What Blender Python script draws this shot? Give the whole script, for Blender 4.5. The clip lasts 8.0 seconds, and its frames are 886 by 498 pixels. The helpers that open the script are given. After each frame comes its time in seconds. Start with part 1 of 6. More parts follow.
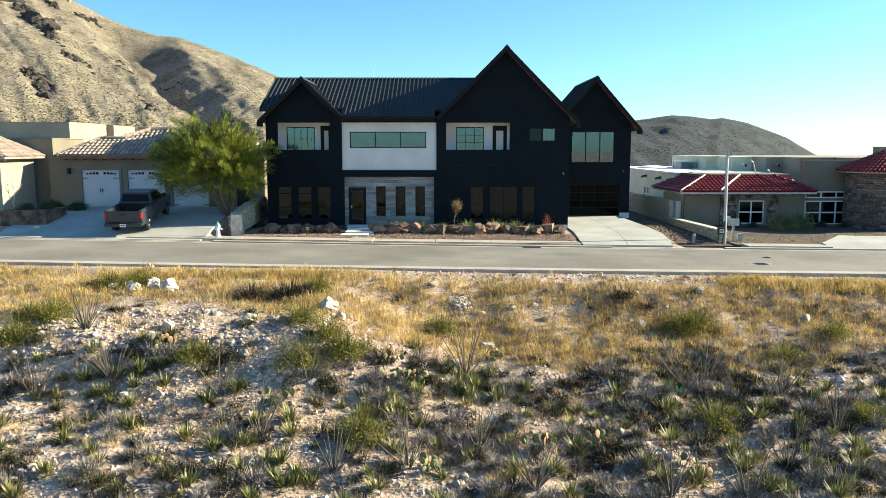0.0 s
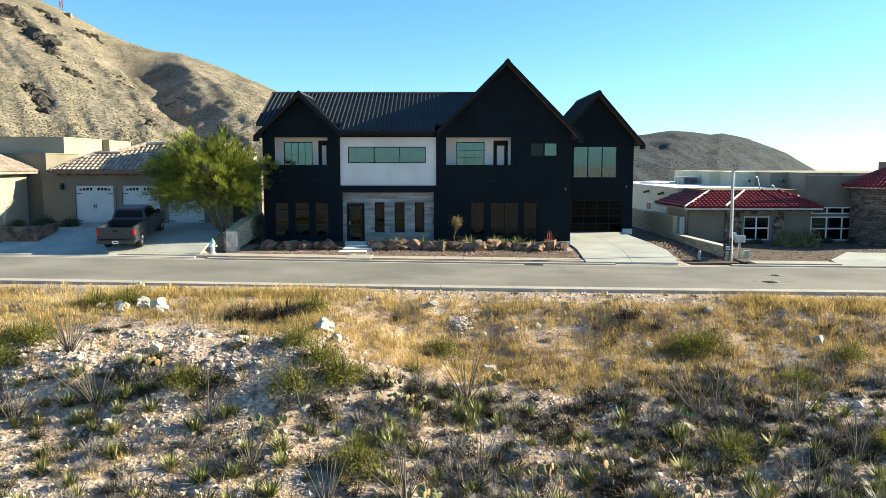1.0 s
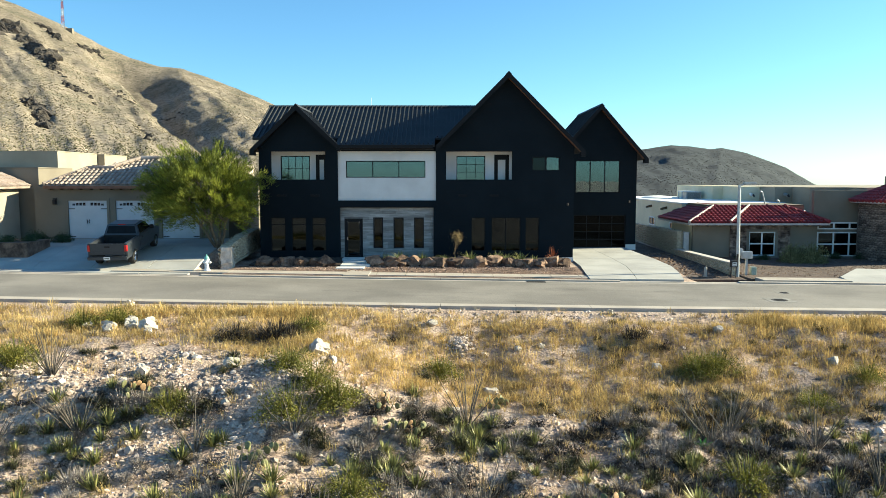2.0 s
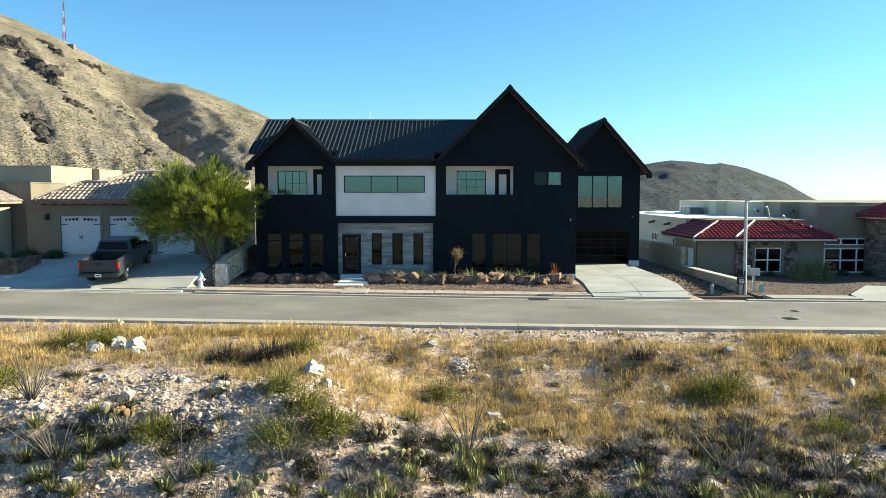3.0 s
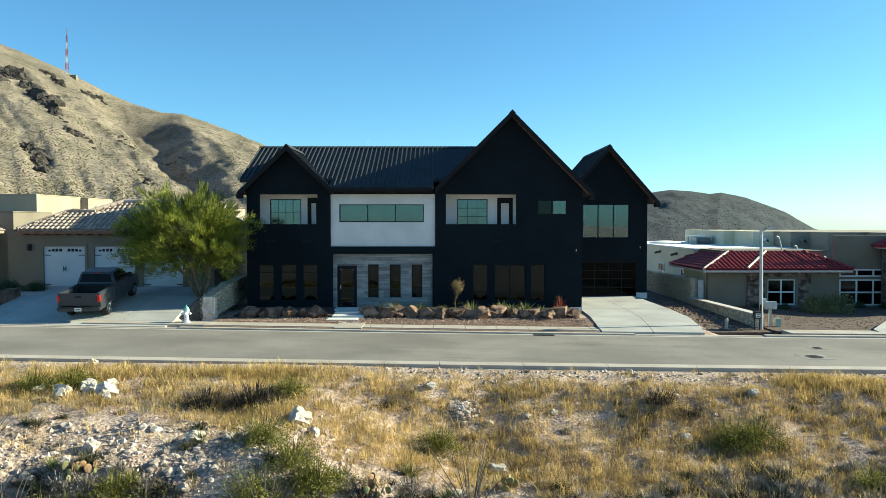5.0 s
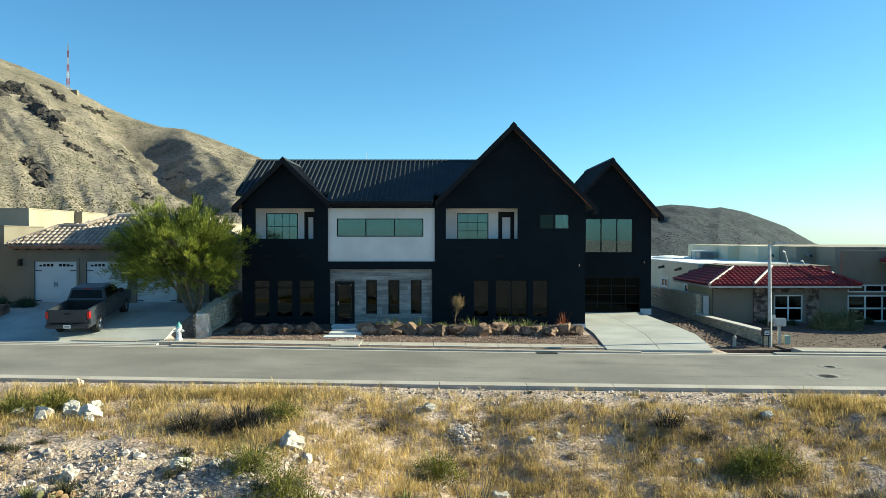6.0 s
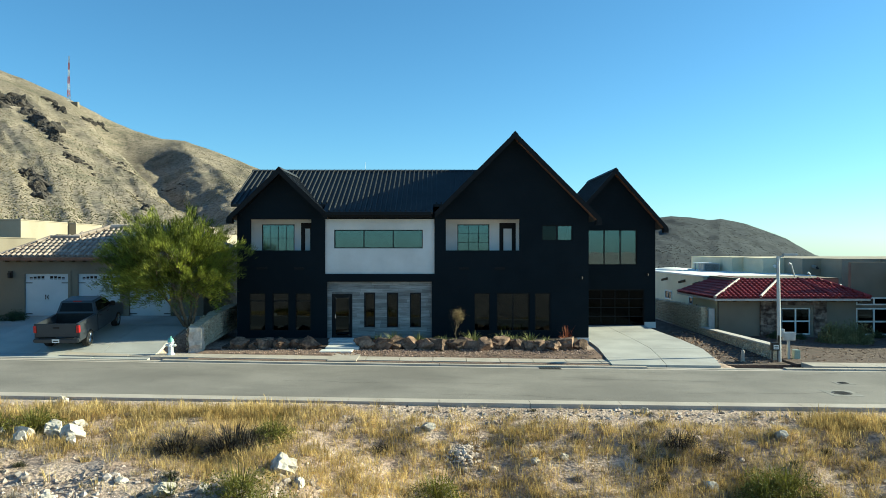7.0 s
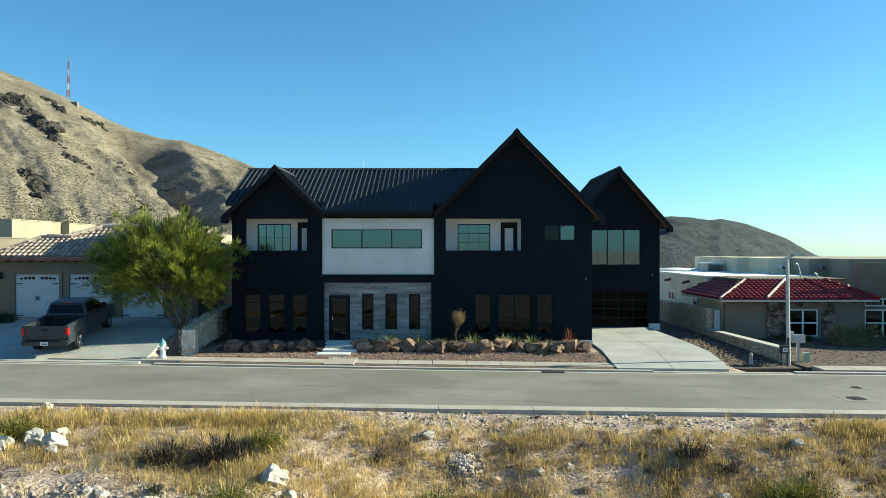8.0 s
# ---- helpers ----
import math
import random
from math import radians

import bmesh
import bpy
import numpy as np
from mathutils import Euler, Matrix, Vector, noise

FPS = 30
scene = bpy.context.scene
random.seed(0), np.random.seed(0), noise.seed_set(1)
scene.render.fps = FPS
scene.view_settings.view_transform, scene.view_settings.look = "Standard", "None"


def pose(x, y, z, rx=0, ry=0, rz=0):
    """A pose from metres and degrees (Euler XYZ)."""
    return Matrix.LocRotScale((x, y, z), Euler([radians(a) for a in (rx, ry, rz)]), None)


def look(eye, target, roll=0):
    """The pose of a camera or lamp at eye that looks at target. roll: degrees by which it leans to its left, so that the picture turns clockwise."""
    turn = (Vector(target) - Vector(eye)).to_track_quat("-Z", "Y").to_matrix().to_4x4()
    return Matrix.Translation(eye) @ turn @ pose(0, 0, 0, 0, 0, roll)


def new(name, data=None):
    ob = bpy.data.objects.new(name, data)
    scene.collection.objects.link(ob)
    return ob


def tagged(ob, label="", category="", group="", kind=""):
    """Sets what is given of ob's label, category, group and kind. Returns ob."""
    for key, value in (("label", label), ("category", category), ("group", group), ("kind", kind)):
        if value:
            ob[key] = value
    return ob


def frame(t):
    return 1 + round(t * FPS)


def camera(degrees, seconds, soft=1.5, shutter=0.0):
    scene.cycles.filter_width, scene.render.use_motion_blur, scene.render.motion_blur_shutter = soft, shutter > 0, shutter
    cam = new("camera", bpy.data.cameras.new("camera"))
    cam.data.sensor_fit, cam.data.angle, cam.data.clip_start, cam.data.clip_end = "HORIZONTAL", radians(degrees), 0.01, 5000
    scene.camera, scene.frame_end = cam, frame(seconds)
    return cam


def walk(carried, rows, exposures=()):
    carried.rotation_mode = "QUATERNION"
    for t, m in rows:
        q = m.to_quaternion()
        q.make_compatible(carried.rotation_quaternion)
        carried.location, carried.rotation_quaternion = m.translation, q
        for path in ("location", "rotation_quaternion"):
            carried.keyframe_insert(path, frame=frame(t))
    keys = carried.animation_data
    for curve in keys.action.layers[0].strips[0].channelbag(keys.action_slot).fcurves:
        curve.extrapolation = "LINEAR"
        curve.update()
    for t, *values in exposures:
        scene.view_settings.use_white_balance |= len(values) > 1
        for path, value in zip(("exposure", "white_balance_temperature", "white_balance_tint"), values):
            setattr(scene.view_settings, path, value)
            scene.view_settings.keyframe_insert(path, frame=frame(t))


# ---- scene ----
# Camera: a drone that glides ahead over scrub land, level, while its gimbal tilts up to the horizon.
cam = camera(60.0, 8.0, 0.5)
EYE = 5.15
YAW = -0.157
ROWS = [
    (0.0, 0.0, -7.462), (0.5, 0.472, -6.918), (1.0, 0.968, -6.345), (1.5, 1.474, -5.809),
    (3.0, 2.962, -4.158), (3.5, 3.464, -3.592), (4.0, 3.982, -3.052), (4.5, 4.485, -2.507),
    (6.0, 5.98, -0.877), (6.5, 6.466, -0.336), (7.0, 6.955, -0.004), (7.5, 7.456, 0.0), (8.0, 7.95, 0.0),
]
walk(cam, [(t, pose(0.0092 * y, y, EYE, 90 + pitch, 0, YAW)) for t, y, pitch in ROWS], [(0.0, 1.79, 5400, -12), (8.0, 1.39, 5000, -21)])

# Light: a low sun from the east side of the street, clear sky.
SUN_EL, SUN_AZ = 23.0, 10.5
world = bpy.data.worlds.new("sky")
scene.world = world
world.use_nodes = True
wn, wl = world.node_tree.nodes, world.node_tree.links
sky = wn.new("ShaderNodeTexSky")
sky.sky_type, sky.sun_disc = "NISHITA", False
sky.sun_elevation, sky.sun_rotation = radians(SUN_EL), radians(90.0 - SUN_AZ)
sky.altitude, sky.air_density, sky.dust_density, sky.ozone_density = 1200, 1.0, 0.9, 3.2
wn["Background"].inputs["Strength"].default_value = 0.06
wl.new(sky.outputs[0], wn["Background"].inputs["Color"])
sun = new("sun", bpy.data.lights.new("sun", "SUN"))
sun.data.energy, sun.data.angle, sun.data.color = 5.0, radians(0.53), (1.0, 0.73, 0.48)
sun.matrix_basis = look((80, 20.0 + 80 * math.tan(radians(SUN_AZ)), 80 * math.tan(radians(SUN_EL))), (0, 20, 0))


# ---- materials ----
def mat(name, c1, c2, scale=3.0, rough=0.8, bump=0.3, fine=40.0, metal=0.0, vary=0.0, island=0.0, fine_mix=0.35, spec=0.4, dist=0.02, stretch=None):
    """A two-scale procedural surface: slow stains between two colours, fine grain in value and relief."""
    m = bpy.data.materials.new(name)
    m.use_nodes = True
    n, l = m.node_tree.nodes, m.node_tree.links
    p = n["Principled BSDF"]
    p.inputs["Roughness"].default_value, p.inputs["Metallic"].default_value = rough, metal
    p.inputs["Specular IOR Level"].default_value = spec
    co = n.new("ShaderNodeTexCoord")
    big, small = n.new("ShaderNodeTexNoise"), n.new("ShaderNodeTexNoise")
    big.inputs["Scale"].default_value, big.inputs["Detail"].default_value = scale, 5.0
    small.inputs["Scale"].default_value, small.inputs["Detail"].default_value = fine, 3.0
    ramp = n.new("ShaderNodeValToRGB")
    ramp.color_ramp.elements[0].position, ramp.color_ramp.elements[1].position = 0.35, 0.65
    ramp.color_ramp.elements[0].color, ramp.color_ramp.elements[1].color = (*c1, 1), (*c2, 1)
    hsv = n.new("ShaderNodeHueSaturation")
    mapr = n.new("ShaderNodeMapRange")
    mapr.inputs["From Min"].default_value, mapr.inputs["From Max"].default_value = 0.25, 0.75
    mapr.inputs["To Min"].default_value, mapr.inputs["To Max"].default_value = 1 - fine_mix, 1 + fine_mix
    bmp = n.new("ShaderNodeBump")
    bmp.inputs["Strength"].default_value, bmp.inputs["Distance"].default_value = bump, dist
    vec = co.outputs["Object"]
    if stretch:
        mp = n.new("ShaderNodeMapping")
        mp.inputs["Scale"].default_value = stretch
        l.new(vec, mp.inputs["Vector"])
        vec = mp.outputs["Vector"]
    l.new(vec, big.inputs["Vector"])
    l.new(vec, small.inputs["Vector"])
    l.new(big.outputs["Fac"], ramp.inputs["Fac"])
    l.new(ramp.outputs["Color"], hsv.inputs["Color"])
    l.new(small.outputs["Fac"], mapr.inputs["Value"])
    value = mapr.outputs["Result"]
    if vary or island:
        src = n.new("ShaderNodeObjectInfo").outputs["Random"] if vary else n.new("ShaderNodeNewGeometry").outputs["Random Per Island"]
        r = n.new("ShaderNodeMapRange")
        r.inputs["To Min"].default_value, r.inputs["To Max"].default_value = 1 - (vary or island), 1 + (vary or island)
        mul = n.new("ShaderNodeMath")
        mul.operation = "MULTIPLY"
        l.new(src, r.inputs["Value"])
        l.new(r.outputs["Result"], mul.inputs[0])
        l.new(value, mul.inputs[1])
        value = mul.outputs[0]
    l.new(value, hsv.inputs["Value"])
    l.new(hsv.outputs["Color"], p.inputs["Base Color"])
    l.new(small.outputs["Fac"], bmp.inputs["Height"])
    l.new(bmp.outputs["Normal"], p.inputs["Normal"])
    return m


def speckled(m, scale, low, high, dark, stretch=(1.0, 1.0, 1.0)):
    """Darkens a mat() surface in scattered small patches, as scrub and loose stone do."""
    n, l = m.node_tree.nodes, m.node_tree.links
    p = n["Principled BSDF"]
    src = p.inputs["Base Color"].links[0].from_socket
    co, mp, tex, rmp, mix = n.new("ShaderNodeTexCoord"), n.new("ShaderNodeMapping"), n.new("ShaderNodeTexNoise"), n.new("ShaderNodeMapRange"), n.new("ShaderNodeMix")
    mp.inputs["Scale"].default_value = stretch
    tex.inputs["Scale"].default_value, tex.inputs["Detail"].default_value, tex.inputs["Roughness"].default_value = scale, 6.0, 0.65
    rmp.inputs["From Min"].default_value, rmp.inputs["From Max"].default_value = low, high
    mix.data_type, mix.blend_type = "RGBA", "MULTIPLY"
    rgba = {k.name: k for k in mix.inputs if k.type == "RGBA"}
    rgba["B"].default_value = (*dark, 1)
    l.new(co.outputs["Object"], mp.inputs["Vector"])
    l.new(mp.outputs["Vector"], tex.inputs["Vector"])
    l.new(tex.outputs["Fac"], rmp.inputs["Value"])
    l.new(rmp.outputs["Result"], mix.inputs["Factor"])
    l.new(src, rgba["A"])
    l.new([k for k in mix.outputs if k.type == "RGBA"][0], p.inputs["Base Color"])
    return m


def leafy(m, share):
    """Lets part of the light through thin leaves and blades."""
    n, l = m.node_tree.nodes, m.node_tree.links
    t, mix = n.new("ShaderNodeBsdfTranslucent"), n.new("ShaderNodeMixShader")
    p = n["Principled BSDF"]
    l.new(p.inputs["Base Color"].links[0].from_socket, t.inputs["Color"])
    mix.inputs["Fac"].default_value = share
    l.new(p.outputs[0], mix.inputs[1])
    l.new(t.outputs[0], mix.inputs[2])
    l.new(mix.outputs[0], n["Material Output"].inputs["Surface"])
    return m


def grooved(m, axis, pitch, depth=0.5):
    """Adds horizontal or vertical board joints as relief on a mat() surface."""
    n, l = m.node_tree.nodes, m.node_tree.links
    co, sep = n.new("ShaderNodeTexCoord"), n.new("ShaderNodeSeparateXYZ")
    div, fr, gt = n.new("ShaderNodeMath"), n.new("ShaderNodeMath"), n.new("ShaderNodeMath")
    div.operation, fr.operation, gt.operation = "DIVIDE", "FRACT", "GREATER_THAN"
    div.inputs[1].default_value, gt.inputs[1].default_value = pitch, 0.07
    l.new(co.outputs["Object"], sep.inputs[0])
    l.new(sep.outputs[axis], div.inputs[0])
    l.new(div.outputs[0], fr.inputs[0])
    l.new(fr.outputs[0], gt.inputs[0])
    b = n.new("ShaderNodeBump")
    b.inputs["Strength"].default_value, b.inputs["Distance"].default_value = depth, 0.02
    old = [x for x in n if x.bl_idname == "ShaderNodeBump"][0]
    l.new(gt.outputs[0], b.inputs["Height"])
    l.new(old.outputs["Normal"], b.inputs["Normal"])
    l.new(b.outputs["Normal"], n["Principled BSDF"].inputs["Normal"])
    return m


def coated_glass(name, tint, share, see=(0.55, 0.6, 0.6)):
    """Coated window glass: part of the light is mirrored, the rest goes through to the room."""
    m = bpy.data.materials.new(name)
    m.use_nodes = True
    n, l = m.node_tree.nodes, m.node_tree.links
    n.remove(n["Principled BSDF"])
    g, t, mix = n.new("ShaderNodeBsdfGlossy"), n.new("ShaderNodeBsdfTransparent"), n.new("ShaderNodeMixShader")
    g.inputs["Color"].default_value, g.inputs["Roughness"].default_value = (*tint, 1), 0.015
    t.inputs["Color"].default_value = (*see, 1)
    wob, bmp = n.new("ShaderNodeTexNoise"), n.new("ShaderNodeBump")
    wob.inputs["Scale"].default_value = 1.2
    bmp.inputs["Strength"].default_value, bmp.inputs["Distance"].default_value = 0.02, 0.05
    l.new(wob.outputs["Fac"], bmp.inputs["Height"])
    l.new(bmp.outputs["Normal"], g.inputs["Normal"])
    mix.inputs["Fac"].default_value = share
    l.new(t.outputs[0], mix.inputs[1])
    l.new(g.outputs[0], mix.inputs[2])
    l.new(mix.outputs[0], n["Material Output"].inputs["Surface"])
    return m


M_soil = mat("desert_soil", (0.30, 0.218, 0.168), (0.47, 0.37, 0.295), 0.7, 0.95, 1.0, 11.0, fine_mix=0.6, dist=0.06)
M_asphalt = mat("worn_asphalt", (0.16, 0.147, 0.13), (0.235, 0.216, 0.19), 0.22, 0.9, 0.5, 45.0, fine_mix=0.3, dist=0.006)
M_concrete = mat("pale_concrete", (0.34, 0.30, 0.255), (0.43, 0.385, 0.335), 0.9, 0.9, 0.2, 35.0, fine_mix=0.12)
M_drive = mat("light_driveway_concrete", (0.34, 0.33, 0.31), (0.44, 0.43, 0.40), 0.5, 0.85, 0.15, 30.0, fine_mix=0.1)
M_gravel = mat("brown_gravel", (0.12, 0.08, 0.06), (0.21, 0.145, 0.11), 3.0, 0.95, 1.0, 26.0, fine_mix=0.6, dist=0.04)
M_gravel_dark = mat("dark_brown_gravel", (0.065, 0.045, 0.036), (0.135, 0.098, 0.078), 3.0, 0.95, 1.0, 26.0, fine_mix=0.6, dist=0.04)
M_black = grooved(mat("charcoal_siding", (0.0045, 0.0085, 0.0125), (0.0066, 0.0112, 0.016), 0.7, 0.75, 0.15, 30.0, fine_mix=0.15, spec=0.13), "Z", 0.2, 0.3)
M_trim = mat("black_trim", (0.006, 0.007, 0.009), (0.009, 0.0105, 0.0125), 1.5, 0.6, 0.1, 40.0, spec=0.18)
M_roof = mat("dark_metal_roof", (0.042, 0.045, 0.05), (0.055, 0.059, 0.064), 0.8, 0.6, 0.1, 12.0, fine_mix=0.1, spec=0.15)
M_white = mat("white_stucco", (0.60, 0.60, 0.59), (0.69, 0.69, 0.68), 0.9, 0.9, 0.25, 60.0, fine_mix=0.05)
M_soffit = mat("cedar_soffit", (0.15, 0.075, 0.045), (0.23, 0.12, 0.075), 4.0, 0.7, 0.2, 30.0)
M_tile = mat("grey_wood_look_tile", (0.19, 0.19, 0.185), (0.30, 0.30, 0.29), 2.2, 0.75, 0.2, 16.0, vary=0.3, stretch=(0.12, 1.0, 1.5))
M_grout = mat("dark_grout", (0.12, 0.12, 0.12), (0.16, 0.16, 0.155), 3, 0.95, 0.2, 40)
M_glass = coated_glass("coated_glass", (0.5, 0.68, 0.76), 0.14, (0.8, 0.85, 0.85))
M_glass_low = coated_glass("tinted_glass", (0.45, 0.58, 0.68), 0.042, (0.10, 0.115, 0.125))
M_glass_garage = coated_glass("smoked_glass", (0.4, 0.52, 0.62), 0.012, (0.05, 0.055, 0.06))
# Dark room colour stands in for the lack of light indoors.
M_room = mat("unlit_room", (0.06, 0.058, 0.055), (0.09, 0.085, 0.08), 1.0, 0.9, 0.1, 20)
M_blind = mat("pale_blind", (0.55, 0.56, 0.53), (0.66, 0.67, 0.64), 2.0, 0.8, 0.1, 20)
M_boulder = mat("brown_boulder", (0.075, 0.048, 0.034), (0.25, 0.165, 0.11), 2.3, 0.92, 0.7, 9.0, vary=0.3, fine_mix=0.35, dist=0.05)
M_lime = mat("white_limestone", (0.38, 0.335, 0.28), (0.59, 0.535, 0.465), 2.5, 0.92, 0.6, 11.0, vary=0.12, fine_mix=0.2, dist=0.04)
M_rubble = mat("limestone_rubble", (0.29, 0.23, 0.188), (0.53, 0.445, 0.38), 0.8, 0.95, 0.5, 14.0, island=0.6, fine_mix=0.25)
# One stucco in two tones: darkened for shaded fronts, lightened for brighter sides.
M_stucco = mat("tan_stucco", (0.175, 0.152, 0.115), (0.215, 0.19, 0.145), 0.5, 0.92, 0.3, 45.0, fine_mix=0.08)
M_stucco_bright = mat("bright_side_stucco", (0.72, 0.64, 0.44), (0.8, 0.72, 0.52), 0.5, 0.92, 0.3, 45.0, fine_mix=0.08)
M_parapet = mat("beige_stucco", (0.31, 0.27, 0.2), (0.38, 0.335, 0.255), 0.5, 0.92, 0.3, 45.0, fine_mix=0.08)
M_step = mat("smooth_white_concrete", (0.58, 0.57, 0.55), (0.68, 0.67, 0.65), 1.5, 0.8, 0.15, 30, fine_mix=0.06)
M_capping = mat("white_roof_membrane", (0.72, 0.71, 0.68), (0.82, 0.81, 0.78), 0.6, 0.8, 0.15, 20.0, fine_mix=0.06)
M_redtile = mat("red_clay_tile", (0.19, 0.022, 0.026), (0.29, 0.04, 0.045), 1.5, 0.6, 0.3, 20.0, vary=0.2, fine_mix=0.2)
M_tantile = mat("tan_clay_tile", (0.29, 0.225, 0.185), (0.48, 0.40, 0.335), 1.5, 0.75, 0.3, 20.0, vary=0.25, fine_mix=0.2)
M_mortar = mat("roof_mortar", (0.46, 0.42, 0.37), (0.56, 0.52, 0.47), 3.0, 0.9, 0.3, 30)
M_ledge = mat("ledge_stone", (0.065, 0.045, 0.035), (0.29, 0.22, 0.17), 3.0, 0.9, 0.5, 18.0, vary=0.5, fine_mix=0.3)
M_rockwall = mat("rock_wall", (0.42, 0.35, 0.24), (0.60, 0.52, 0.39), 2.0, 0.95, 1.0, 7.0, fine_mix=0.35, vary=0.12, dist=0.06)
M_garage = mat("white_garage_steel", (0.50, 0.53, 0.56), (0.57, 0.59, 0.62), 0.8, 0.5, 0.05, 30, fine_mix=0.04)
M_vinyl = mat("white_vinyl", (0.74, 0.74, 0.72), (0.8, 0.8, 0.78), 1.0, 0.5, 0.05, 30, fine_mix=0.04)
M_galv = mat("galvanised_steel", (0.36, 0.37, 0.38), (0.47, 0.48, 0.49), 2.5, 0.5, 0.1, 30, metal=0.6, fine_mix=0.1)
M_truck = mat("grey_car_paint", (0.042, 0.048, 0.058), (0.055, 0.062, 0.073), 0.6, 0.32, 0.02, 50, metal=0.2, fine_mix=0.04, spec=0.35)
M_rubber = mat("black_rubber", (0.012, 0.012, 0.012), (0.02, 0.02, 0.02), 4, 0.85, 0.2, 40)
M_chrome = mat("chrome", (0.34, 0.34, 0.35), (0.42, 0.42, 0.43), 4, 0.25, 0.02, 40, metal=1.0, fine_mix=0.03)
M_tail = mat("red_tail_lens", (0.35, 0.01, 0.012), (0.42, 0.015, 0.016), 6, 0.2, 0.05, 60, spec=0.6)
M_carglass = mat("dark_car_glass", (0.008, 0.009, 0.01), (0.012, 0.013, 0.014), 3, 0.06, 0.0, 40, spec=0.12, fine_mix=0.02)
M_hydrant = mat("silver_hydrant_paint", (0.6, 0.61, 0.62), (0.7, 0.7, 0.7), 5, 0.5, 0.2, 40)
M_green = mat("green_hydrant_cap", (0.20, 0.42, 0.36), (0.27, 0.5, 0.44), 5, 0.5, 0.2, 40)
M_bark = mat("tree_bark", (0.10, 0.075, 0.045), (0.19, 0.15, 0.10), 5, 0.95, 0.8, 25)
M_leaf = leafy(mat("palo_verde_leaf", (0.06, 0.08, 0.008), (0.25, 0.275, 0.03), 1.0, 0.7, 0.1, 9.0, island=0.6), 0.22)
M_mount = mat("desert_mountain", (0.185, 0.155, 0.112), (0.31, 0.255, 0.188), 0.018, 0.97, 0.8, 0.9, fine_mix=0.5, dist=0.9)
# Blue-black base holds the hill's shaded side and the haze of distance.
M_hill_shaded = mat("shaded_hazy_hill", (0.010, 0.0165, 0.0235), (0.023, 0.030, 0.036), 0.012, 0.97, 0.4, 0.4, fine_mix=0.5, dist=0.5)
M_cliff = mat("cliff_rock", (0.022, 0.02, 0.018), (0.075, 0.062, 0.05), 0.1, 0.95, 1.0, 0.5, fine_mix=0.5, dist=2.0)
speckled(M_mount, 0.35, 0.48, 0.62, (0.45, 0.46, 0.42), (1.0, 1.0, 2.2))
speckled(M_mount, 0.045, 0.5, 0.66, (0.62, 0.66, 0.6), (1.0, 0.5, 1.5))
speckled(M_asphalt, 0.7, 0.5, 0.68, (0.84, 0.84, 0.84), (0.5, 1.0, 1.0))
speckled(M_hill_shaded, 0.3, 0.45, 0.62, (0.5, 0.52, 0.52), (1.0, 1.0, 2.0))
M_iron = mat("dark_iron", (0.02, 0.018, 0.016), (0.035, 0.03, 0.027), 5, 0.6, 0.2, 40)
M_red = mat("red_mast_paint", (0.55, 0.14, 0.1), (0.62, 0.2, 0.15), 0.2, 0.6, 0.1, 2)
M_dirt = mat("dark_planting_soil", (0.045, 0.032, 0.024), (0.09, 0.065, 0.05), 3, 0.95, 0.8, 25, fine_mix=0.4)


# ---- building helpers ----
WORLD = {}


def thing(name, loc, label, category, group="", kind=""):
    ob = new(name)
    ob.location = loc
    ob.empty_display_size = 0.2
    WORLD[ob] = Matrix.Translation(loc)
    return tagged(ob, label, category, group, kind)


def link_mesh(name, me, material, parent=None, label=""):
    ob = new(name, me)
    if material and not me.materials:
        me.materials.append(material)
    if parent is not None:
        ob.parent = parent
        if parent in WORLD:
            ob.matrix_parent_inverse = WORLD[parent].inverted()
    return tagged(ob, label) if label else ob


def part(name, bm, material, parent=None, label="", smooth=False):
    me = bpy.data.meshes.new(name)
    bmesh.ops.recalc_face_normals(bm, faces=bm.faces)
    if smooth:
        for f in bm.faces:
            f.smooth = True
    bm.to_mesh(me)
    bm.free()
    return link_mesh(name, me, material, parent, label)


def bx(bm, x0, x1, y0, y1, z0, z1):
    v = [bm.verts.new(p) for p in ((x0, y0, z0), (x1, y0, z0), (x1, y1, z0), (x0, y1, z0), (x0, y0, z1), (x1, y0, z1), (x1, y1, z1), (x0, y1, z1))]
    for q in ((3, 2, 1, 0), (4, 5, 6, 7), (0, 1, 5, 4), (1, 2, 6, 5), (2, 3, 7, 6), (3, 0, 4, 7)):
        bm.faces.new([v[i] for i in q])
    return v


def block(name, x0, x1, y0, y1, z0, z1, material, parent=None, label="", bevel=0.0):
    bm = bmesh.new()
    bx(bm, x0, x1, y0, y1, z0, z1)
    if bevel:
        bmesh.ops.bevel(bm, geom=bm.edges[:], offset=bevel, segments=2, affect="EDGES", profile=0.6)
    return part(name, bm, material, parent, label)


def prism(bm, profile, y0, y1):
    """A solid from a closed outline in x and z, drawn from y0 to y1."""
    a = [bm.verts.new((x, y0, z)) for x, z in profile]
    b = [bm.verts.new((x, y1, z)) for x, z in profile]
    bm.faces.new(a)
    bm.faces.new(b[::-1])
    for i in range(len(a)):
        j = (i + 1) % len(a)
        bm.faces.new((a[j], a[i], b[i], b[j]))


def prism_x(bm, profile, x0, x1):
    """A solid from a closed outline in y and z, drawn from x0 to x1."""
    a = [bm.verts.new((x0, y, z)) for y, z in profile]
    b = [bm.verts.new((x1, y, z)) for y, z in profile]
    bm.faces.new(a)
    bm.faces.new(b[::-1])
    for i in range(len(a)):
        j = (i + 1) % len(a)
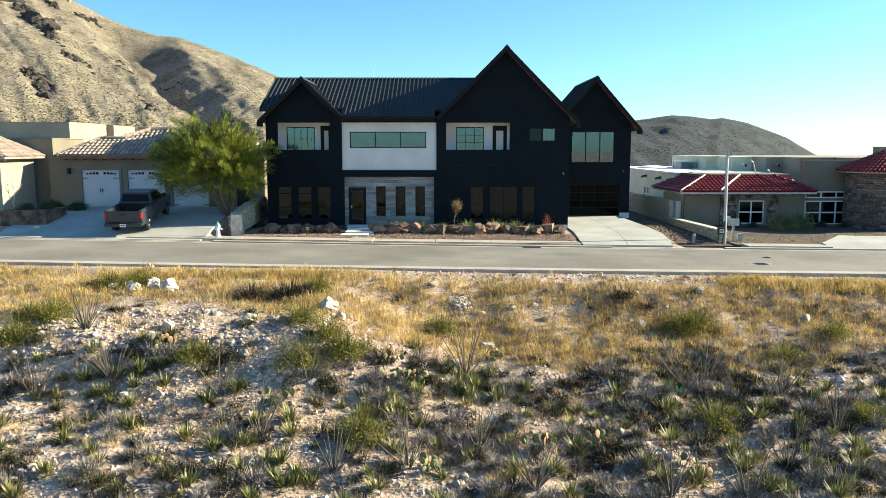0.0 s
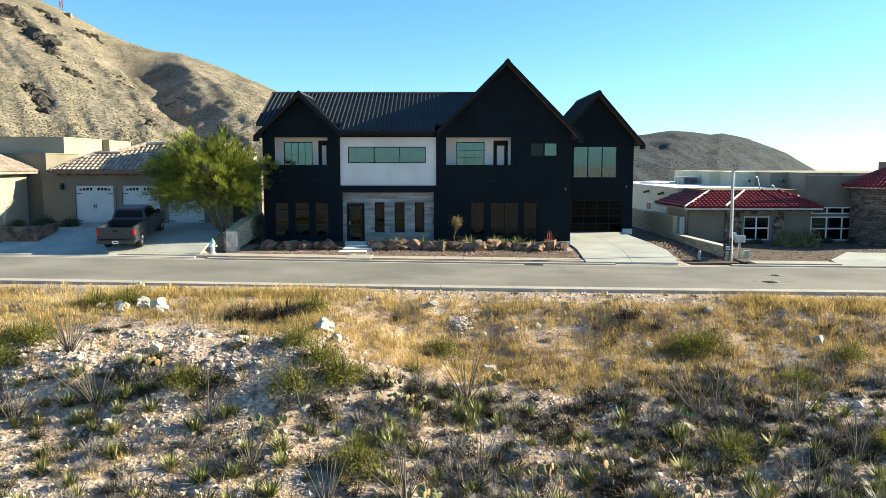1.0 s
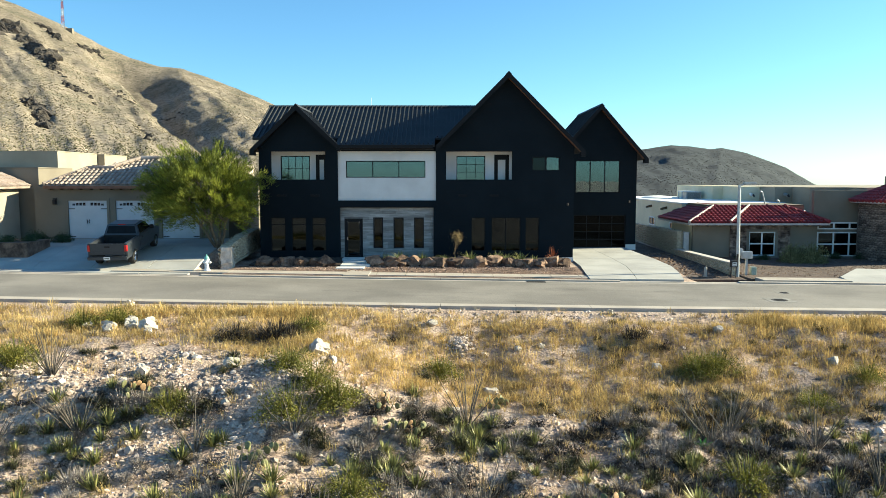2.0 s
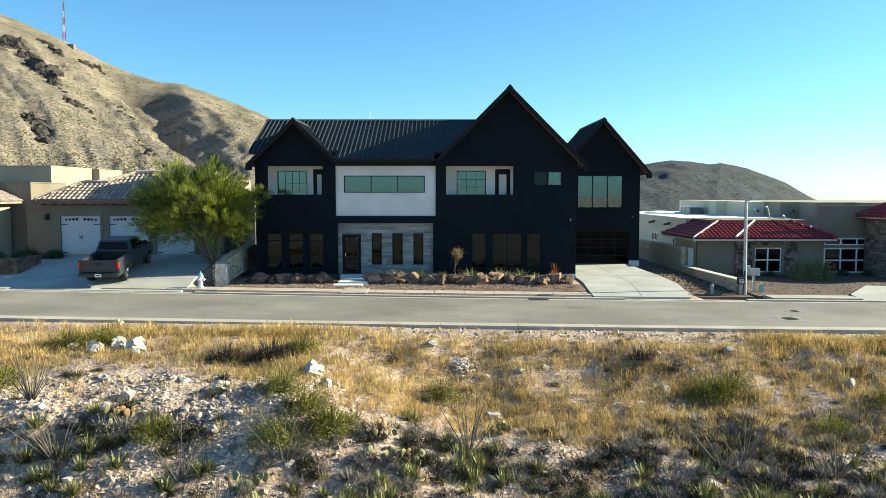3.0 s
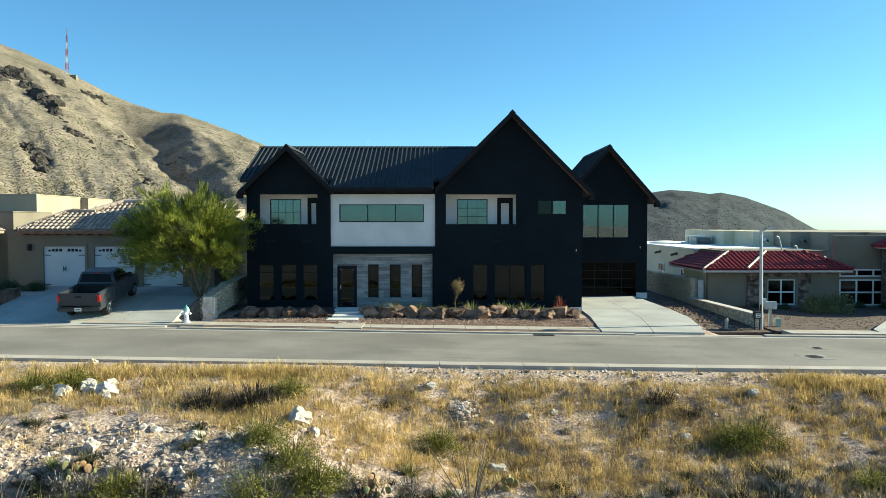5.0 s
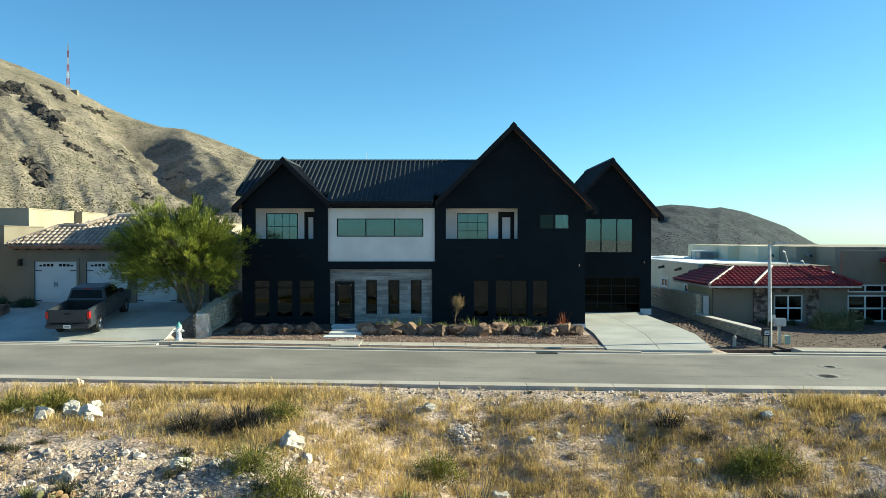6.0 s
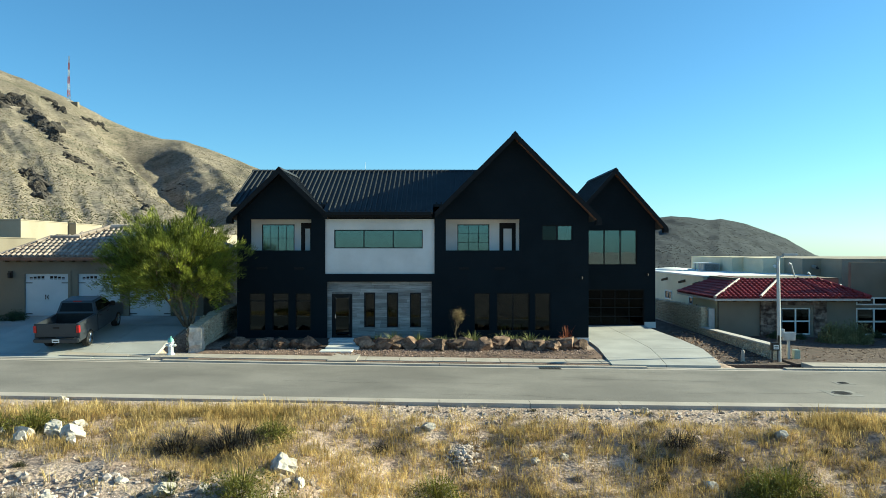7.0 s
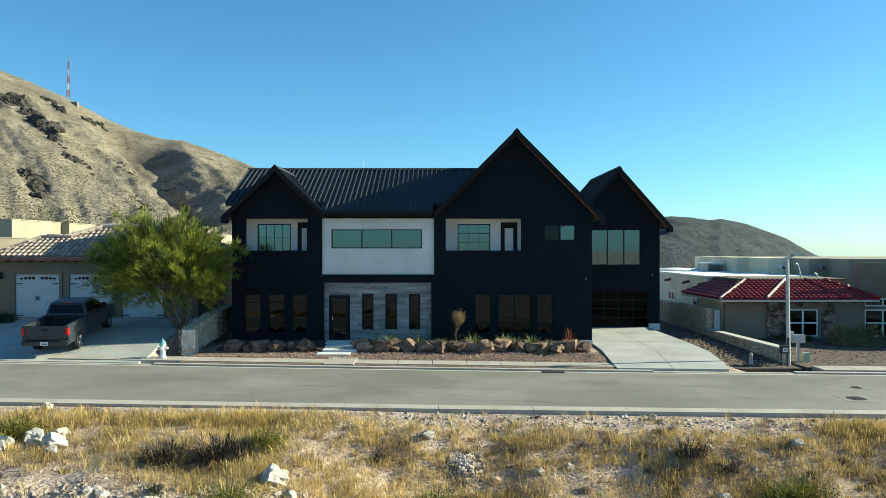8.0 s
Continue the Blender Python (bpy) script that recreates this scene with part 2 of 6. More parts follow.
        bm.faces.new((a[j], a[i], b[i], b[j]))


def slab(bm, quad, thick):
    """A sloping plate: four corners on top, thick below."""
    q = [Vector(p) for p in quad]
    nrm = (q[1] - q[0]).cross(q[3] - q[0]).normalized()
    if nrm.z < 0:
        nrm = -nrm
    top = [bm.verts.new(p) for p in q]
    low = [bm.verts.new(p - nrm * thick) for p in q]
    bm.faces.new(top)
    bm.faces.new(low[::-1])
    for i in range(4):
        j = (i + 1) % 4
        bm.faces.new((top[j], top[i], low[i], low[j]))


def rod(bm, a, b, r0, r1=None, seg=8):
    """A tapered round bar from a to b."""
    a, b = Vector(a), Vector(b)
    d = b - a
    m = Matrix.Translation((a + b) / 2) @ d.to_track_quat("Z", "Y").to_matrix().to_4x4()
    bmesh.ops.create_cone(bm, cap_ends=True, segments=seg, radius1=r0, radius2=r0 if r1 is None else r1, depth=d.length, matrix=m)


def holed_wall(bm, x0, x1, z0, z1, y0, y1, holes):
    """An upright wall along x with openings (x0, x1, z0, z1) right through it."""
    xs = sorted({x0, x1, *[v for h in holes for v in h[:2]]})
    zs = sorted({z0, z1, *[v for h in holes for v in h[2:]]})
    solid = {}
    for i in range(len(xs) - 1):
        for k in range(len(zs) - 1):
            cx, cz = (xs[i] + xs[i + 1]) / 2, (zs[k] + zs[k + 1]) / 2
            solid[i, k] = not any(h[0] < cx < h[1] and h[2] < cz < h[3] for h in holes)
    cache = {}

    def v(i, k, y):
        if (i, k, y) not in cache:
            cache[i, k, y] = bm.verts.new((xs[i], y, zs[k]))
        return cache[i, k, y]

    for (i, k), s in solid.items():
        if not s:
            continue
        bm.faces.new((v(i, k, y0), v(i + 1, k, y0), v(i + 1, k + 1, y0), v(i, k + 1, y0)))
        bm.faces.new((v(i, k + 1, y1), v(i + 1, k + 1, y1), v(i + 1, k, y1), v(i, k, y1)))
        for di, dk, e in ((-1, 0, ((i, k), (i, k + 1))), (1, 0, ((i + 1, k + 1), (i + 1, k))), (0, -1, ((i + 1, k), (i, k))), (0, 1, ((i, k + 1), (i + 1, k + 1)))):
            if not solid.get((i + di, k + dk), False):
                (a, b), (c, d) = e
                bm.faces.new((v(a, b, y0), v(c, d, y0), v(c, d, y1), v(a, b, y1)))


def add_window(parent, x0, x1, z0, z1, y, cols=1, rows=1, fw=0.06, mt=0.05, frame_mat=None, glass=None, label="", muntin=None, name="window"):
    """A window in a wall that faces the street: frame with bars, a pane in each field. Its front lies at y."""
    frame_mat, glass = frame_mat or M_trim, glass or M_glass
    bm = bmesh.new()
    holes, w, h = [], (x1 - x0 - 2 * fw - (cols - 1) * mt) / cols, (z1 - z0 - 2 * fw - (rows - 1) * mt) / rows
    for i in range(cols):
        for k in range(rows):
            a, c = x0 + fw + i * (w + mt), z0 + fw + k * (h + mt)
            holes.append((a, a + w, c, c + h))
    holed_wall(bm, x0, x1, z0, z1, y, y + 0.09, holes)
    frame_ob = part(name, bm, frame_mat, parent, label)
    for a, b, c, d in holes:
        block("pane", a - 0.005, b + 0.005, y + 0.05, y + 0.058, c - 0.005, d + 0.005, glass, frame_ob).visible_shadow = False
        if muntin:
            bm = bmesh.new()
            for i in range(1, muntin[0]):
                u = a + (b - a) * i / muntin[0]
                bx(bm, u - 0.012, u + 0.012, y + 0.035, y + 0.048, c, d)
            for k in range(1, muntin[1]):
                u = c + (d - c) * k / muntin[1]
                bx(bm, a, b, y + 0.035, y + 0.047, u - 0.012, u + 0.012)
            part("muntin", bm, frame_mat, frame_ob)
    return frame_ob


def tri_mesh(name, verts, tris, smooth=False):
    """A mesh of triangles from two arrays."""
    me = bpy.data.meshes.new(name)
    verts, tris = np.asarray(verts, np.float32), np.asarray(tris, np.int32)
    me.vertices.add(len(verts))
    me.vertices.foreach_set("co", verts.ravel())
    me.loops.add(tris.size)
    me.loops.foreach_set("vertex_index", tris.ravel())
    me.polygons.add(len(tris))
    me.polygons.foreach_set("loop_start", np.arange(0, tris.size, 3, dtype=np.int32))
    me.polygons.foreach_set("loop_total", np.full(len(tris), 3, dtype=np.int32))
    me.polygons.foreach_set("use_smooth", np.full(len(tris), smooth, dtype=bool))
    me.update(calc_edges=True)
    return me


# ---- the lie of the land ----
def ease(a, b, x):
    u = np.clip((np.asarray(x, float) - a) / (b - a), 0, 1)
    return u * u * (3 - 2 * u)


def road_z(x):
    """The street falls gently to the east."""
    x = np.clip(np.asarray(x, float), -45, 45)
    return -0.0145 * x + 0.00012 * x * x


NEAR, FAR = 32.5, 40.65


def scrub_z(x, y):
    """The scrub land before the street: a rubble bank to the west, a longer fall to the east."""
    right = np.interp(y, [-60, -10, 10, 16, 22, 26, 28, 30, 32.4], [-6, -4.3, -3.6, -2.9, -2.2, -1.75, -1.2, -0.35, -0.1])
    left = np.interp(y, [-60, -10, 10, 16, 20, 21.5, 23.3, 25.5, 29, 32.4], [-6, -4.3, -3.6, -2.8, -2.2, -1.7, -0.6, -0.3, -0.15, -0.03])
    w = ease(-5, 1.5, x)
    return left * (1 - w) + right * w - 0.013 * np.clip(x, -45, 45) * ease(24, 32, y)


def waves(x, y):
    return (0.09 * np.sin(1.3 * x + 0.7 * y) * np.sin(0.9 * y - 0.5 * x) + 0.05 * np.sin(2.9 * x - 1.7 * y + 1) * np.sin(2.3 * y + 1.1 * x)
            + 0.03 * np.sin(5.3 * x + 2.1 * y) * np.sin(4.7 * y - 3.1 * x + 2))


def drive_z(y):
    """The western neighbour's driveway climbs to the garage."""
    return np.interp(y, [40.65, 42.2, 43, 46.5, 49, 60], [0.24, 0.38, 0.64, 1.2, 1.36, 1.4])


def lot_z(x, y):
    """The lots behind the street."""
    r = road_z(x)
    mid = np.interp(y, [40, 42.8, 44.8, 48, 70], [-0.05, 0.0, 0.12, 0.16, 0.2]) + r * ease(47, 41, y)
    west = drive_z(y) - 0.04 + 0.0 * x
    east = np.interp(y, [40, 43, 50, 70], [-0.12, -0.2, -0.22, -0.1]) + r
    edge = -13.0 + 0.9 * ease(44.0, 45.6, y)
    w, e = ease(edge, edge - 0.5, x), ease(13.0, 14.0, x)
    return mid * (1 - w) * (1 - e) + west * w + east * e


def land_z(x, y):
    x, y = np.asarray(x, float), np.asarray(y, float)
    s = scrub_z(x, y) + waves(x, y) * ease(32.4, 30.5, y)
    z = np.where(y < NEAR + 0.05, s, np.where(y < FAR + 0.2, road_z(x) - 0.14, lot_z(x, y) - 0.03))
    return z - 1.5 * ease(70, 140, y) - 70 * ease(85, 900, y) * ease(-40, 120, x)


def grid_axis(*spans):
    out = []
    for a, b, step in spans:
        out += list(np.arange(a, b, step))
    return np.array(out + [spans[-1][1]])


gx = grid_axis((-2400, -400, 400), (-400, -60, 34), (-60, -24, 1.0), (-24, 24, 0.2), (24, 60, 1.0), (60, 400, 34), (400, 2400, 400))
gy = grid_axis((-2400, -200, 275), (-200, 4, 12), (4, 13, 0.5), (13, 33, 0.16), (33, 48, 0.5), (48, 80, 2), (80, 400, 20), (400, 2400, 400))
GX, GY = np.meshgrid(gx, gy)
GZ = land_z(GX, GY)
GV = np.c_[GX.ravel(), GY.ravel(), GZ.ravel()]
nx, ny = len(gx), len(gy)
idx = np.arange(nx * ny).reshape(ny, nx)
a, b, c, d = idx[:-1, :-1].ravel(), idx[:-1, 1:].ravel(), idx[1:, 1:].ravel(), idx[1:, :-1].ravel()
ground = link_mesh("ground", tri_mesh("ground", GV, np.r_[np.c_[a, b, c], np.c_[a, c, d]], True), M_soil)
tagged(ground, "stony tan desert soil with pale limestone gravel", "ground", kind="structure")


def strip(name, x0, x1, y0, y1, lift, thick, material, step=1.0, parent=None, zf=None):
    """A long band that follows the street's fall, with a real thickness."""
    zf = zf or (lambda x, y: float(road_z(x)))
    bm = bmesh.new()
    n = max(1, int(round((x1 - x0) / step)))
    rows = []
    for i in range(n + 1):
        x = x0 + (x1 - x0) * i / n
        z0, z1 = zf(x, y0) + lift, zf(x, y1) + lift
        rows.append([bm.verts.new(p) for p in ((x, y0, z0), (x, y1, z1), (x, y1, z1 - thick), (x, y0, z0 - thick))])
    for r, s in zip(rows, rows[1:]):
        for k in range(4):
            j = (k + 1) % 4
            bm.faces.new((r[k], s[k], s[j], r[j]))
    bm.faces.new(rows[0])
    bm.faces.new(rows[-1][::-1])
    return part(name, bm, material, parent)


tagged(strip("road", -300, 300, NEAR + 0.62, FAR, 0.0, 0.12, M_asphalt, 3.0), "worn sun-bleached grey asphalt street", "road", kind="structure")
near_kerb = tagged(thing("kerb_near", (0, NEAR + 0.2, 0), "pale concrete kerb along the scrub land", "kerb", kind="structure"))
for i in range(-20, 20):
    strip("kerb_stone", i * 3.05 + 0.008, i * 3.05 + 3.042, NEAR, NEAR + 0.62, 0.13 - 0.09, 0.3, M_concrete, 3.1, near_kerb)
M_rubber_crack = mat("tar_crack", (0.05, 0.045, 0.04), (0.09, 0.08, 0.07), 3, 0.8, 0.2, 30)

# ---- far side of the street ----
far_kerb = thing("kerb_far", (0, FAR, 0), "pale concrete kerb with dropped gutters", "kerb", kind="structure")
for i in range(-11, 10):
    x0 = i * 3.05
    low = x0 < -13.0 or 7.4 < x0 < 12.6
    strip("kerb_stone", x0 + 0.008, x0 + 3.042, FAR, FAR + 0.32, 0.025 if low else 0.08, 0.3, M_concrete, 3.1, far_kerb)
gutter = tagged(strip("gutter", -60, 60, FAR - 0.3, FAR + 0.0, 0.006, 0.1, M_concrete, 3.0), "smooth concrete gutter pan", "gutter", kind="structure")
tagged(strip("gravel_strip", -11.2, 7.6, FAR + 0.32, 41.35, 0.095, 0.2, M_gravel), "reddish-brown gravel strip behind the kerb", "gravel", kind="structure")
sidewalk = thing("sidewalk", (0, 42, 0), "pale concrete sidewalk in jointed slabs", "sidewalk", kind="structure")
for i in range(-11, 8):
    strip("slab", i * 1.52 + 0.012 - 0.3, i * 1.52 + 1.508 - 0.3, 41.35, 42.5, 0.125 if i % 5 else 0.13, 0.2, M_concrete, 1.6, sidewalk)
walk_east = thing("sidewalk_east", (20, 42, 0), "pale concrete sidewalk before the tan house", "sidewalk", kind="structure")
for i in range(9, 12):
    strip("slab", i * 1.52 + 3.0, i * 1.52 + 4.496, 41.1, 42.3, 0.13, 0.2, M_concrete, 1.6, walk_east)

# gravel bed between sidewalk and house
tagged(strip("gravel_bed", -11.3, 7.7, 42.5, 45.0, 0.0, 0.3, M_gravel, 0.8, None,
             lambda x, y: 0.13 + float(road_z(x)) * (1.0 if y < 43 else 0.2) + (0.05 if y > 43 else 0)), "reddish-brown gravel bed sloping to the house", "gravel bed", kind="structure")
tagged(strip("planting_bed", -10.8, 7.3, 45.0, 48.0, 0.22, 0.3, M_dirt, 1.0, None, lambda x, y: 0.08 + 0.1 * (y - 45) / 3), "dark planting soil behind the boulders", "planting bed", kind="structure")

# hairline cracks in the street
rng = random.Random(12)
bm = bmesh.new()
for cx, cy, ang, ln in ((-6, 36.5, 0.1, 9), (5, 38.2, -0.05, 7), (-15, 38.5, 0.3, 5), (9, 35.0, 0.15, 8), (0, 34.2, -0.1, 6), (-11, 35.2, 1.2, 3), (3.5, 39.6, 0.0, 8), (14, 38.8, 0.6, 4), (-2, 39.3, 1.4, 1.5)):
    p = Vector((cx, cy, 0))
    a = ang
    for _ in range(int(ln / 0.25)):
        a = ang + rng.uniform(-0.7, 0.7)
        q = p + Vector((math.cos(a), math.sin(a) * 0.6, 0)) * 0.25
        if not NEAR + 0.7 < q.y < FAR - 0.4:
            break
        w = rng.uniform(0.006, 0.016)
        vs = [bm.verts.new((t.x, t.y + o, float(road_z(t.x)) + 0.004)) for t, o in ((p, -w), (q, -w), (q, w), (p, w))]
        bm.faces.new(vs)
        p = q
tagged(part("road_cracks", bm, M_rubber_crack), "thin dark tar-filled cracks in the asphalt", "cracks", kind="stuff")

# the dark house's driveway, in poured slabs
drive = thing("driveway", (10.5, 48, 0), "light grey concrete driveway fanning to the street", "driveway", kind="structure")
DY = (41.0, 42.6, 45.6, 48.8, 52.0, 55.0)
for r in range(5):
    for cidx in range(2):
        bm = bmesh.new()
        quad = []
        for y in (DY[r] + 0.012, DY[r + 1] - 0.012):
            fan = ease(46.5, 41.0, y)
            xl, xr = 8.02 - 0.35 * float(fan), 12.75 + 0.5 * float(ease(55, 46, y)) - 0.75 * float(ease(44.5, 41.0, y))
            xm = (xl + xr) / 2
            xa, xb = (xl, xm - 0.012) if cidx == 0 else (xm + 0.012, xr)
            z = float(np.interp(y, [41, 42.6, 55], [0.02, 0.1, 0.36]))
            tilt = -0.012 * float(ease(50, 42, y))
            quad.append([(xa, y, z + tilt * (xa - 8)), (xb, y, z + tilt * (xb - 8))])
        slab(bm, (quad[0][0], quad[0][1], quad[1][1], quad[1][0]), 0.14)
        part("slab", bm, M_drive, drive)

# the western driveway
drive_w = thing("driveway_west", (-18, 45, 0.9), "grey concrete driveway climbing to a triple garage", "driveway", kind="structure")
WY = (40.98, 42.2, 43.2, 46.5, 50.3)
for r in range(4):
    for x0 in (-24.6, -21.55, -18.5, -15.45):
        x1 = x0 + (3.03 if x0 < -16 else 2.5)
        bm = bmesh.new()
        ya, yb = WY[r] + 0.01, WY[r + 1] - 0.01
        za, zb = float(drive_z(ya)), float(drive_z(yb))
        if r == 0:
            za = 0.0
        cut = 0.0
        slab(bm, ((x0, ya, za + (float(road_z(x0)) + 0.05 if r == 0 else 0)), (x1, ya, za + (float(road_z(x1)) + 0.05 if r == 0 else 0)), (x1 - cut, yb, zb), (x0, yb, zb)), 0.14)
        part("slab", bm, M_drive, drive_w)


# ---- the dark gabled house ----
house = thing("house", (-1.4, 53, 0.2), "two-storey charcoal gabled house with white panels", "house")
FY = 48.0
doors_l = [(-10.2, -9.31), (-8.95, -8.06), (-7.73, -6.87)]
win_r = [(1.83, 2.69), (3.04, 4.81), (5.08, 5.93)]
ZW0, ZW1 = 0.76, 2.8
bal_l, bal_r = (-10.14, -6.87, 5.07, 6.74), (0.33, 4.28, 5.07, 6.74)
bm = bmesh.new()
holed_wall(bm, -10.83, -6.19, 0.15, 6.95, FY, FY + 0.3, [(a, b, ZW0, ZW1) for a, b in doors_l] + [bal_l])
part("wall", bm, M_black, house, "charcoal horizontal siding")
bm = bmesh.new()
holed_wall(bm, -0.25, 7.97, 0.38, 6.95, FY, FY + 0.3, [(a, b, ZW0, ZW1) for a, b in win_r] + [bal_r, (5.46, 7.11, 5.59, 6.42)])
part("wall", bm, M_black, house, "charcoal horizontal siding")
# gable ends
bm = bmesh.new()
prism(bm, [(-10.83, 6.95), (-6.19, 6.95), (-6.19, 7.05), (-8.47, 9.22), (-10.83, 6.98)], FY, FY + 0.3)
part("gable", bm, M_black, house)
bm = bmesh.new()
prism(bm, [(-0.35, 6.95), (7.97, 6.95), (7.97, 7.0), (3.98, 11.05), (-0.35, 6.98)], FY, FY + 0.3)
part("gable", bm, M_black, house)
# centre: band, white panel, tile-clad entrance
bm = bmesh.new()
holed_wall(bm, -6.19, -0.25, 3.4, 7.15, FY, FY + 0.3, [(-6.14, -0.28, 3.82, 6.75)])
part("wall", bm, M_black, house, "charcoal band round a white panel")
bm = bmesh.new()
holed_wall(bm, -6.14, -0.28, 3.82, 6.75, FY + 0.12, FY + 0.3, [(-5.66, -0.91, 5.18, 6.18)])
part("panel", bm, M_white, house, "smooth white stucco panel")
add_window(house, -5.66, -0.91, 5.18, 6.18, FY + 0.16, 3, 1, 0.05, 0.05, label="long black-framed strip window")
slims = [(-4.06, -3.47), (-2.84, -2.23), (-1.6, -1.01)]
entry_holes = [(-5.8, -4.7, 0.36, 2.72)] + [(a, b, 0.94, 2.78) for a, b in slims]
bm = bmesh.new()
holed_wall(bm, -6.05, -0.42, 0.15, 3.4, FY + 0.24, FY + 0.45, entry_holes)
cladding = part("cladding", bm, M_grout, house, "grey wood-look tile cladding")
block("wall", -6.19, -6.05, FY, FY + 0.45, 0.15, 3.4, M_black, house)
block("wall", -0.42, -0.25, FY, FY + 0.45, 0.15, 3.4, M_black, house)
rng = random.Random(4)
z = 0.16
while z < 3.38:
    h = 0.19
    x = -6.04 - rng.uniform(0, 0.5)
    while x < -0.4:
        w = rng.uniform(0.7, 1.3)
        xa, xb, zb = max(x, -6.04), min(x + w, -0.43), min(z + h, 3.39)
        pieces = [(xa, xb)]
        for ha, hb, hc, hd in entry_holes:
            if z + h > hc + 0.03 and z < hd - 0.03:
                nxt = []
                for p, q in pieces:
                    if q <= ha or p >= hb:
                        nxt.append((p, q))
                    else:
                        if p < ha - 0.03:
                            nxt.append((p, ha))
                        if q > hb + 0.03:
                            nxt.append((hb, q))
                pieces = nxt
        for p, q in pieces:
            if q - p > 0.03:
                block("tile", p + 0.004, q - 0.004, FY + 0.222 + rng.uniform(0, 0.008), FY + 0.25, z + 0.003, zb - 0.003, M_tile, cladding)
        x += w
    z += h
for a, b in slims:
    add_window(house, a, b, 0.94, 2.78, FY + 0.26, 1, 1, 0.06, glass=M_glass_low, label="tall slim black-framed window")
for a, b in doors_l:
    add_window(house, a, b, ZW0, ZW1, FY + 0.06, 1, 1, 0.05, glass=M_glass_low, label="tall black-framed window")
add_window(house, *win_r[0], ZW0, ZW1, FY + 0.06, 1, 1, 0.05, glass=M_glass_low, label="tall black-framed window")
add_window(house, *win_r[1], ZW0, ZW1, FY + 0.06, 2, 1, 0.05, glass=M_glass_low, label="paired tall black-framed window")
add_window(house, *win_r[2], ZW0, ZW1, FY + 0.06, 1, 1, 0.05, glass=M_glass_low, label="tall black-framed window")
for a, b in doors_l:
    block("transom_rail", a + 0.05, b - 0.05, FY + 0.07, FY + 0.1, ZW1 - 0.46, ZW1 - 0.41, M_trim, house)
add_window(house, 5.46, 6.285, 5.59, 6.42, FY + 0.06, 1, 1, 0.05, glass=M_glass_low, label="dark half of a small sliding window")
add_window(house, 6.285, 7.11, 5.59, 6.42, FY + 0.06, 1, 1, 0.05, label="half of a small black-framed sliding window")
# front door
bm = bmesh.new()
holed_wall(bm, -5.8, -4.7, 0.36, 2.72, FY + 0.26, FY + 0.4, [(-5.74, -4.76, 0.37, 2.66)])
door = part("door", bm, M_trim, house, "tall black front door with glazed panel")
bm = bmesh.new()
holed_wall(bm, -5.73, -4.77, 0.38, 2.65, FY + 0.29, FY + 0.34, [(-5.6, -4.9, 0.52, 2.52)])
part("door_leaf", bm, M_trim, door)
block("pane", -5.6, -4.9, FY + 0.31, FY + 0.32, 0.52, 2.52, M_glass_low, door)
for sx, sz in ((-5.6, 0.52), (-4.9, 0.52), (-5.6, 2.52), (-4.9, 2.52)):
    bm = bmesh.new()
    dx, dz = (0.1 if sx < -5 else -0.1), (0.1 if sz < 1 else -0.1)
    rod(bm, (sx - dx * 0.6, FY + 0.285, sz - dz * 0.6), (sx + dx * 0.6, FY + 0.285, sz + dz * 0.6), 0.012, seg=6)
    part("corner_clip", bm, M_chrome, door)
bm = bmesh.new()
rod(bm, (-4.86, FY + 0.2, 1.1), (-4.86, FY + 0.2, 1.9), 0.018)
rod(bm, (-4.86, FY + 0.2, 1.2), (-4.86, FY + 0.3, 1.2), 0.012)
rod(bm, (-4.86, FY + 0.2, 1.8), (-4.86, FY + 0.3, 1.8), 0.012)
part("handle", bm, M_iron, door, "long black pull handle")
bm = bmesh.new()
bx(bm, -5.63, -5.59, FY + 0.25, FY + 0.3, 1.42, 1.62)
part("lock_plate", bm, M_chrome, door)
# balconies
for k, (x0, x1, z0, z1) in enumerate((bal_l, bal_r)):
    BY = FY + 1.15
    if k == 0:
        wx, dx = (-9.77, -7.98), (-7.62, -6.9)
    else:
        wx, dx = (0.97, 2.73), (3.28, 4.18)
    bm = bmesh.new()
    holed_wall(bm, x0 - 0.3, x1 + 0.3, 4.3, 6.9, BY, BY + 0.2, [(*wx, 5.0, 6.5), (*dx, 4.4, 6.58)])
    bal = part("balcony", bm, M_white, house, "recessed balcony with white walls")
    block("side_wall", x0 - 0.32, x0 - 0.22, FY + 0.3, BY, 4.3, 6.9, M_white, bal)
    block("side_wall", x1 + 0.22, x1 + 0.32, FY + 0.3, BY, 4.3, 6.9, M_white, bal)
    block("balcony_ceiling", x0 - 0.3, x1 + 0.3, FY + 0.3, BY + 0.2, 6.9, 6.98, M_white, bal)
    block("balcony_floor", x0 - 0.3, x1 + 0.3, FY + 0.3, BY + 0.2, 4.2, 4.3, M_concrete, bal)
    add_window(house, *wx, 5.0, 6.5, BY + 0.02, 1, 1, 0.05, muntin=(4, 2) if k == 0 else (3, 3), label="balcony window with thin glazing bars")
    bm = bmesh.new()
    holed_wall(bm, dx[0], dx[1], 4.4, 6.58, BY - 0.01, BY + 0.06, [(dx[0] + 0.22, dx[1] - 0.22, 4.6, 6.27)])
    bd = part("balcony_door", bm, M_trim, house, "black balcony door with pale blind")
    block("pane", dx[0] + 0.22, dx[1] - 0.22, BY + 0.02, BY + 0.03, 4.6, 6.27, M_white, bd)
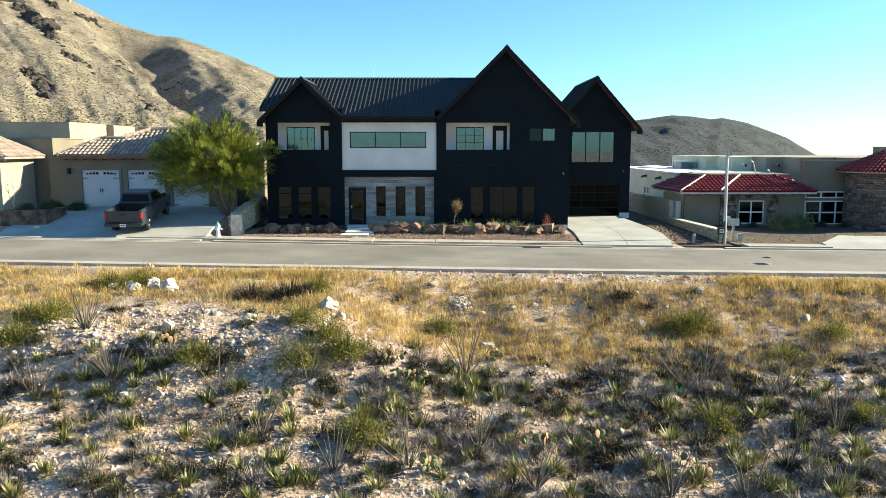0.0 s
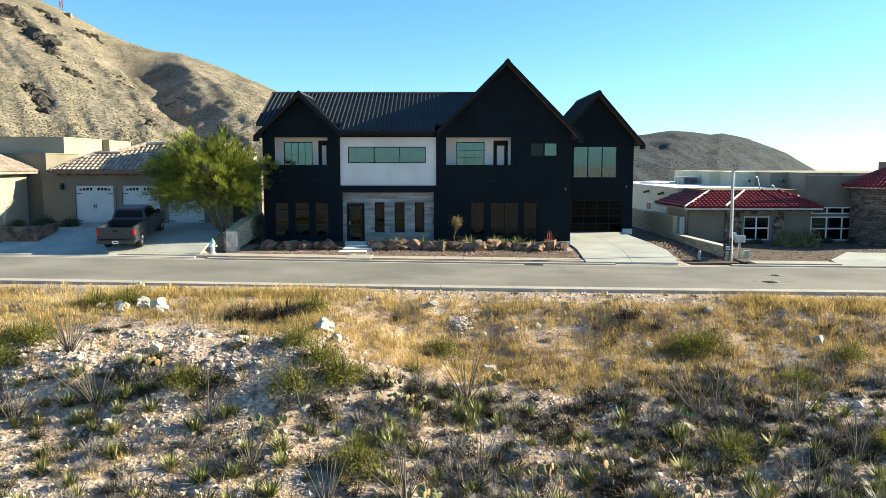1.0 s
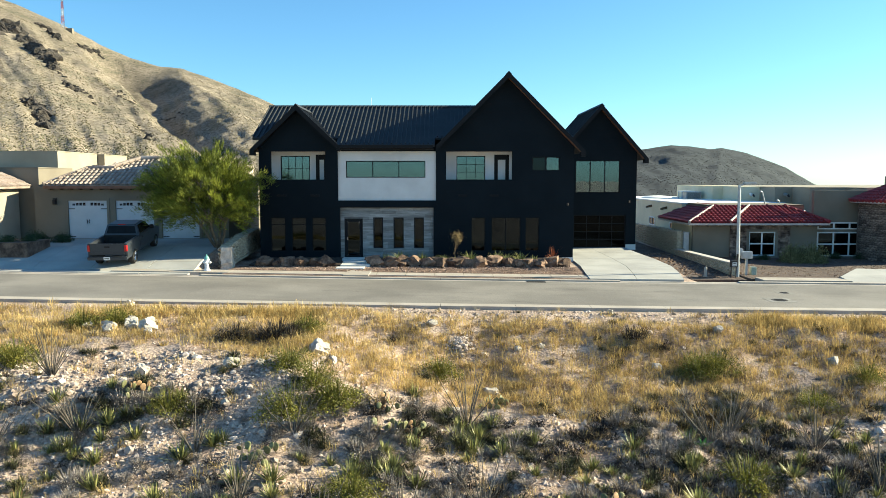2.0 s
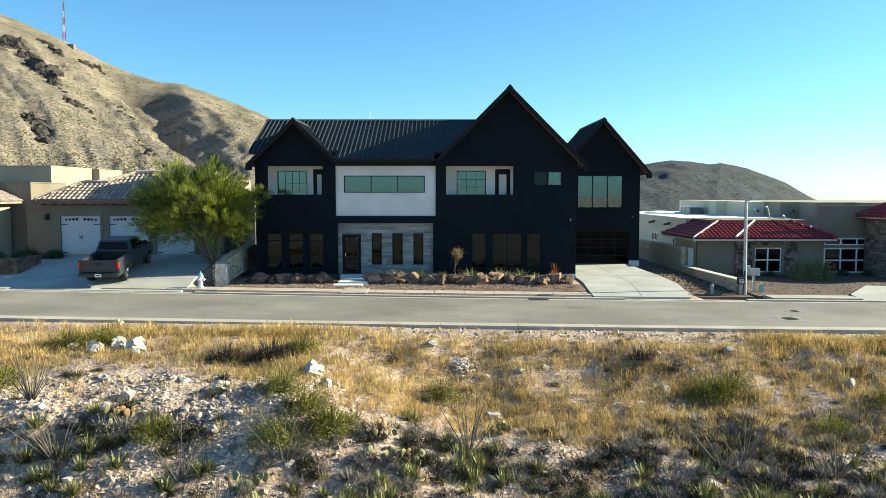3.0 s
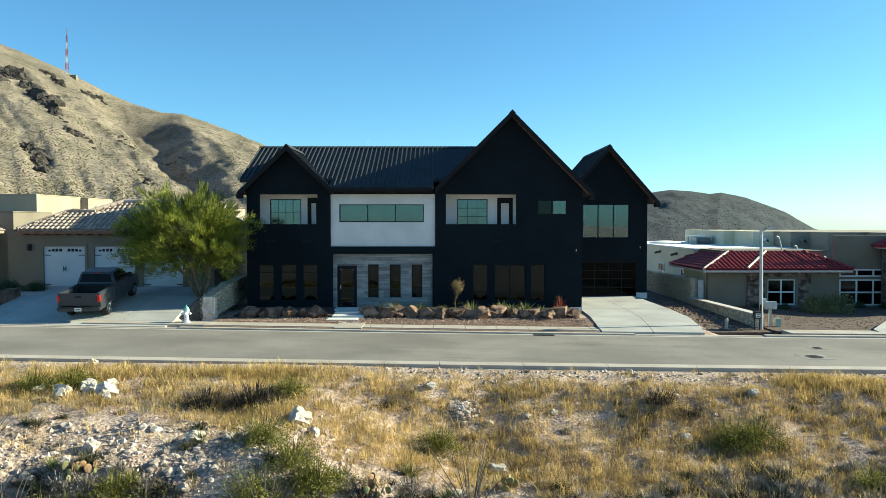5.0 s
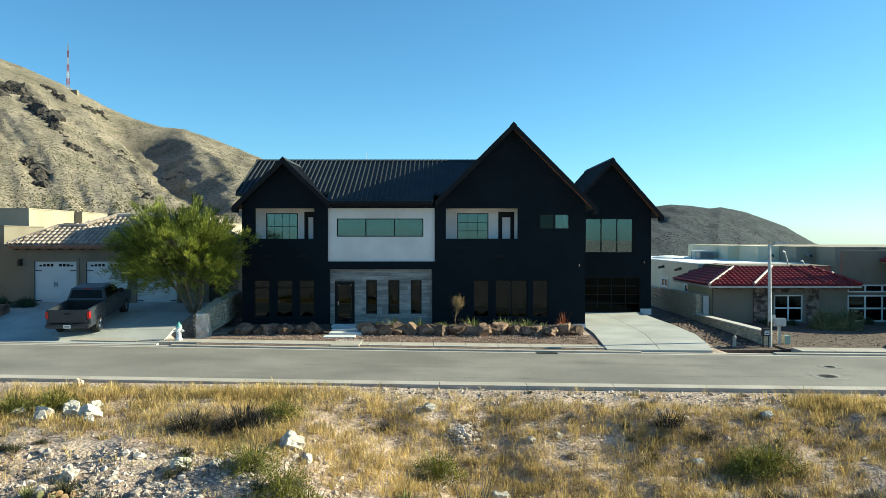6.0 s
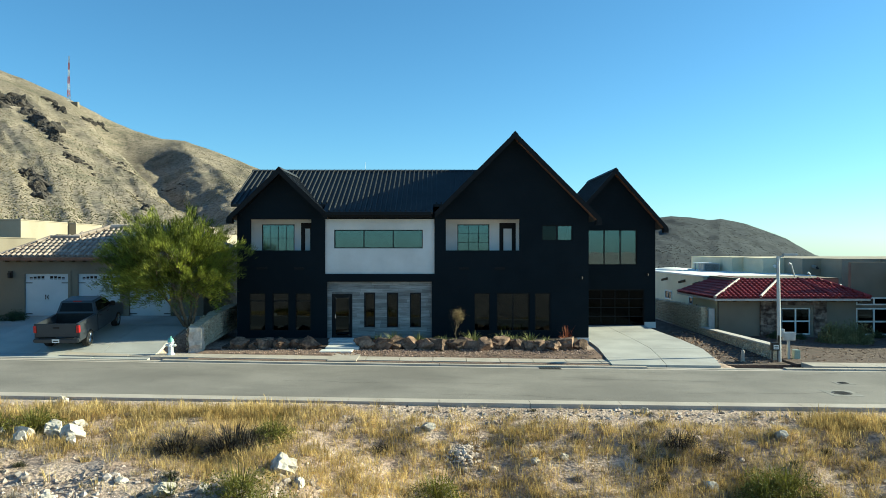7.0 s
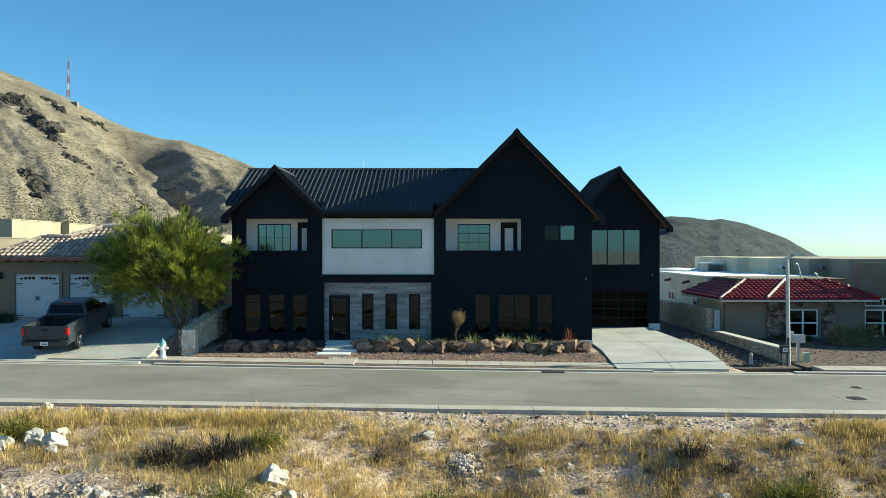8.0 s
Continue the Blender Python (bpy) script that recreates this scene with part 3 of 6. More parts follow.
for a, b in ((-9.81, -9.22), (-7.78, -7.25), (1.03, 1.57), (2.95, 3.48)):
    bm = bmesh.new()
    bx(bm, a, b, FY - 0.03, FY + 0.004, 4.05, 4.18)
    for i in range(3):
        bx(bm, a + 0.03, b - 0.03, FY - 0.045, FY - 0.03, 4.07 + i * 0.035, 4.085 + i * 0.035)
    part("scupper_vent", bm, M_trim, house)
# sides, back, floors
block("wall", -10.83, -10.53, FY + 0.3, 59.0, 0.15, 7.1, M_black, house)
block("wall", 7.67, 7.97, FY + 0.3, 59.0, 0.15, 7.1, M_black, house)
block("wall", -10.53, 7.67, 58.7, 59.0, 0.15, 7.1, M_black, house)
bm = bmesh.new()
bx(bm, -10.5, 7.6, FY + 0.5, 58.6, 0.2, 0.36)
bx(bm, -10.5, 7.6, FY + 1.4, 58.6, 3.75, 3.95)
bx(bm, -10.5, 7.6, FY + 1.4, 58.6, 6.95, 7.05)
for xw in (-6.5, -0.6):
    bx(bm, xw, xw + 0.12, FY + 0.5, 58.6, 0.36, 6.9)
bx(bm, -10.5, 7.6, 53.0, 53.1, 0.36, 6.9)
part("interior", bm, M_room, house, "plain rooms coloured dark to read as unlit")
block("plinth", 6.2, 7.99, FY - 0.02, FY + 0.3, 0.12, 0.4, M_white, house, "white painted base")
block("plinth", -10.85, 6.2, FY - 0.02, FY + 0.3, 0.05, 0.37, M_black, house)

# roof of the main block
EY, RY, EZ, RZ = 47.45, 53.5, 7.12, 9.86
SL = (RZ - EZ) / (RY - EY)
bm = bmesh.new()
slab(bm, ((-6.15, EY, EZ), (-0.35, EY, EZ), (-0.35, RY, RZ), (-6.15, RY, RZ)), 0.16)
roof = part("roof", bm, M_roof, house, "dark standing-seam metal roof")
IY = 48.45
IZ = EZ + (IY - EY) * SL
for xa, xb in ((-11.3, -6.15), (-0.35, 5.0)):
    bm = bmesh.new()
    slab(bm, ((xa, IY, IZ), (xb, IY, IZ), (xb, RY, RZ), (xa, RY, RZ)), 0.16)
    part("roof", bm, M_roof, house)
bm = bmesh.new()
slab(bm, ((-11.3, 2 * RY - EY, EZ), (5.0, 2 * RY - EY, EZ), (5.0, RY, RZ), (-11.3, RY, RZ)), 0.16)
part("roof", bm, M_roof, house)
x = -11.28
while x < 4.0:
    ya, za = (EY, EZ) if -6.1 < x < -0.45 else (IY, IZ)
    bm = bmesh.new()
    slab(bm, ((x, ya, za + 0.11), (x + 0.05, ya, za + 0.11), (x + 0.05, RY, RZ + 0.11), (x, RY, RZ + 0.11)), 0.115)
    part("seam", bm, M_roof, roof)
    x += 0.27
bm = bmesh.new()
slab(bm, ((-11.35, RY - 0.2, RZ - 0.2 * SL + 0.08), (4.0, RY - 0.2, RZ - 0.2 * SL + 0.08), (4.0, RY, RZ + 0.1), (-11.35, RY, RZ + 0.1)), 0.03)
part("ridge_cap", bm, M_roof, roof)
block("gutter", -6.1, -0.45, EY - 0.14, EY, EZ - 0.2, EZ - 0.03, M_trim, house, "black box gutter", 0.01)
block("soffit", -6.15, -0.4, EY, FY, EZ - 0.28, EZ - 0.2, M_trim, house)
bm = bmesh.new()
prism_x(bm, [(EY + 0.1, 6.95), (2 * RY - EY - 0.1, 6.95), (RY, RZ - 0.2)], -10.83, -10.6)
part("gable", bm, M_black, house)


def gable_roof(ax, az, half, drop, y0, y1, name_label, rib=0.5, returns=(-1, 1)):
    """Two slopes with seams, rake boards and cedar soffits over a gable that faces the street."""
    first = None
    for s in (-1, 1):
        k = 1.0 if s in returns else 0.93
        hw, dz = half * k, drop * k
        bm = bmesh.new()
        slab(bm, ((ax, y0, az), (ax, y1, az), (ax + s * hw, y1, az - dz), (ax + s * hw, y0, az - dz)), 0.14)
        r = part("roof", bm, M_roof, house, name_label)
        n = int((y1 - y0) / rib)
        for i in range(n + 1):
            y = y0 + 0.05 + i * rib
            bm = bmesh.new()
            slab(bm, ((ax, y, az + 0.05), (ax, y + 0.04, az + 0.05), (ax + s * hw, y + 0.04, az - dz + 0.05), (ax + s * hw, y, az - dz + 0.05)), 0.06)
            part("seam", bm, M_roof, r)
        bm = bmesh.new()
        prism(bm, [(ax, az + 0.04), (ax + s * (hw + 0.02), az - dz + 0.02), (ax + s * (hw + 0.02), az - dz - 0.3), (ax, az - 0.3)], y0 - 0.05, y0)
        part("rake_board", bm, M_trim, r)
        bm = bmesh.new()
        prism(bm, [(ax, az - 0.2), (ax + s * hw, az - dz - 0.2), (ax + s * hw, az - dz - 0.25), (ax, az - 0.25)], y0, y0 + 0.62)
        part("soffit", bm, M_soffit if s > 0 else M_trim, r, "reddish cedar soffit" if s > 0 else "")
        if s not in returns:
            continue
        bm = bmesh.new()
        prism(bm, [(ax + s * (half - 0.25), az - drop - 0.05), (ax + s * (half + 0.04), az - drop - 0.05), (ax + s * (half + 0.04), az - drop - 0.32), (ax + s * (half - 0.25), az - drop - 0.32)], y0 - 0.04, y0 + 0.4)
        part("eave_return", bm, M_trim, r)
    bm = bmesh.new()
    prism(bm, [(ax - 0.18, az - 0.1), (ax, az + 0.09), (ax + 0.18, az - 0.1), (ax, az + 0.05)], y0 - 0.06, y1)
    part("ridge_cap", bm, M_roof, r)


gable_roof(-8.47, 9.41, 2.72, 2.6, 47.4, 53.3, "dark metal roof over the small gable", returns=(-1,))
gable_roof(3.98, 11.29, 4.54, 4.55, 47.4, 59.4, "steep dark metal roof over the tall gable", returns=(1,))

# garage wing
GYF = 55.0
bm = bmesh.new()
holed_wall(bm, 7.97, 13.5, 0.3, 6.7, GYF, GYF + 0.3, [(9.2, 12.8, 0.36, 2.62), (9.27, 12.35, 4.14, 6.36)])
part("wall", bm, M_black, house, "charcoal siding of the garage wing")
bm = bmesh.new()
prism(bm, [(7.97, 6.7), (13.5, 6.7), (13.5, 7.0), (10.9, 9.86), (7.97, 6.76)], GYF, GYF + 0.3)
part("gable", bm, M_black, house)
block("wall", 13.2, 13.5, GYF + 0.3, 63.0, 0.2, 6.9, M_black, house)
block("wall", 7.97, 13.2, 62.7, 63.0, 0.2, 6.9, M_black, house)
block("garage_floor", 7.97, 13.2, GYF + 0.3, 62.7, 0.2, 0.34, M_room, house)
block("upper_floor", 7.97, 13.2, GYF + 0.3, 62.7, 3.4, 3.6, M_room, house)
gable_roof(10.9, 10.1, 3.2, 3.62, 54.4, 63.4, "dark metal roof over the garage wing")
add_window(house, 9.27, 12.35, 4.14, 6.36, GYF + 0.05, 3, 1, 0.06, 0.06, label="large black-framed picture window")
bm = bmesh.new()
cells = [(9.26 + i * 0.88, 9.26 + i * 0.88 + 0.84, 0.4 + k * 0.55, 0.4 + k * 0.55 + 0.5) for i in range(4) for k in range(4)]
holed_wall(bm, 9.2, 12.8, 0.36, 2.62, GYF + 0.1, GYF + 0.16, cells)
gdoor = part("garage_door", bm, M_trim, house, "black aluminium garage door with glass panels")
for a, b, c, d in cells:
    block("pane", a - 0.005, b + 0.005, GYF + 0.12, GYF + 0.13, c - 0.005, d + 0.005, M_glass_garage, gdoor)
block("plinth", 12.82, 13.52, GYF - 0.02, GYF + 0.3, 0.2, 0.58, M_white, house, "white painted base")
for lx, ly, lz in ((7.6, FY, 3.6), (13.0, GYF, 3.55)):
    bm = bmesh.new()
    bx(bm, lx - 0.05, lx + 0.05, ly - 0.03, ly + 0.005, lz - 0.08, lz + 0.08)
    rod(bm, (lx, ly - 0.1, lz - 0.06), (lx, ly - 0.1, lz + 0.08), 0.05, 0.04, 10)
    bx(bm, lx - 0.015, lx + 0.015, ly - 0.1, ly - 0.03, lz + 0.02, lz + 0.05)
    part("wall_light", bm, M_iron, house, "small dark wall light")

# floating entrance steps
for i, (y, z, xs) in enumerate(((47.0, 0.34, (-5.75, -4.5)), (46.0, 0.27, (-5.6, -4.1)), (45.0, 0.2, (-5.6, -3.95)), (44.0, 0.13, (-5.75, -4.2)))):
    st = block("step", xs[0], xs[1], y - 0.42, y + 0.42, z - 0.0, z + 0.13, M_step, None, "", 0.012)
    tagged(st, "floating pale concrete entrance step", "step", "entrance steps")
st = block("front_path", -5.0, -3.7, 40.98, 43.3, 0.03, 0.205, M_concrete, None, "", 0.01)
tagged(st, "pale concrete path slab from the kerb", "path", kind="structure")

# ---- mountains and far hills ----
def skyline(points, s):
    xs, zs = zip(*points)
    return np.interp(s, xs, zs)


WEST = [(-1.6, 0.36), (-1.1, 0.36), (-0.8, 0.305), (-0.577, 0.234), (-0.533, 0.217), (-0.485, 0.196), (-0.437, 0.17), (-0.4, 0.154), (-0.364, 0.144), (-0.334, 0.141), (-0.323, 0.137), (-0.283, 0.123), (-0.26, 0.114), (-0.2, 0.088), (-0.06, 0.02), (0.02, 0.004)]
EAST = [(0.1, 0.02), (0.2, 0.03), (0.27, 0.038), (0.3, 0.0425), (0.325, 0.041), (0.35, 0.0375), (0.365, 0.0395), (0.4, 0.032), (0.45, 0.014), (0.49, -0.008), (0.56, -0.025)]
EYE_END = Vector((0.07, 7.95, EYE))


def slope_point(points, s, v, near, far, gain, rough, seed):
    """A point on a mountainside: s is the bearing (x over y), v runs from foot to crest."""
    r = near + (far - near) * v
    crest = float(skyline(points, s)) * far
    foot = -0.05 * near
    q = Vector((s * 9.0 + seed, v * 5.0, seed * 0.37))
    gully = noise.fractal(Vector((s * 26.0 + v * 4.0 + seed, v * 3.5, 1.3)), 0.9, 2.2, 4) * rough * 1.1
    lump = noise.fractal(q * 2.2, 0.9, 2.1, 6) * rough
    z = foot + (crest - foot) * v ** gain + (lump + gully) * (0.25 + 0.75 * min(1, v * 1.6)) * min(1.0, (1.0 - v) * 4 + 0.22)
    if near < 200:
        # a spur runs down from the shoulder, with a steep gully on its western flank
        w = s - (-0.335 + 0.17 * (0.95 - v))
        dip = -w / 0.1 if -0.1 < w < 0 else 1.0 + (w + 0.1) / 0.055 if -0.155 < w <= -0.1 else 0.0
        dip = dip * dip * (3 - 2 * dip)
        z -= 0.036 * r * dip * float(ease(0.12, 0.35, v)) * float(ease(1.0, 0.86, v))
    return EYE_END + Vector((s * r, r, z)), z / r


def mountainside(name, points, s0, s1, ns, nv, near, far, gain, rough, seed, material, label):
    verts, tris = [], []
    for k in range(nv + 1):
        for i in range(ns + 1):
            verts.append(slope_point(points, s0 + (s1 - s0) * i / ns, k / nv, near, far, gain, rough, seed)[0])
    for k in range(2):
        for i in range(ns + 1):
            p = verts[nv * (ns + 1) + i]
            verts.append(p + Vector((0, 60 + 300 * k, -15 - (p.z + 40) * k)))
    for k in range(nv + 2):
        for i in range(ns):
            a = k * (ns + 1) + i
            tris += [(a, a + 1, a + ns + 2), (a, a + ns + 2, a + ns + 1)]
    return tagged(link_mesh(name, tri_mesh(name, [tuple(v) for v in verts], tris, True), material), label, "mountain", kind="structure")


W_ARGS = (105, 760, 1.25, 2.8, 3.7)
mountainside("mountain_west", WEST, -1.6, 0.02, 420, 130, *W_ARGS, M_mount, "bare tan desert mountain with scattered scrub")
mountainside("hill_east", EAST, 0.1, 0.56, 200, 70, 260, 900, 1.1, 2.4, 9.1, M_hill_shaded, "distant scrub-covered hill, shade and haze in its colour")


def on_west(s, el):
    """The place on the western mountainside that shows at a bearing and a height."""
    lo, hi = 0.02, 1.0
    for _ in range(24):
        mid = (lo + hi) / 2
        if slope_point(WEST, s, mid, *W_ARGS)[1] < el:
            lo = mid
        else:
            hi = mid
    return slope_point(WEST, s, hi, *W_ARGS)[0]


def lumpy(bm, size, seed, amount=0.35, sub=2):
    """A broken rock: a sphere pushed in and out in facets."""
    bmesh.ops.create_icosphere(bm, subdivisions=sub, radius=1.0)
    for v in bm.verts:
        n = noise.noise(v.co * 1.3 + Vector((seed * 7.1, seed * 3.3, seed))) + 0.5 * noise.noise(v.co * 3.1 + Vector((seed, seed * 5, 0)))
        c = v.co * (1 + amount * n)
        turn = Euler((seed, seed * 1.7, seed * 0.6)).to_matrix()
        c = turn @ c
        c = Vector([math.copysign(min(abs(t), 0.74 + 0.12 * math.sin(seed + k * 2.0)), t) for k, t in enumerate(c)])
        c = turn.transposed() @ c
        v.co = Vector((c.x * size[0], c.y * size[1], c.z * size[2]))


def cliff_band(s0, e0, s1, e1, n, size, wander, seed):
    """One broken cliff: overlapping blocks of rock along a line on the mountainside."""
    rg = random.Random(seed)
    bm = bmesh.new()
    for q in range(n):
        t = (q + rg.uniform(-0.3, 0.3)) / max(1, n - 1)
        wob = wander * noise.noise(Vector((t * 4.0, seed, 0.5)))
        s, el = s0 + (s1 - s0) * t + wob * 0.5 + rg.gauss(0, wander * 0.12), e0 + (e1 - e0) * t + wob + rg.gauss(0, wander * 0.25)
        k = size * rg.uniform(0.5, 1.3) * (0.55 + 0.45 * math.sin(math.pi * min(1.0, max(0.0, t))))
        p = on_west(s, el)
        sub = bmesh.new()
        lumpy(sub, (k * rg.uniform(0.7, 1.3), k * 0.8, k * rg.uniform(0.7, 1.2)), seed * 3.1 + q * 1.7, 0.7, 2)
        turn = Euler((rg.uniform(-0.3, 0.3), 0.5 + rg.uniform(-0.3, 0.3), rg.uniform(-0.6, 0.6))).to_matrix().to_4x4()
        bmesh.ops.transform(sub, verts=sub.verts, matrix=Matrix.Translation(p - Vector((0, -k * 0.35, k * 0.25))) @ turn)
        tmp = bpy.data.meshes.new("tmp")
        sub.to_mesh(tmp)
        sub.free()
        bm.from_mesh(tmp)
        bpy.data.meshes.remove(tmp)
    tagged(part("rock_outcrop", bm, M_cliff), "dark broken cliff band on the mountainside", "rock outcrop", "cliffs on the mountain", "stuff")


for k, row in enumerate(((-0.60, 0.21, -0.555, 0.188, 22, 5.0, 0.010), (-0.572, 0.196, -0.503, 0.142, 48, 7.0, 0.012), (-0.535, 0.172, -0.505, 0.15, 20, 7.5, 0.008),
                         (-0.52, 0.198, -0.49, 0.18, 22, 4.0, 0.006), (-0.47, 0.172, -0.435, 0.156, 20, 3.6, 0.005), (-0.50, 0.132, -0.455, 0.105, 20, 2.4, 0.008),
                         (-0.552, 0.098, -0.520, 0.072, 26, 2.9, 0.014), (-0.535, 0.09, -0.525, 0.07, 12, 3.0, 0.01), (-0.40, 0.063, -0.375, 0.05, 12, 1.3, 0.008),
                         (-0.372, 0.074, -0.33, 0.08, 14, 1.6, 0.006), (-0.43, 0.118, -0.40, 0.1, 14, 1.5, 0.008), (-0.66, 0.2, -0.60, 0.15, 24, 4.5, 0.014))):
    cliff_band(*row, k + 2)

# scrub on the slopes, past counting
def slope_scrub(name, points, args, s0, s1, n, v0, v1, size, seed, material, label):
    rg = random.Random(seed)
    oct_v = np.array([(1, 0, 0), (-0.6, 0.8, 0), (-0.6, -0.8, 0), (0.2, 0.1, 0.9), (0.3, -0.5, 0.5)])
    oct_t = np.array([(0, 1, 3), (1, 2, 3), (2, 4, 3), (2, 0, 4), (0, 3, 4)])
    P, S = [], []
    for _ in range(n):
        v = rg.uniform(v0, v1)
        s = rg.uniform(s0, s1)
        if noise.noise(Vector((s * 30, v * 9, seed))) < rg.uniform(-0.7, 0.35):
            continue
        P.append(tuple(slope_point(points, s, v, *args)[0]))
        S.append(rg.uniform(*size))
    P, S = np.array(P), np.array(S)
    k = len(P)
    ob = link_mesh(name, tri_mesh(name, *scatter_simple(oct_v, oct_t, P, S, np.array([rg.uniform(0, 6.28) for _ in range(k)]))), material)
    return tagged(ob, label, "scrub", kind="stuff")


def scatter_simple(v, t, P, S, R):
    c, s = np.cos(R)[:, None], np.sin(R)[:, None]
    X = (v[None, :, 0] * c - v[None, :, 1] * s) * S[:, None] + P[:, 0:1]
    Y = (v[None, :, 0] * s + v[None, :, 1] * c) * S[:, None] + P[:, 1:2]
    Z = v[None, :, 2] * S[:, None] + P[:, 2:3] - 0.1
    return np.stack([X, Y, Z], -1).reshape(-1, 3), (t[None] + (np.arange(len(P)) * len(v))[:, None, None]).reshape(-1, 3)


M_scrub = mat("slope_scrub", (0.085, 0.075, 0.045), (0.165, 0.135, 0.082), 0.05, 0.95, 0.0, 1.0, island=0.5)
# Far scrub is near black to match the shade painted into the hill.
M_scrub_far = mat("shaded_hill_scrub", (0.010, 0.014, 0.016), (0.024, 0.028, 0.029), 0.05, 0.95, 0.0, 1.0, island=0.5)
slope_scrub("scrub_west", WEST, W_ARGS, -0.66, -0.12, 76000, 0.02, 1.0, (0.13, 0.48), 5, M_scrub, "dark scrub dotted over the mountainside")
slope_scrub("scrub_east", EAST, (260, 900, 1.1, 2.4, 9.1), 0.18, 0.52, 15000, 0.05, 1.0, (0.2, 0.5), 6, M_scrub_far, "scrub dotted over the distant hill, shade in its colour")

M_flat = mat("olive_flat_scrub", (0.06, 0.062, 0.03), (0.13, 0.12, 0.062), 0.05, 0.95, 0.0, 1.0, island=0.5)
slope_scrub("scrub_foot", WEST, W_ARGS, -0.66, -0.12, 20000, 0.0, 0.17, (0.15, 0.4), 8, M_flat, "olive scrub over the foot of the mountain")

# radio mast on the crest
top = on_west(-0.4845, 0.192)
mast = thing("radio_mast", tuple(top), "red and white lattice radio mast on the crest", "mast")
H = 44.0
for k in range(7):
    z0, z1 = top.z - 2 + (H + 2) * k / 7, top.z - 2 + (H + 2) * (k + 1) / 7
    r0, r1 = 2.0 * (1 - k / 8.5), 2.0 * (1 - (k + 1) / 8.5)
    bm = bmesh.new()
    bmesh.ops.create_cone(bm, cap_ends=False, segments=3, radius1=r0, radius2=r1, depth=z1 - z0, matrix=Matrix.Translation((top.x, top.y, (z0 + z1) / 2)))
    bmesh.ops.subdivide_edges(bm, edges=[e for e in bm.edges if abs(e.verts[0].co.z - e.verts[1].co.z) > 1], cuts=1)
    bmesh.ops.triangulate(bm, faces=bm.faces)
    bmesh.ops.wireframe(bm, faces=bm.faces, thickness=0.5, use_replace=True, use_boundary=True, use_even_offset=True)
    part("mast_section", bm, M_red if k % 2 else M_vinyl, mast)
bm = bmesh.new()
bx(bm, top.x + 3, top.x + 9, top.y - 2, top.y + 2, top.z - 6, top.z - 0.5)
part("hut", bm, M_stucco, mast)


# ---- the western neighbour ----
def barrel_roof(parent, eave0, eave1, top0, top1, material, pitch=0.3, course=0.42, radius=0.11):
    """Rows of half-round clay tiles on a sloping four-sided field: each run of tiles is built tile by tile."""
    e0, e1, t0, t1 = Vector(eave0), Vector(eave1), Vector(top0), Vector(top1)
    bm = bmesh.new()
    slab(bm, (e0, e1, t1, t0), 0.1)
    field = part("roof", bm, material, parent, "clay barrel-tile roof")
    along = (e1 - e0).normalized()
    up0 = t0 - e0
    nrm = along.cross(up0).normalized()
    if nrm.z < 0:
        nrm = -nrm
    climb = nrm.cross(along)
    if climb.z < 0:
        climb = -climb
    height = (t0 - e0).dot(climb)
    n, m = int((e1 - e0).length / pitch), int(height / course)
    me = bpy.data.meshes.new("tile")
    bmt = bmesh.new()
    ring = []
    for e, (rad, lift) in enumerate(((radius * 1.12, 0.035), (radius * 0.92, 0.0))):
        ring.append([bmt.verts.new((rad * math.cos(a), e * (course + 0.05), rad * math.sin(a) * 0.8 + lift)) for a in np.linspace(0, math.pi, 6)])
    for i in range(5):
        bmt.faces.new((ring[0][i], ring[0][i + 1], ring[1][i + 1], ring[1][i]))
    low = [bmt.verts.new((x.co.x * 0.8, 0, max(0, x.co.z - 0.03))) for x in ring[0]]
    for i in range(5):
        bmt.faces.new((ring[0][i + 1], ring[0][i], low[i], low[i + 1]))
    bmt.to_mesh(me)
    bmt.free()
    me.materials.append(material)
    basis = Matrix((along, climb, nrm)).transposed().to_4x4()
    for i in range(n + 1):
        u = pitch * (i + 0.5)
        for k in range(m + 1):
            v = k * course
            # stay inside the field between its two slanting ends
            f = v / height if height else 0
            lo, hi = (e0 + (t0 - e0) * f - e0).dot(along), (e1 + (t1 - e1) * f - e0).dot(along)
            if f > 1.0 or u < lo - 0.02 or u > hi + 0.02:
                continue
            ob = link_mesh("tile", me, material, field)
            j = rng.uniform(-0.012, 0.012)
            ob.matrix_basis = Matrix.Translation(e0 + along * (u + j) + climb * v + nrm * 0.02) @ basis
    return field


def hip_cap(parent, a, b, material, r=0.13):
    a, b = Vector(a), Vector(b)
    n = max(2, int((b - a).length / 0.4))
    bm = bmesh.new()
    for i in range(n):
        p, q = a + (b - a) * i / n, a + (b - a) * (i + 1.1) / n
        rod(bm, p + Vector((0, 0, 0.02)), q + Vector((0, 0, 0.05)), r * 1.1, r * 0.85, 8)
    part("hip_tiles", bm, material, parent)


west = thing("house_west", (-19.5, 55, 1.3), "tan stucco house with clay-tiled triple garage", "house")
WF = 50.5
gd = [(-23.5, -21.05), (-20.5, -18.1), (-17.59, -15.25)]
bm = bmesh.new()
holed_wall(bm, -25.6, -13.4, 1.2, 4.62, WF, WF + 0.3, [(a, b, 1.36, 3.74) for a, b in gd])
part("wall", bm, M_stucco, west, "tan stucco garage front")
block("wall", -13.7, -13.4, WF + 0.3, 60, 1.2, 4.62, M_stucco, west)
block("wall", -25.6, -25.3, WF + 0.3, 60, 1.2, 4.62, M_stucco, west)
block("wall", -25.3, -13.7, 59.7, 60, 1.2, 4.62, M_stucco, west)
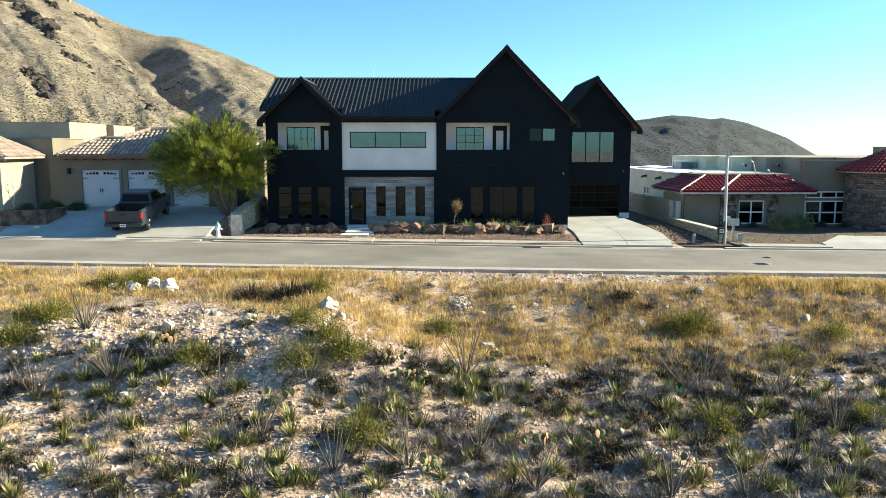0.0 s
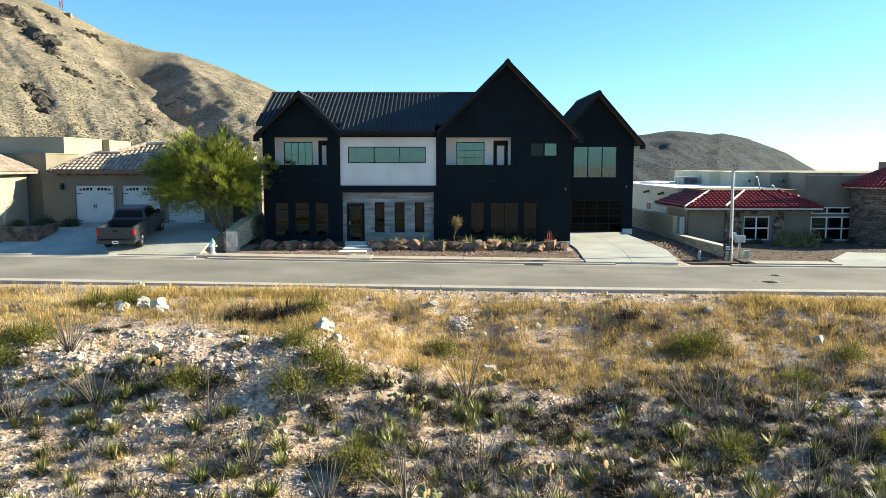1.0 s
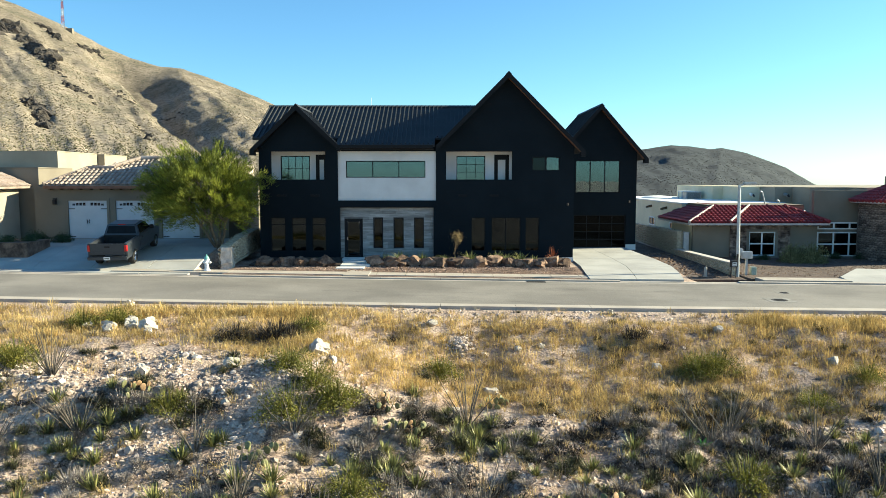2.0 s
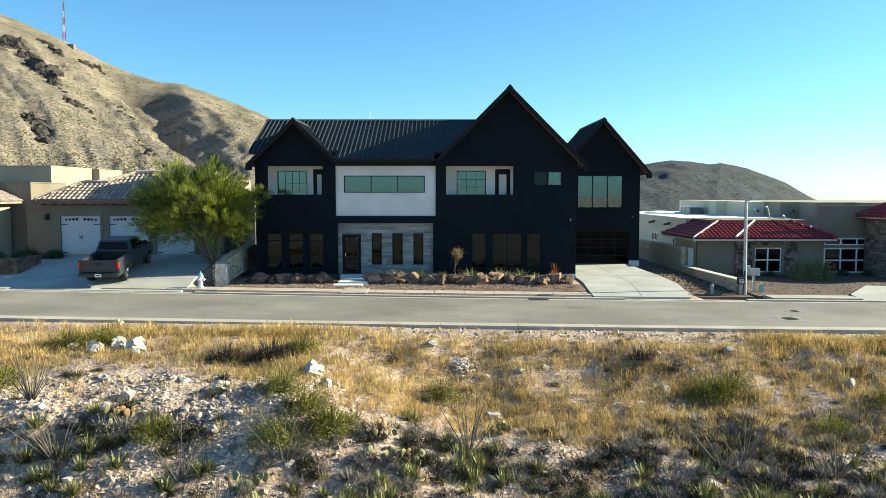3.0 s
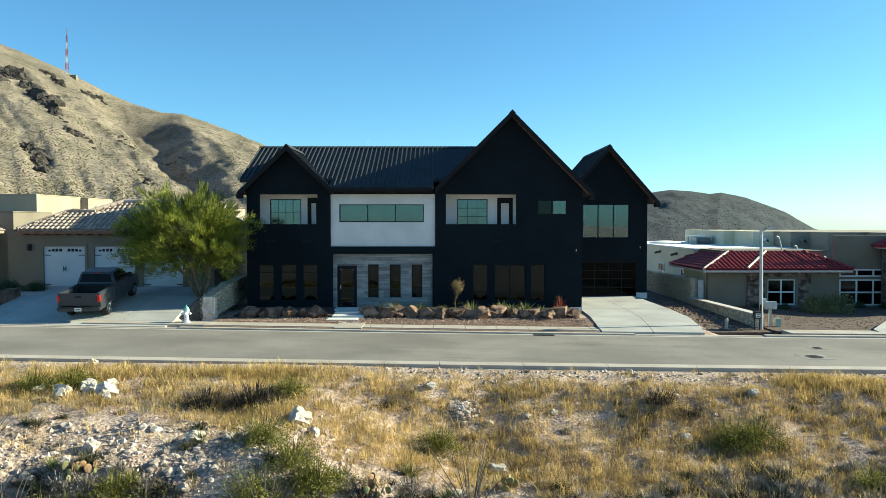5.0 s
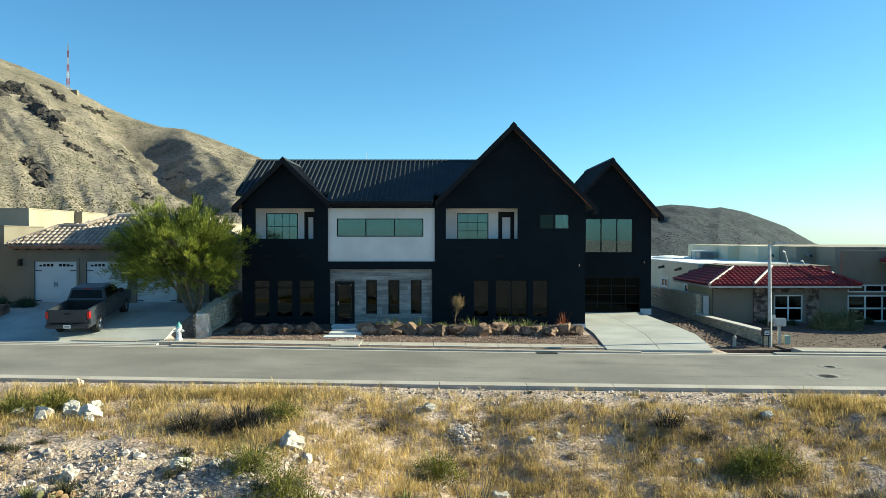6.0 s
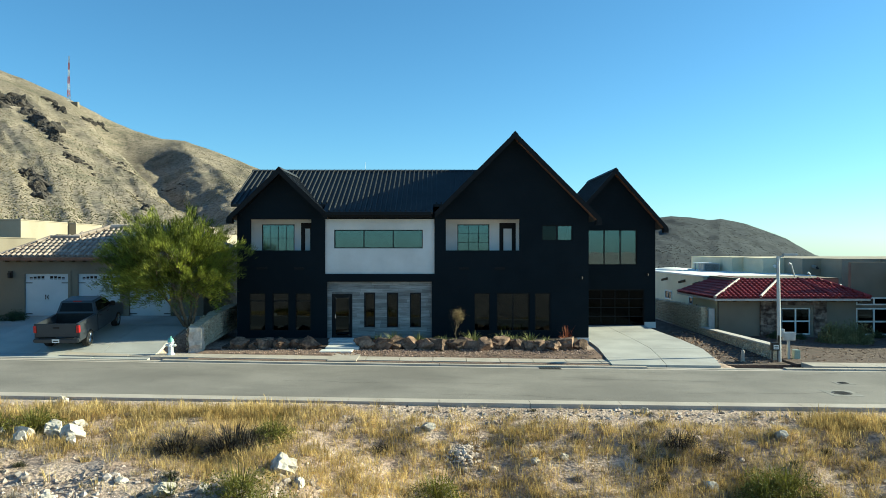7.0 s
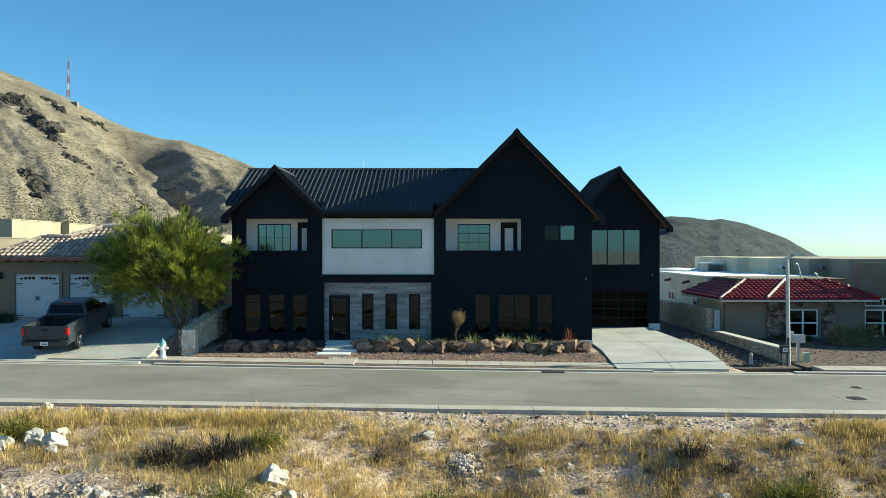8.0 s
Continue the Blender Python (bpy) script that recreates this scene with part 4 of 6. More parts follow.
block("attic_floor", -25.3, -13.7, WF + 0.3, 59.7, 4.5, 4.6, M_stucco, west)
for a, b in gd:
    bm = bmesh.new()
    holed_wall(bm, a - 0.16, b + 0.16, 1.36, 3.92, WF - 0.05, WF, [(a, b, 1.36, 3.74)])
    part("door_surround", bm, M_stucco, west, "raised stucco surround")
    bm = bmesh.new()
    lites, w = [], (b - a)
    for half in (0, 1):
        for i in range(4):
            c = a + w * (0.09 + 0.47 * half) + i * w * 0.09
            arch = (0.0, 0.035, 0.055, 0.06)[i if half == 0 else 3 - i]
            lites += [(c, c + w * 0.075, 3.34, 3.45), (c, c + w * 0.075, 3.47, 3.55 + arch)]
    holed_wall(bm, a, b, 1.36, 3.74, WF + 0.06, WF + 0.11, lites)
    for k in range(1, 4):
        bx(bm, a + 0.01, b - 0.01, WF + 0.045, WF + 0.06, 1.36 + k * 0.595 - 0.3, 1.36 + k * 0.595 + 0.28)
    g = part("garage_door", bm, M_garage, west, "white carriage-style garage door")
    block("pane", a + 0.1, b - 0.1, WF + 0.115, WF + 0.125, 3.3, 3.64, M_carglass, g)
    for z in (1.45, 3.2):
        block("strap_hinge", a + 0.03, a + 0.4, WF + 0.03, WF + 0.044, z, z + 0.05, M_iron, g)
        block("strap_hinge", b - 0.4, b - 0.03, WF + 0.03, WF + 0.044, z, z + 0.05, M_iron, g)
    for s in (-0.09, 0.09):
        bm = bmesh.new()
        rod(bm, ((a + b) / 2 + s, WF + 0.02, 2.3), ((a + b) / 2 + s * 0.5, WF + 0.0, 2.42), 0.02)
        rod(bm, ((a + b) / 2 + s * 0.5, WF + 0.0, 2.42), ((a + b) / 2 + s, WF + 0.02, 2.55), 0.02)
        part("handle", bm, M_iron, g)
block("fascia", -24.75, -12.6, 49.95, 50.05, 4.5, 4.68, M_soffit, west, "brown eave board")
for i in range(19):
    block("rafter_tail", -24.5 + i * 0.62, -24.38 + i * 0.62, 50.05, WF, 4.42, 4.55, M_bark, west)
barrel_roof(west, (-24.75, 50.0, 4.7), (-18.9, 50.0, 4.7), (-22.9, 52.2, 5.72), (-18.9, 52.2, 5.72), M_tantile)
barrel_roof(west, (-18.9, 50.0, 4.7), (-12.6, 50.0, 4.7), (-18.9, 53.6, 6.42), (-15.6, 53.6, 6.42), M_tantile)
barrel_roof(west, (-24.75, 56.0, 4.7), (-24.75, 50.0, 4.7), (-22.9, 54.0, 5.72), (-22.9, 52.2, 5.72), M_tantile)
barrel_roof(west, (-12.6, 50.0, 4.7), (-12.6, 58.0, 4.7), (-15.6, 53.6, 6.42), (-15.6, 56, 6.42), M_tantile)
barrel_roof(west, (-22.9, 52.2, 5.5), (-18.9, 52.2, 5.6), (-20.0, 53.8, 6.42), (-18.9, 53.8, 6.42), M_tantile)
for a, b in (((-24.75, 50, 4.75), (-22.9, 52.2, 5.8)), ((-22.9, 52.2, 5.8), (-21.2, 52.2, 5.8)), ((-21.6, 52.2, 5.8), (-20.0, 53.7, 6.48)), ((-20.0, 53.7, 6.48), (-15.6, 53.6, 6.48)), ((-15.6, 53.6, 6.48), (-12.6, 50, 4.78))):
    hip_cap(west, a, b, M_tantile)


def parapet_block(parent, x0, x1, y0, y1, z0, z1, material, cap=0.1):
    bm = bmesh.new()
    bx(bm, x0, x1, y0, y1, z0, z1)
    w = part("wall", bm, material, parent)
    bm = bmesh.new()
    bx(bm, x0 - 0.03, x1 + 0.03, y0 - 0.03, y1 + 0.03, z1, z1 + cap)
    bmesh.ops.bevel(bm, geom=bm.edges[:], offset=0.04, segments=2, affect="EDGES")
    part("parapet_cap", bm, material, w)


parapet_block(west, -36.0, -26.75, 56.0, 62.2, 1.0, 6.95, M_parapet)
parapet_block(west, -36.0, -26.2, 62.25, 66.5, 1.0, 6.9, M_parapet)
parapet_block(west, -26.0, -18.6, 66.6, 72.0, 1.0, 6.85, M_parapet)
parapet_block(west, -24.5, -15.5, 60.1, 66, 1.0, 6.1, M_parapet)
parapet_block(west, -32.5, -25.7, 51.3, 55.9, 1.0, 5.75, M_stucco)
bm = bmesh.new()
bx(bm, -33.0, -26.8, 47.0, 50.9, 0.9, 4.5)
part("wall", bm, M_parapet, west, "projecting stucco wing")
barrel_roof(west, (-33.5, 46.5, 4.6), (-26.2, 46.5, 4.6), (-33.5, 49.0, 5.75), (-28.2, 49.0, 5.75), M_tantile)
barrel_roof(west, (-26.2, 46.5, 4.6), (-26.2, 51.4, 4.6), (-28.2, 49.0, 5.75), (-28.2, 50.0, 5.75), M_tantile)
block("fascia", -33.5, -26.25, 46.55, 46.62, 4.42, 4.58, M_soffit, west)
bm = bmesh.new()
bx(bm, -24.4, -24.2, WF - 0.12, WF, 3.5, 3.9)
rod(bm, (-24.3, WF - 0.2, 3.5), (-24.3, WF - 0.2, 3.8), 0.07, 0.1, 6)
part("wall_light", bm, M_iron, west, "dark lantern on the wall")

# rock planter and boundary wall of the western lot
bm = bmesh.new()
holed_wall(bm, -25.3, -22.7, 0.6, 1.62, 44.0, 46.5, [])
# The dark boulder colour holds the shade that the planter stands in.
pl = part("planter", bm, M_boulder)
tagged(pl, "stone planter box with shrubs, its shade in the colour", "planter")


def rock_wall(name, pts, width, label, seed):
    """A dry rock wall: a core with its stones set in courses on both faces."""
    th = thing(name, (pts[0][0], pts[0][1], pts[0][2]), label, "stone wall", kind="structure")
    rg = random.Random(seed)
    templates = []
    for q in range(5):
        bm = bmesh.new()
        lumpy(bm, (0.5, 0.5, 0.5), seed + q * 3.7, 0.5, 1)
        me = bpy.data.meshes.new("stone")
        bm.to_mesh(me)
        bm.free()
        me.materials.append(M_rockwall)
        templates.append(me)
    count = 0
    for (xa, ya, za, ha), (xb, yb, zb, hb) in zip(pts, pts[1:]):
        d = Vector((xb - xa, yb - ya, 0))
        side = Vector((-d.y, d.x, 0)).normalized() * width / 2
        bm = bmesh.new()
        vs = []
        for (x, y, z, h) in ((xa, ya, za, ha), (xb, yb, zb, hb)):
            for sg, zz in ((1, z), (-1, z), (-1, h), (1, h)):
                vs.append(bm.verts.new((x + sg * side.x * 0.85, y + sg * side.y * 0.85, zz)))
        for q in ((0, 1, 2, 3), (7, 6, 5, 4), (0, 4, 5, 1), (1, 5, 6, 2), (2, 6, 7, 3), (3, 7, 4, 0)):
            bm.faces.new([vs[i] for i in q])
        core = part("wall_core", bm, M_rockwall, th)
        n = int(d.length / 0.3)
        for sg in (1, -1):
            for i in range(n + 1):
                u = min(1, (i + rg.uniform(-0.3, 0.3)) / n)
                u = max(0, u)
                z0, z1 = za + (zb - za) * u, ha + (hb - ha) * u
                z = z0 + 0.1
                while z < z1 and count < 560:
                    hh = rg.uniform(0.18, 0.3)
                    ob = link_mesh("stone", rg.choice(templates), None, core)
                    p = Vector((xa, ya, 0)) + d * u + side * sg * 0.86
                    ob.matrix_basis = Matrix.Translation((p.x, p.y, min(z, z1 - 0.06))) @ pose(0, 0, 0, rg.uniform(-20, 20), rg.uniform(-20, 20), math.degrees(math.atan2(d.y, d.x)) + rg.uniform(-12, 12)) @ Matrix.Diagonal((rg.uniform(0.28, 0.46), 0.2, hh, 1))
                    z += hh * 0.82
                    count += 1
    return th


rock_wall("wall_west", [(-12.0, 44.4, 0.2, 1.35), (-12.0, 47.8, 0.4, 1.75), (-12.0, 51.5, 0.6, 1.95)], 0.6, "grey-tan rock boundary wall beside the driveway", 3)
bm = bmesh.new()
bx(bm, -12.12, -11.5, 43.98, 44.45, 0.1, 1.36)
bmesh.ops.subdivide_edges(bm, edges=bm.edges[:], cuts=5, use_grid_fill=True)
for v in bm.verts:
    v.co += Vector((noise.noise(v.co * 3.0), noise.noise(v.co * 3.0 + Vector((9, 0, 0))), noise.noise(v.co * 2.5 + Vector((0, 9, 0))))) * 0.1
tagged(part("end_stone", bm, M_lime), "pale rough stone block ending the boundary wall", "stone block")
rock_wall("wall_east", [(16.3, 44.1, -0.5, 0.42), (16.5, 49.5, -0.3, 0.3), (16.6, 55.4, -0.2, 0.17)], 0.4, "low tan rock garden wall with smooth top", 5)
rock_wall("wall_east_tall", [(16.75, 55.6, -0.3, 1.45), (16.65, 61, -0.1, 1.4), (16.5, 68, 0.0, 1.35)], 0.4, "tall tan rock boundary wall", 6)
bm = bmesh.new()
slab(bm, ((16.05, 44.0, 0.5), (16.55, 44.0, 0.5), (16.85, 55.4, 0.24), (16.35, 55.4, 0.24)), 0.07)
tagged(part("wall_coping", bm, M_mortar), "smooth mortar coping on the garden wall", "coping", kind="structure")

# ---- the eastern neighbour ----
east = thing("house_east", (24, 60, -0.4), "flat-roofed tan house with red tile eaves", "house")
EF = 55.0
bm = bmesh.new()
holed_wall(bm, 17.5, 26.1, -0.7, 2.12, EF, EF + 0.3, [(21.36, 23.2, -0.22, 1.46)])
part("wall", bm, M_stucco, east, "tan stucco front, toned dark for shade")
# Side walls take the lighter tone, their brighter light put into the colour.
block("wall", 17.5, 17.8, EF + 0.3, 60.0, -0.7, 2.12, M_stucco_bright, east)
block("wall", 18.9, 19.2, 62.0, 84.0, -0.5, 3.12, M_stucco_bright, east, "long stucco side wall with its brighter light in the colour")
block("wall", 25.8, 26.1, EF + 0.3, 57.4, -0.7, 2.12, M_stucco_bright, east)
block("wall", 19.2, 22.5, 62.0, 62.3, -0.5, 3.12, M_stucco, east)
block("flat_roof", 18.82, 27.0, 61.95, 84.0, 3.12, 3.24, M_capping, east, "white flat roof", 0.03)
bm = bmesh.new()
bmesh.ops.create_uvsphere(bm, u_segments=24, v_segments=12, radius=1.0, matrix=Matrix.Translation((20.9, 76.0, 3.2)) @ Matrix.Diagonal((1.6, 1.6, 0.3, 1)))
part("skylight", bm, M_capping, east, "low white roof dome", True)
parapet_block(east, 24.6, 26.2, 71.5, 82.0, 2.5, 4.35, M_stucco_bright)
parapet_block(east, 25.5, 27.6, 67.5, 81.0, 0, 4.35, M_stucco_bright)
parapet_block(east, 27.2, 29.0, 64.5, 80.0, 0, 4.34, M_parapet)
parapet_block(east, 28.6, 31.4, 61.5, 80.0, 0, 4.35, M_parapet)
parapet_block(east, 31.4, 46.0, 58.6, 80.0, 0, 4.35, M_parapet)
parapet_block(east, 19.3, 26.3, 57.5, 61.9, 2.0, 3.16, M_stucco, 0.08)
for q, (px, py, pz) in enumerate(((26.4, 67.4, 3.8), (28.0, 64.4, 3.85), (29.6, 61.4, 3.8), (33.2, 58.5, 3.75))):
    bm = bmesh.new()
    rod(bm, (px, py + 0.1, pz), (px, py - 0.35, pz - 0.06), 0.13, 0.13, 8)
    spout = part("canale", bm, M_vinyl if q != 1 else M_galv, east, "roof drain spout")
    bm = bmesh.new()
    rod(bm, (px + 0.08, py - 0.3, pz - 0.05), (px + 0.16, py - 0.42, pz - 0.2), 0.1, 0.06, 8)
    part("spout_mouth", bm, M_iron, spout)
for y in (62.6, 66.0, 70.6):
    bm = bmesh.new()
    prism(bm, [(18.4, 2.5), (18.91, 2.6), (18.91, 2.8), (18.4, 2.66)], y, y + 0.24)
    part("canale", bm, M_bark, east, "brown roof drain spout")
for xw, y0, y1, z0, z1 in ((18.9, 69.4, 71.2, 1.0, 1.75), (18.9, 63.4, 65.0, 0.95, 1.6), (17.5, 56.0, 56.9, 0.45, 1.35)):
    bm = bmesh.new()
    holed_wall(bm, y0, y1, z0, z1, -0.08, 0.0, [(y0 + 0.1, (y0 + y1) / 2 - 0.04, z0 + 0.1, z1 - 0.1), ((y0 + y1) / 2 + 0.04, y1 - 0.1, z0 + 0.1, z1 - 0.1)])
    for v in bm.verts:
        v.co = Vector((xw + v.co.y, v.co.x, v.co.z))
    w = part("window", bm, M_vinyl, east, "small white side window")
    ym = (y0 + y1) / 2
    for a, b in ((y0 + 0.08, ym - 0.03), (ym + 0.03, y1 - 0.08)):
        block("pane", xw - 0.04, xw - 0.03, a, b, z0 + 0.08, z1 - 0.08, M_carglass, w)
bm = bmesh.new()
holed_wall(bm, 21.2, 23.36, -0.38, 1.62, EF - 0.13, EF + 0.02, [(21.36, 23.2, -0.22, 1.46)])
part("window_trim", bm, M_stucco, east, "stucco window surround")
add_window(east, 21.36, 23.2, -0.22, 1.46, EF - 0.04, 2, 2, 0.08, 0.09, M_vinyl, M_glass_low, "white four-light window")
# ledge-stone facing either side of and below the window
bm = bmesh.new()
holed_wall(bm, 20.05, 24.2, -0.7, 2.0, EF - 0.07, EF - 0.002, [(21.2, 23.36, -0.38, 1.62)])
facing = part("stone_facing", bm, M_ledge, east, "stacked ledge-stone facing")
z = -0.7
while z < 1.98:
    h = rng.uniform(0.1, 0.19)
    x = 20.05 - rng.uniform(0, 0.2)
    while x < 24.15:
        w = rng.uniform(0.25, 0.6)
        a, b = max(x, 20.05), min(x + w, 24.2)
        if z + h > -0.34 and z < 1.58 and b > 21.2 and a < 23.36:
            if a < 21.12:
                b = 21.2
            elif b > 23.44:
                a = 23.36
            else:
                a = b
        if b - a > 0.04:
            block("stone", a + 0.008, b - 0.008, EF - 0.17 + rng.uniform(0, 0.07), EF - 0.06, z + 0.007, min(z + h, 2.0) - 0.007, M_ledge, facing)
        x += w
    z += h
# red tiled hip roof
ev = [(16.95, 61.8), (16.95, 54.2), (26.55, 54.2), (26.55, 57.4)]
tp = [(19.7, 61.8), (19.7, 57.45), (24.9, 57.45), (24.9, 57.5)]
for (a, b), (c, d) in zip(zip(ev, ev[1:]), zip(tp, tp[1:])):
    barrel_roof(east, (*a, 2.1), (*b, 2.1), (*c, 3.08), (*d, 3.08), M_redtile, 0.3, 0.4)
hip_cap(east, (16.95, 54.2, 2.16), (19.7, 57.45, 3.14), M_mortar, 0.085)
hip_cap(east, (19.8, 54.25, 2.2), (22.3, 57.45, 3.18), M_mortar, 0.085)
hip_cap(east, (26.55, 54.2, 2.16), (24.9, 57.45, 3.14), M_redtile, 0.13)
hip_cap(east, (24.5, 54.25, 2.2), (23.6, 57.45, 3.16), M_redtile, 0.1)
bm = bmesh.new()
for (a, b) in zip(ev, ev[1:]):
    slab(bm, ((a[0], a[1], 2.08), (b[0], b[1], 2.08), (b[0] + 0.08, b[1] + 0.1, 2.08), (a[0] + 0.08, a[1] + 0.1, 2.08)), 0.13)
part("fascia", bm, M_mortar, east, "pale eave board")
bm = bmesh.new()
bx(bm, 17.05, 26.45, 54.3, EF, 2.03, 2.07)
bx(bm, 17.05, 17.5, EF, 61.7, 2.03, 2.07)
part("soffit", bm, M_stucco, east)
for i in range(12):
    block("rafter_tail", 17.6 + i * 0.76, 17.73 + i * 0.76, 54.32, EF, 1.86, 2.01, M_bark, east)
for y, z, h in ((57.3, 0.3, 0.9), (58.0, 0.2, 0.7), (58.7, 0.4, 1.0)):
    bm = bmesh.new()
    bx(bm, 17.28, 17.5, y, y + 0.3, z, z + h * 0.5)
    rod(bm, (17.38, y + 0.15, -0.4), (17.38, y + 0.15, z + h), 0.035, seg=8)
    part("service_meter", bm, M_iron, east, "dark service meter and pipe")
cab_e = block("utility_cabinet", 16.95, 17.35, 55.3, 55.7, -0.2, 1.4, M_galv, None, "", 0.03)
tagged(cab_e, "grey utility cabinet at the end of the rock wall", "utility cabinet")
# window bay, stone tower and its red tiled roof
bm = bmesh.new()
holed_wall(bm, 26.1, 31.0, -0.7, 4.3, 55.6, 55.9, [(26.4, 29.8, -0.32, 1.4), (26.4, 29.8, 1.58, 2.08)])
part("wall", bm, M_stucco, east)
add_window(east, 26.4, 29.8, -0.32, 1.4, 55.56, 3, 2, 0.09, 0.1, M_vinyl, M_glass_low, "large white gridded window")
add_window(east, 26.4, 29.8, 1.58, 2.08, 55.56, 3, 1, 0.09, 0.1, M_vinyl, M_glass_low, "white transom window")
for q in range(3):
    block("blind", 26.52 + q * 1.12, 27.5 + q * 1.12, 55.72, 55.74, 0.35 - 0.2 * (q % 2), 1.32, M_blind, east, "pale blind half lowered")
TX, TY, TR = 32.1, 54.3, 3.2
bm = bmesh.new()
bmesh.ops.create_cone(bm, cap_ends=True, segments=48, radius1=TR, radius2=TR, depth=4.5, matrix=Matrix.Translation((TX, TY, 1.3)))
tower = part("tower", bm, M_ledge, east, "round stone-faced entrance tower")
stone_me = bpy.data.meshes.new("stone")
bm = bmesh.new()
bx(bm, -0.5, 0.5, -0.5, 0.5, -0.5, 0.5)
bmesh.ops.bevel(bm, geom=bm.edges[:], offset=0.08, segments=1, affect="EDGES")
bm.to_mesh(stone_me)
bm.free()
z = -0.7
while z < 3.4:
    h = rng.uniform(0.13, 0.2)
    a = 170.0
    while a < 300:
        w = rng.uniform(0.35, 0.7)
        ob = link_mesh("stone", stone_me, M_ledge, tower)
        ar = radians(a + math.degrees(w / TR) / 2)
        ob.matrix_basis = Matrix.Translation((TX + TR * math.cos(ar), TY + TR * math.sin(ar), z + h / 2)) @ pose(0, 0, 0, 0, 0, math.degrees(ar) + 90) @ Matrix.Diagonal((w * 0.97, 0.1 + rng.uniform(0, 0.09), h * 0.93, 1))
        a += math.degrees(w / TR)
    z += h
bm = bmesh.new()
bmesh.ops.create_cone(bm, cap_ends=True, segments=48, radius1=TR + 0.6, radius2=0.1, depth=1.7, matrix=Matrix.Translation((TX, TY, 4.45)))
cone = part("roof", bm, M_redtile, east, "red tiled cone roof of the tower")
bm = bmesh.new()
bmesh.ops.create_cone(bm, cap_ends=True, segments=48, radius1=TR + 0.55, radius2=TR + 0.55, depth=0.12, matrix=Matrix.Translation((TX, TY, 3.54)))
part("fascia", bm, M_mortar, cone, "pale eave board")
course_me = bpy.data.meshes.new("tile")
bm = bmesh.new()
rod(bm, (0, 0, 0), (0, 0.42, 0.0), 0.12, 0.09, 7)
bm.to_mesh(course_me)
bm.free()
for k in range(8):
    rad = TR + 0.62 - 0.4 * k
    for i in range(int(2 * math.pi * rad / 0.28)):
        a = radians(140 + 0.5) + i * 0.28 / rad
        if a > radians(330):
            break
        ob = link_mesh("tile", course_me, M_redtile, cone)
        ob.matrix_basis = Matrix.Translation((TX + rad * math.cos(a), TY + rad * math.sin(a), 3.64 + (TR + 0.6 - rad) * 0.447)) @ pose(0, 0, 0, 0, 0, math.degrees(a) + 90) @ pose(0, 0, 0, 22, 0, 0)
block("chimney", 35.0, 36.2, 61.6, 62.6, 4.2, 5.3, M_stucco, east, "", 0.02)
# roof plant
ac = thing("air_conditioner", (23.5, 74.0, 3.24), "grey rooftop air-conditioning unit", "air conditioner")
block("casing", 22.9, 24.3, 73.6, 75.0, 3.1, 3.9, M_galv, ac, "", 0.03)
bm = bmesh.new()
for k in range(7):
    bx(bm, 23.0, 24.2, 73.56, 73.6, 3.2 + k * 0.09, 3.245 + k * 0.09)
part("louvre", bm, M_iron, ac)
block("top", 22.4, 23.6, 73.4, 74.8, 3.9, 3.97, M_vinyl, ac)
bm = bmesh.new()
rod(bm, (22.5, 73.6, 3.2), (22.5, 73.6, 3.9), 0.05)
rod(bm, (22.5, 74.6, 3.2), (22.5, 74.6, 3.9), 0.05)
part("duct_leg", bm, M_galv, ac)
for vx, vy, zb, ln in ((24.4, 59.6, 3.2, 0.9), (25.4, 59.4, 3.2, 0.25), (25.9, 56.1, 2.35, 0.45)):
    bm = bmesh.new()
    rod(bm, (vx, vy, zb - 0.1), (vx - 0.3 * ln, vy, zb + ln), 0.05)
    rod(bm, (vx - 0.3 * ln, vy, zb + ln), (vx - 0.3 * ln - 0.16, vy, zb + ln + 0.06), 0.06, 0.09)
    part("vent_pipe", bm, M_galv, east)
# driveway of the tan house
drive_e = thing("driveway_east", (28, 43, -0.2), "pale concrete driveway before the tan house", "driveway", kind="structure")
for q in range(5):
    xa, xb = 21.2 + q * 3.4, 24.58 + q * 3.4
    for ya, yb, la, lb in ((41.02, 42.28, 0.05, 0.2), (42.3, 45.2, 0.2, 0.3)):
        bm = bmesh.new()
        cut = 2.4 if q == 0 and ya > 42 else 0.0
        slab(bm, ((xa, ya, float(road_z(xa)) + la), (xb, ya, float(road_z(xb)) + la), (xb, yb, float(road_z(xb)) + lb), (xa + cut, yb, float(road_z(xa)) + lb)), 0.14)
        part("slab", bm, M_drive, drive_e)

# ---- street furniture ----
mh_collar = mat("worn_collar_concrete", (0.2, 0.19, 0.17), (0.28, 0.265, 0.24), 2.0, 0.9, 0.2, 40, fine_mix=0.15)
mh_lid = mat("cast_iron_lid", (0.04, 0.035, 0.03), (0.08, 0.07, 0.06), 6, 0.7, 0.4, 40)
for x, y, r in ((14.9, 35.3, 0.36), (16.1, 37.5, 0.22)):
    th = thing("manhole", (x, y, float(road_z(x))), "cast-iron manhole cover in a concrete collar", "manhole", "manholes in the street")
    z = float(road_z(x))
    bm = bmesh.new()
    slab(bm, [(x + dx * r * 1.55, y + dy * r * 1.55, float(road_z(x + dx * r * 1.55)) + 0.006) for dx, dy in ((-1, -1), (1, -1), (1, 1), (-1, 1))], 0.05)
    part("collar", bm, mh_collar, th)
    bm = bmesh.new()
    bmesh.ops.create_cone(bm, cap_ends=True, segments=28, radius1=r, radius2=r * 0.97, depth=0.05, matrix=Matrix.Translation((x, y, z - 0.008)))
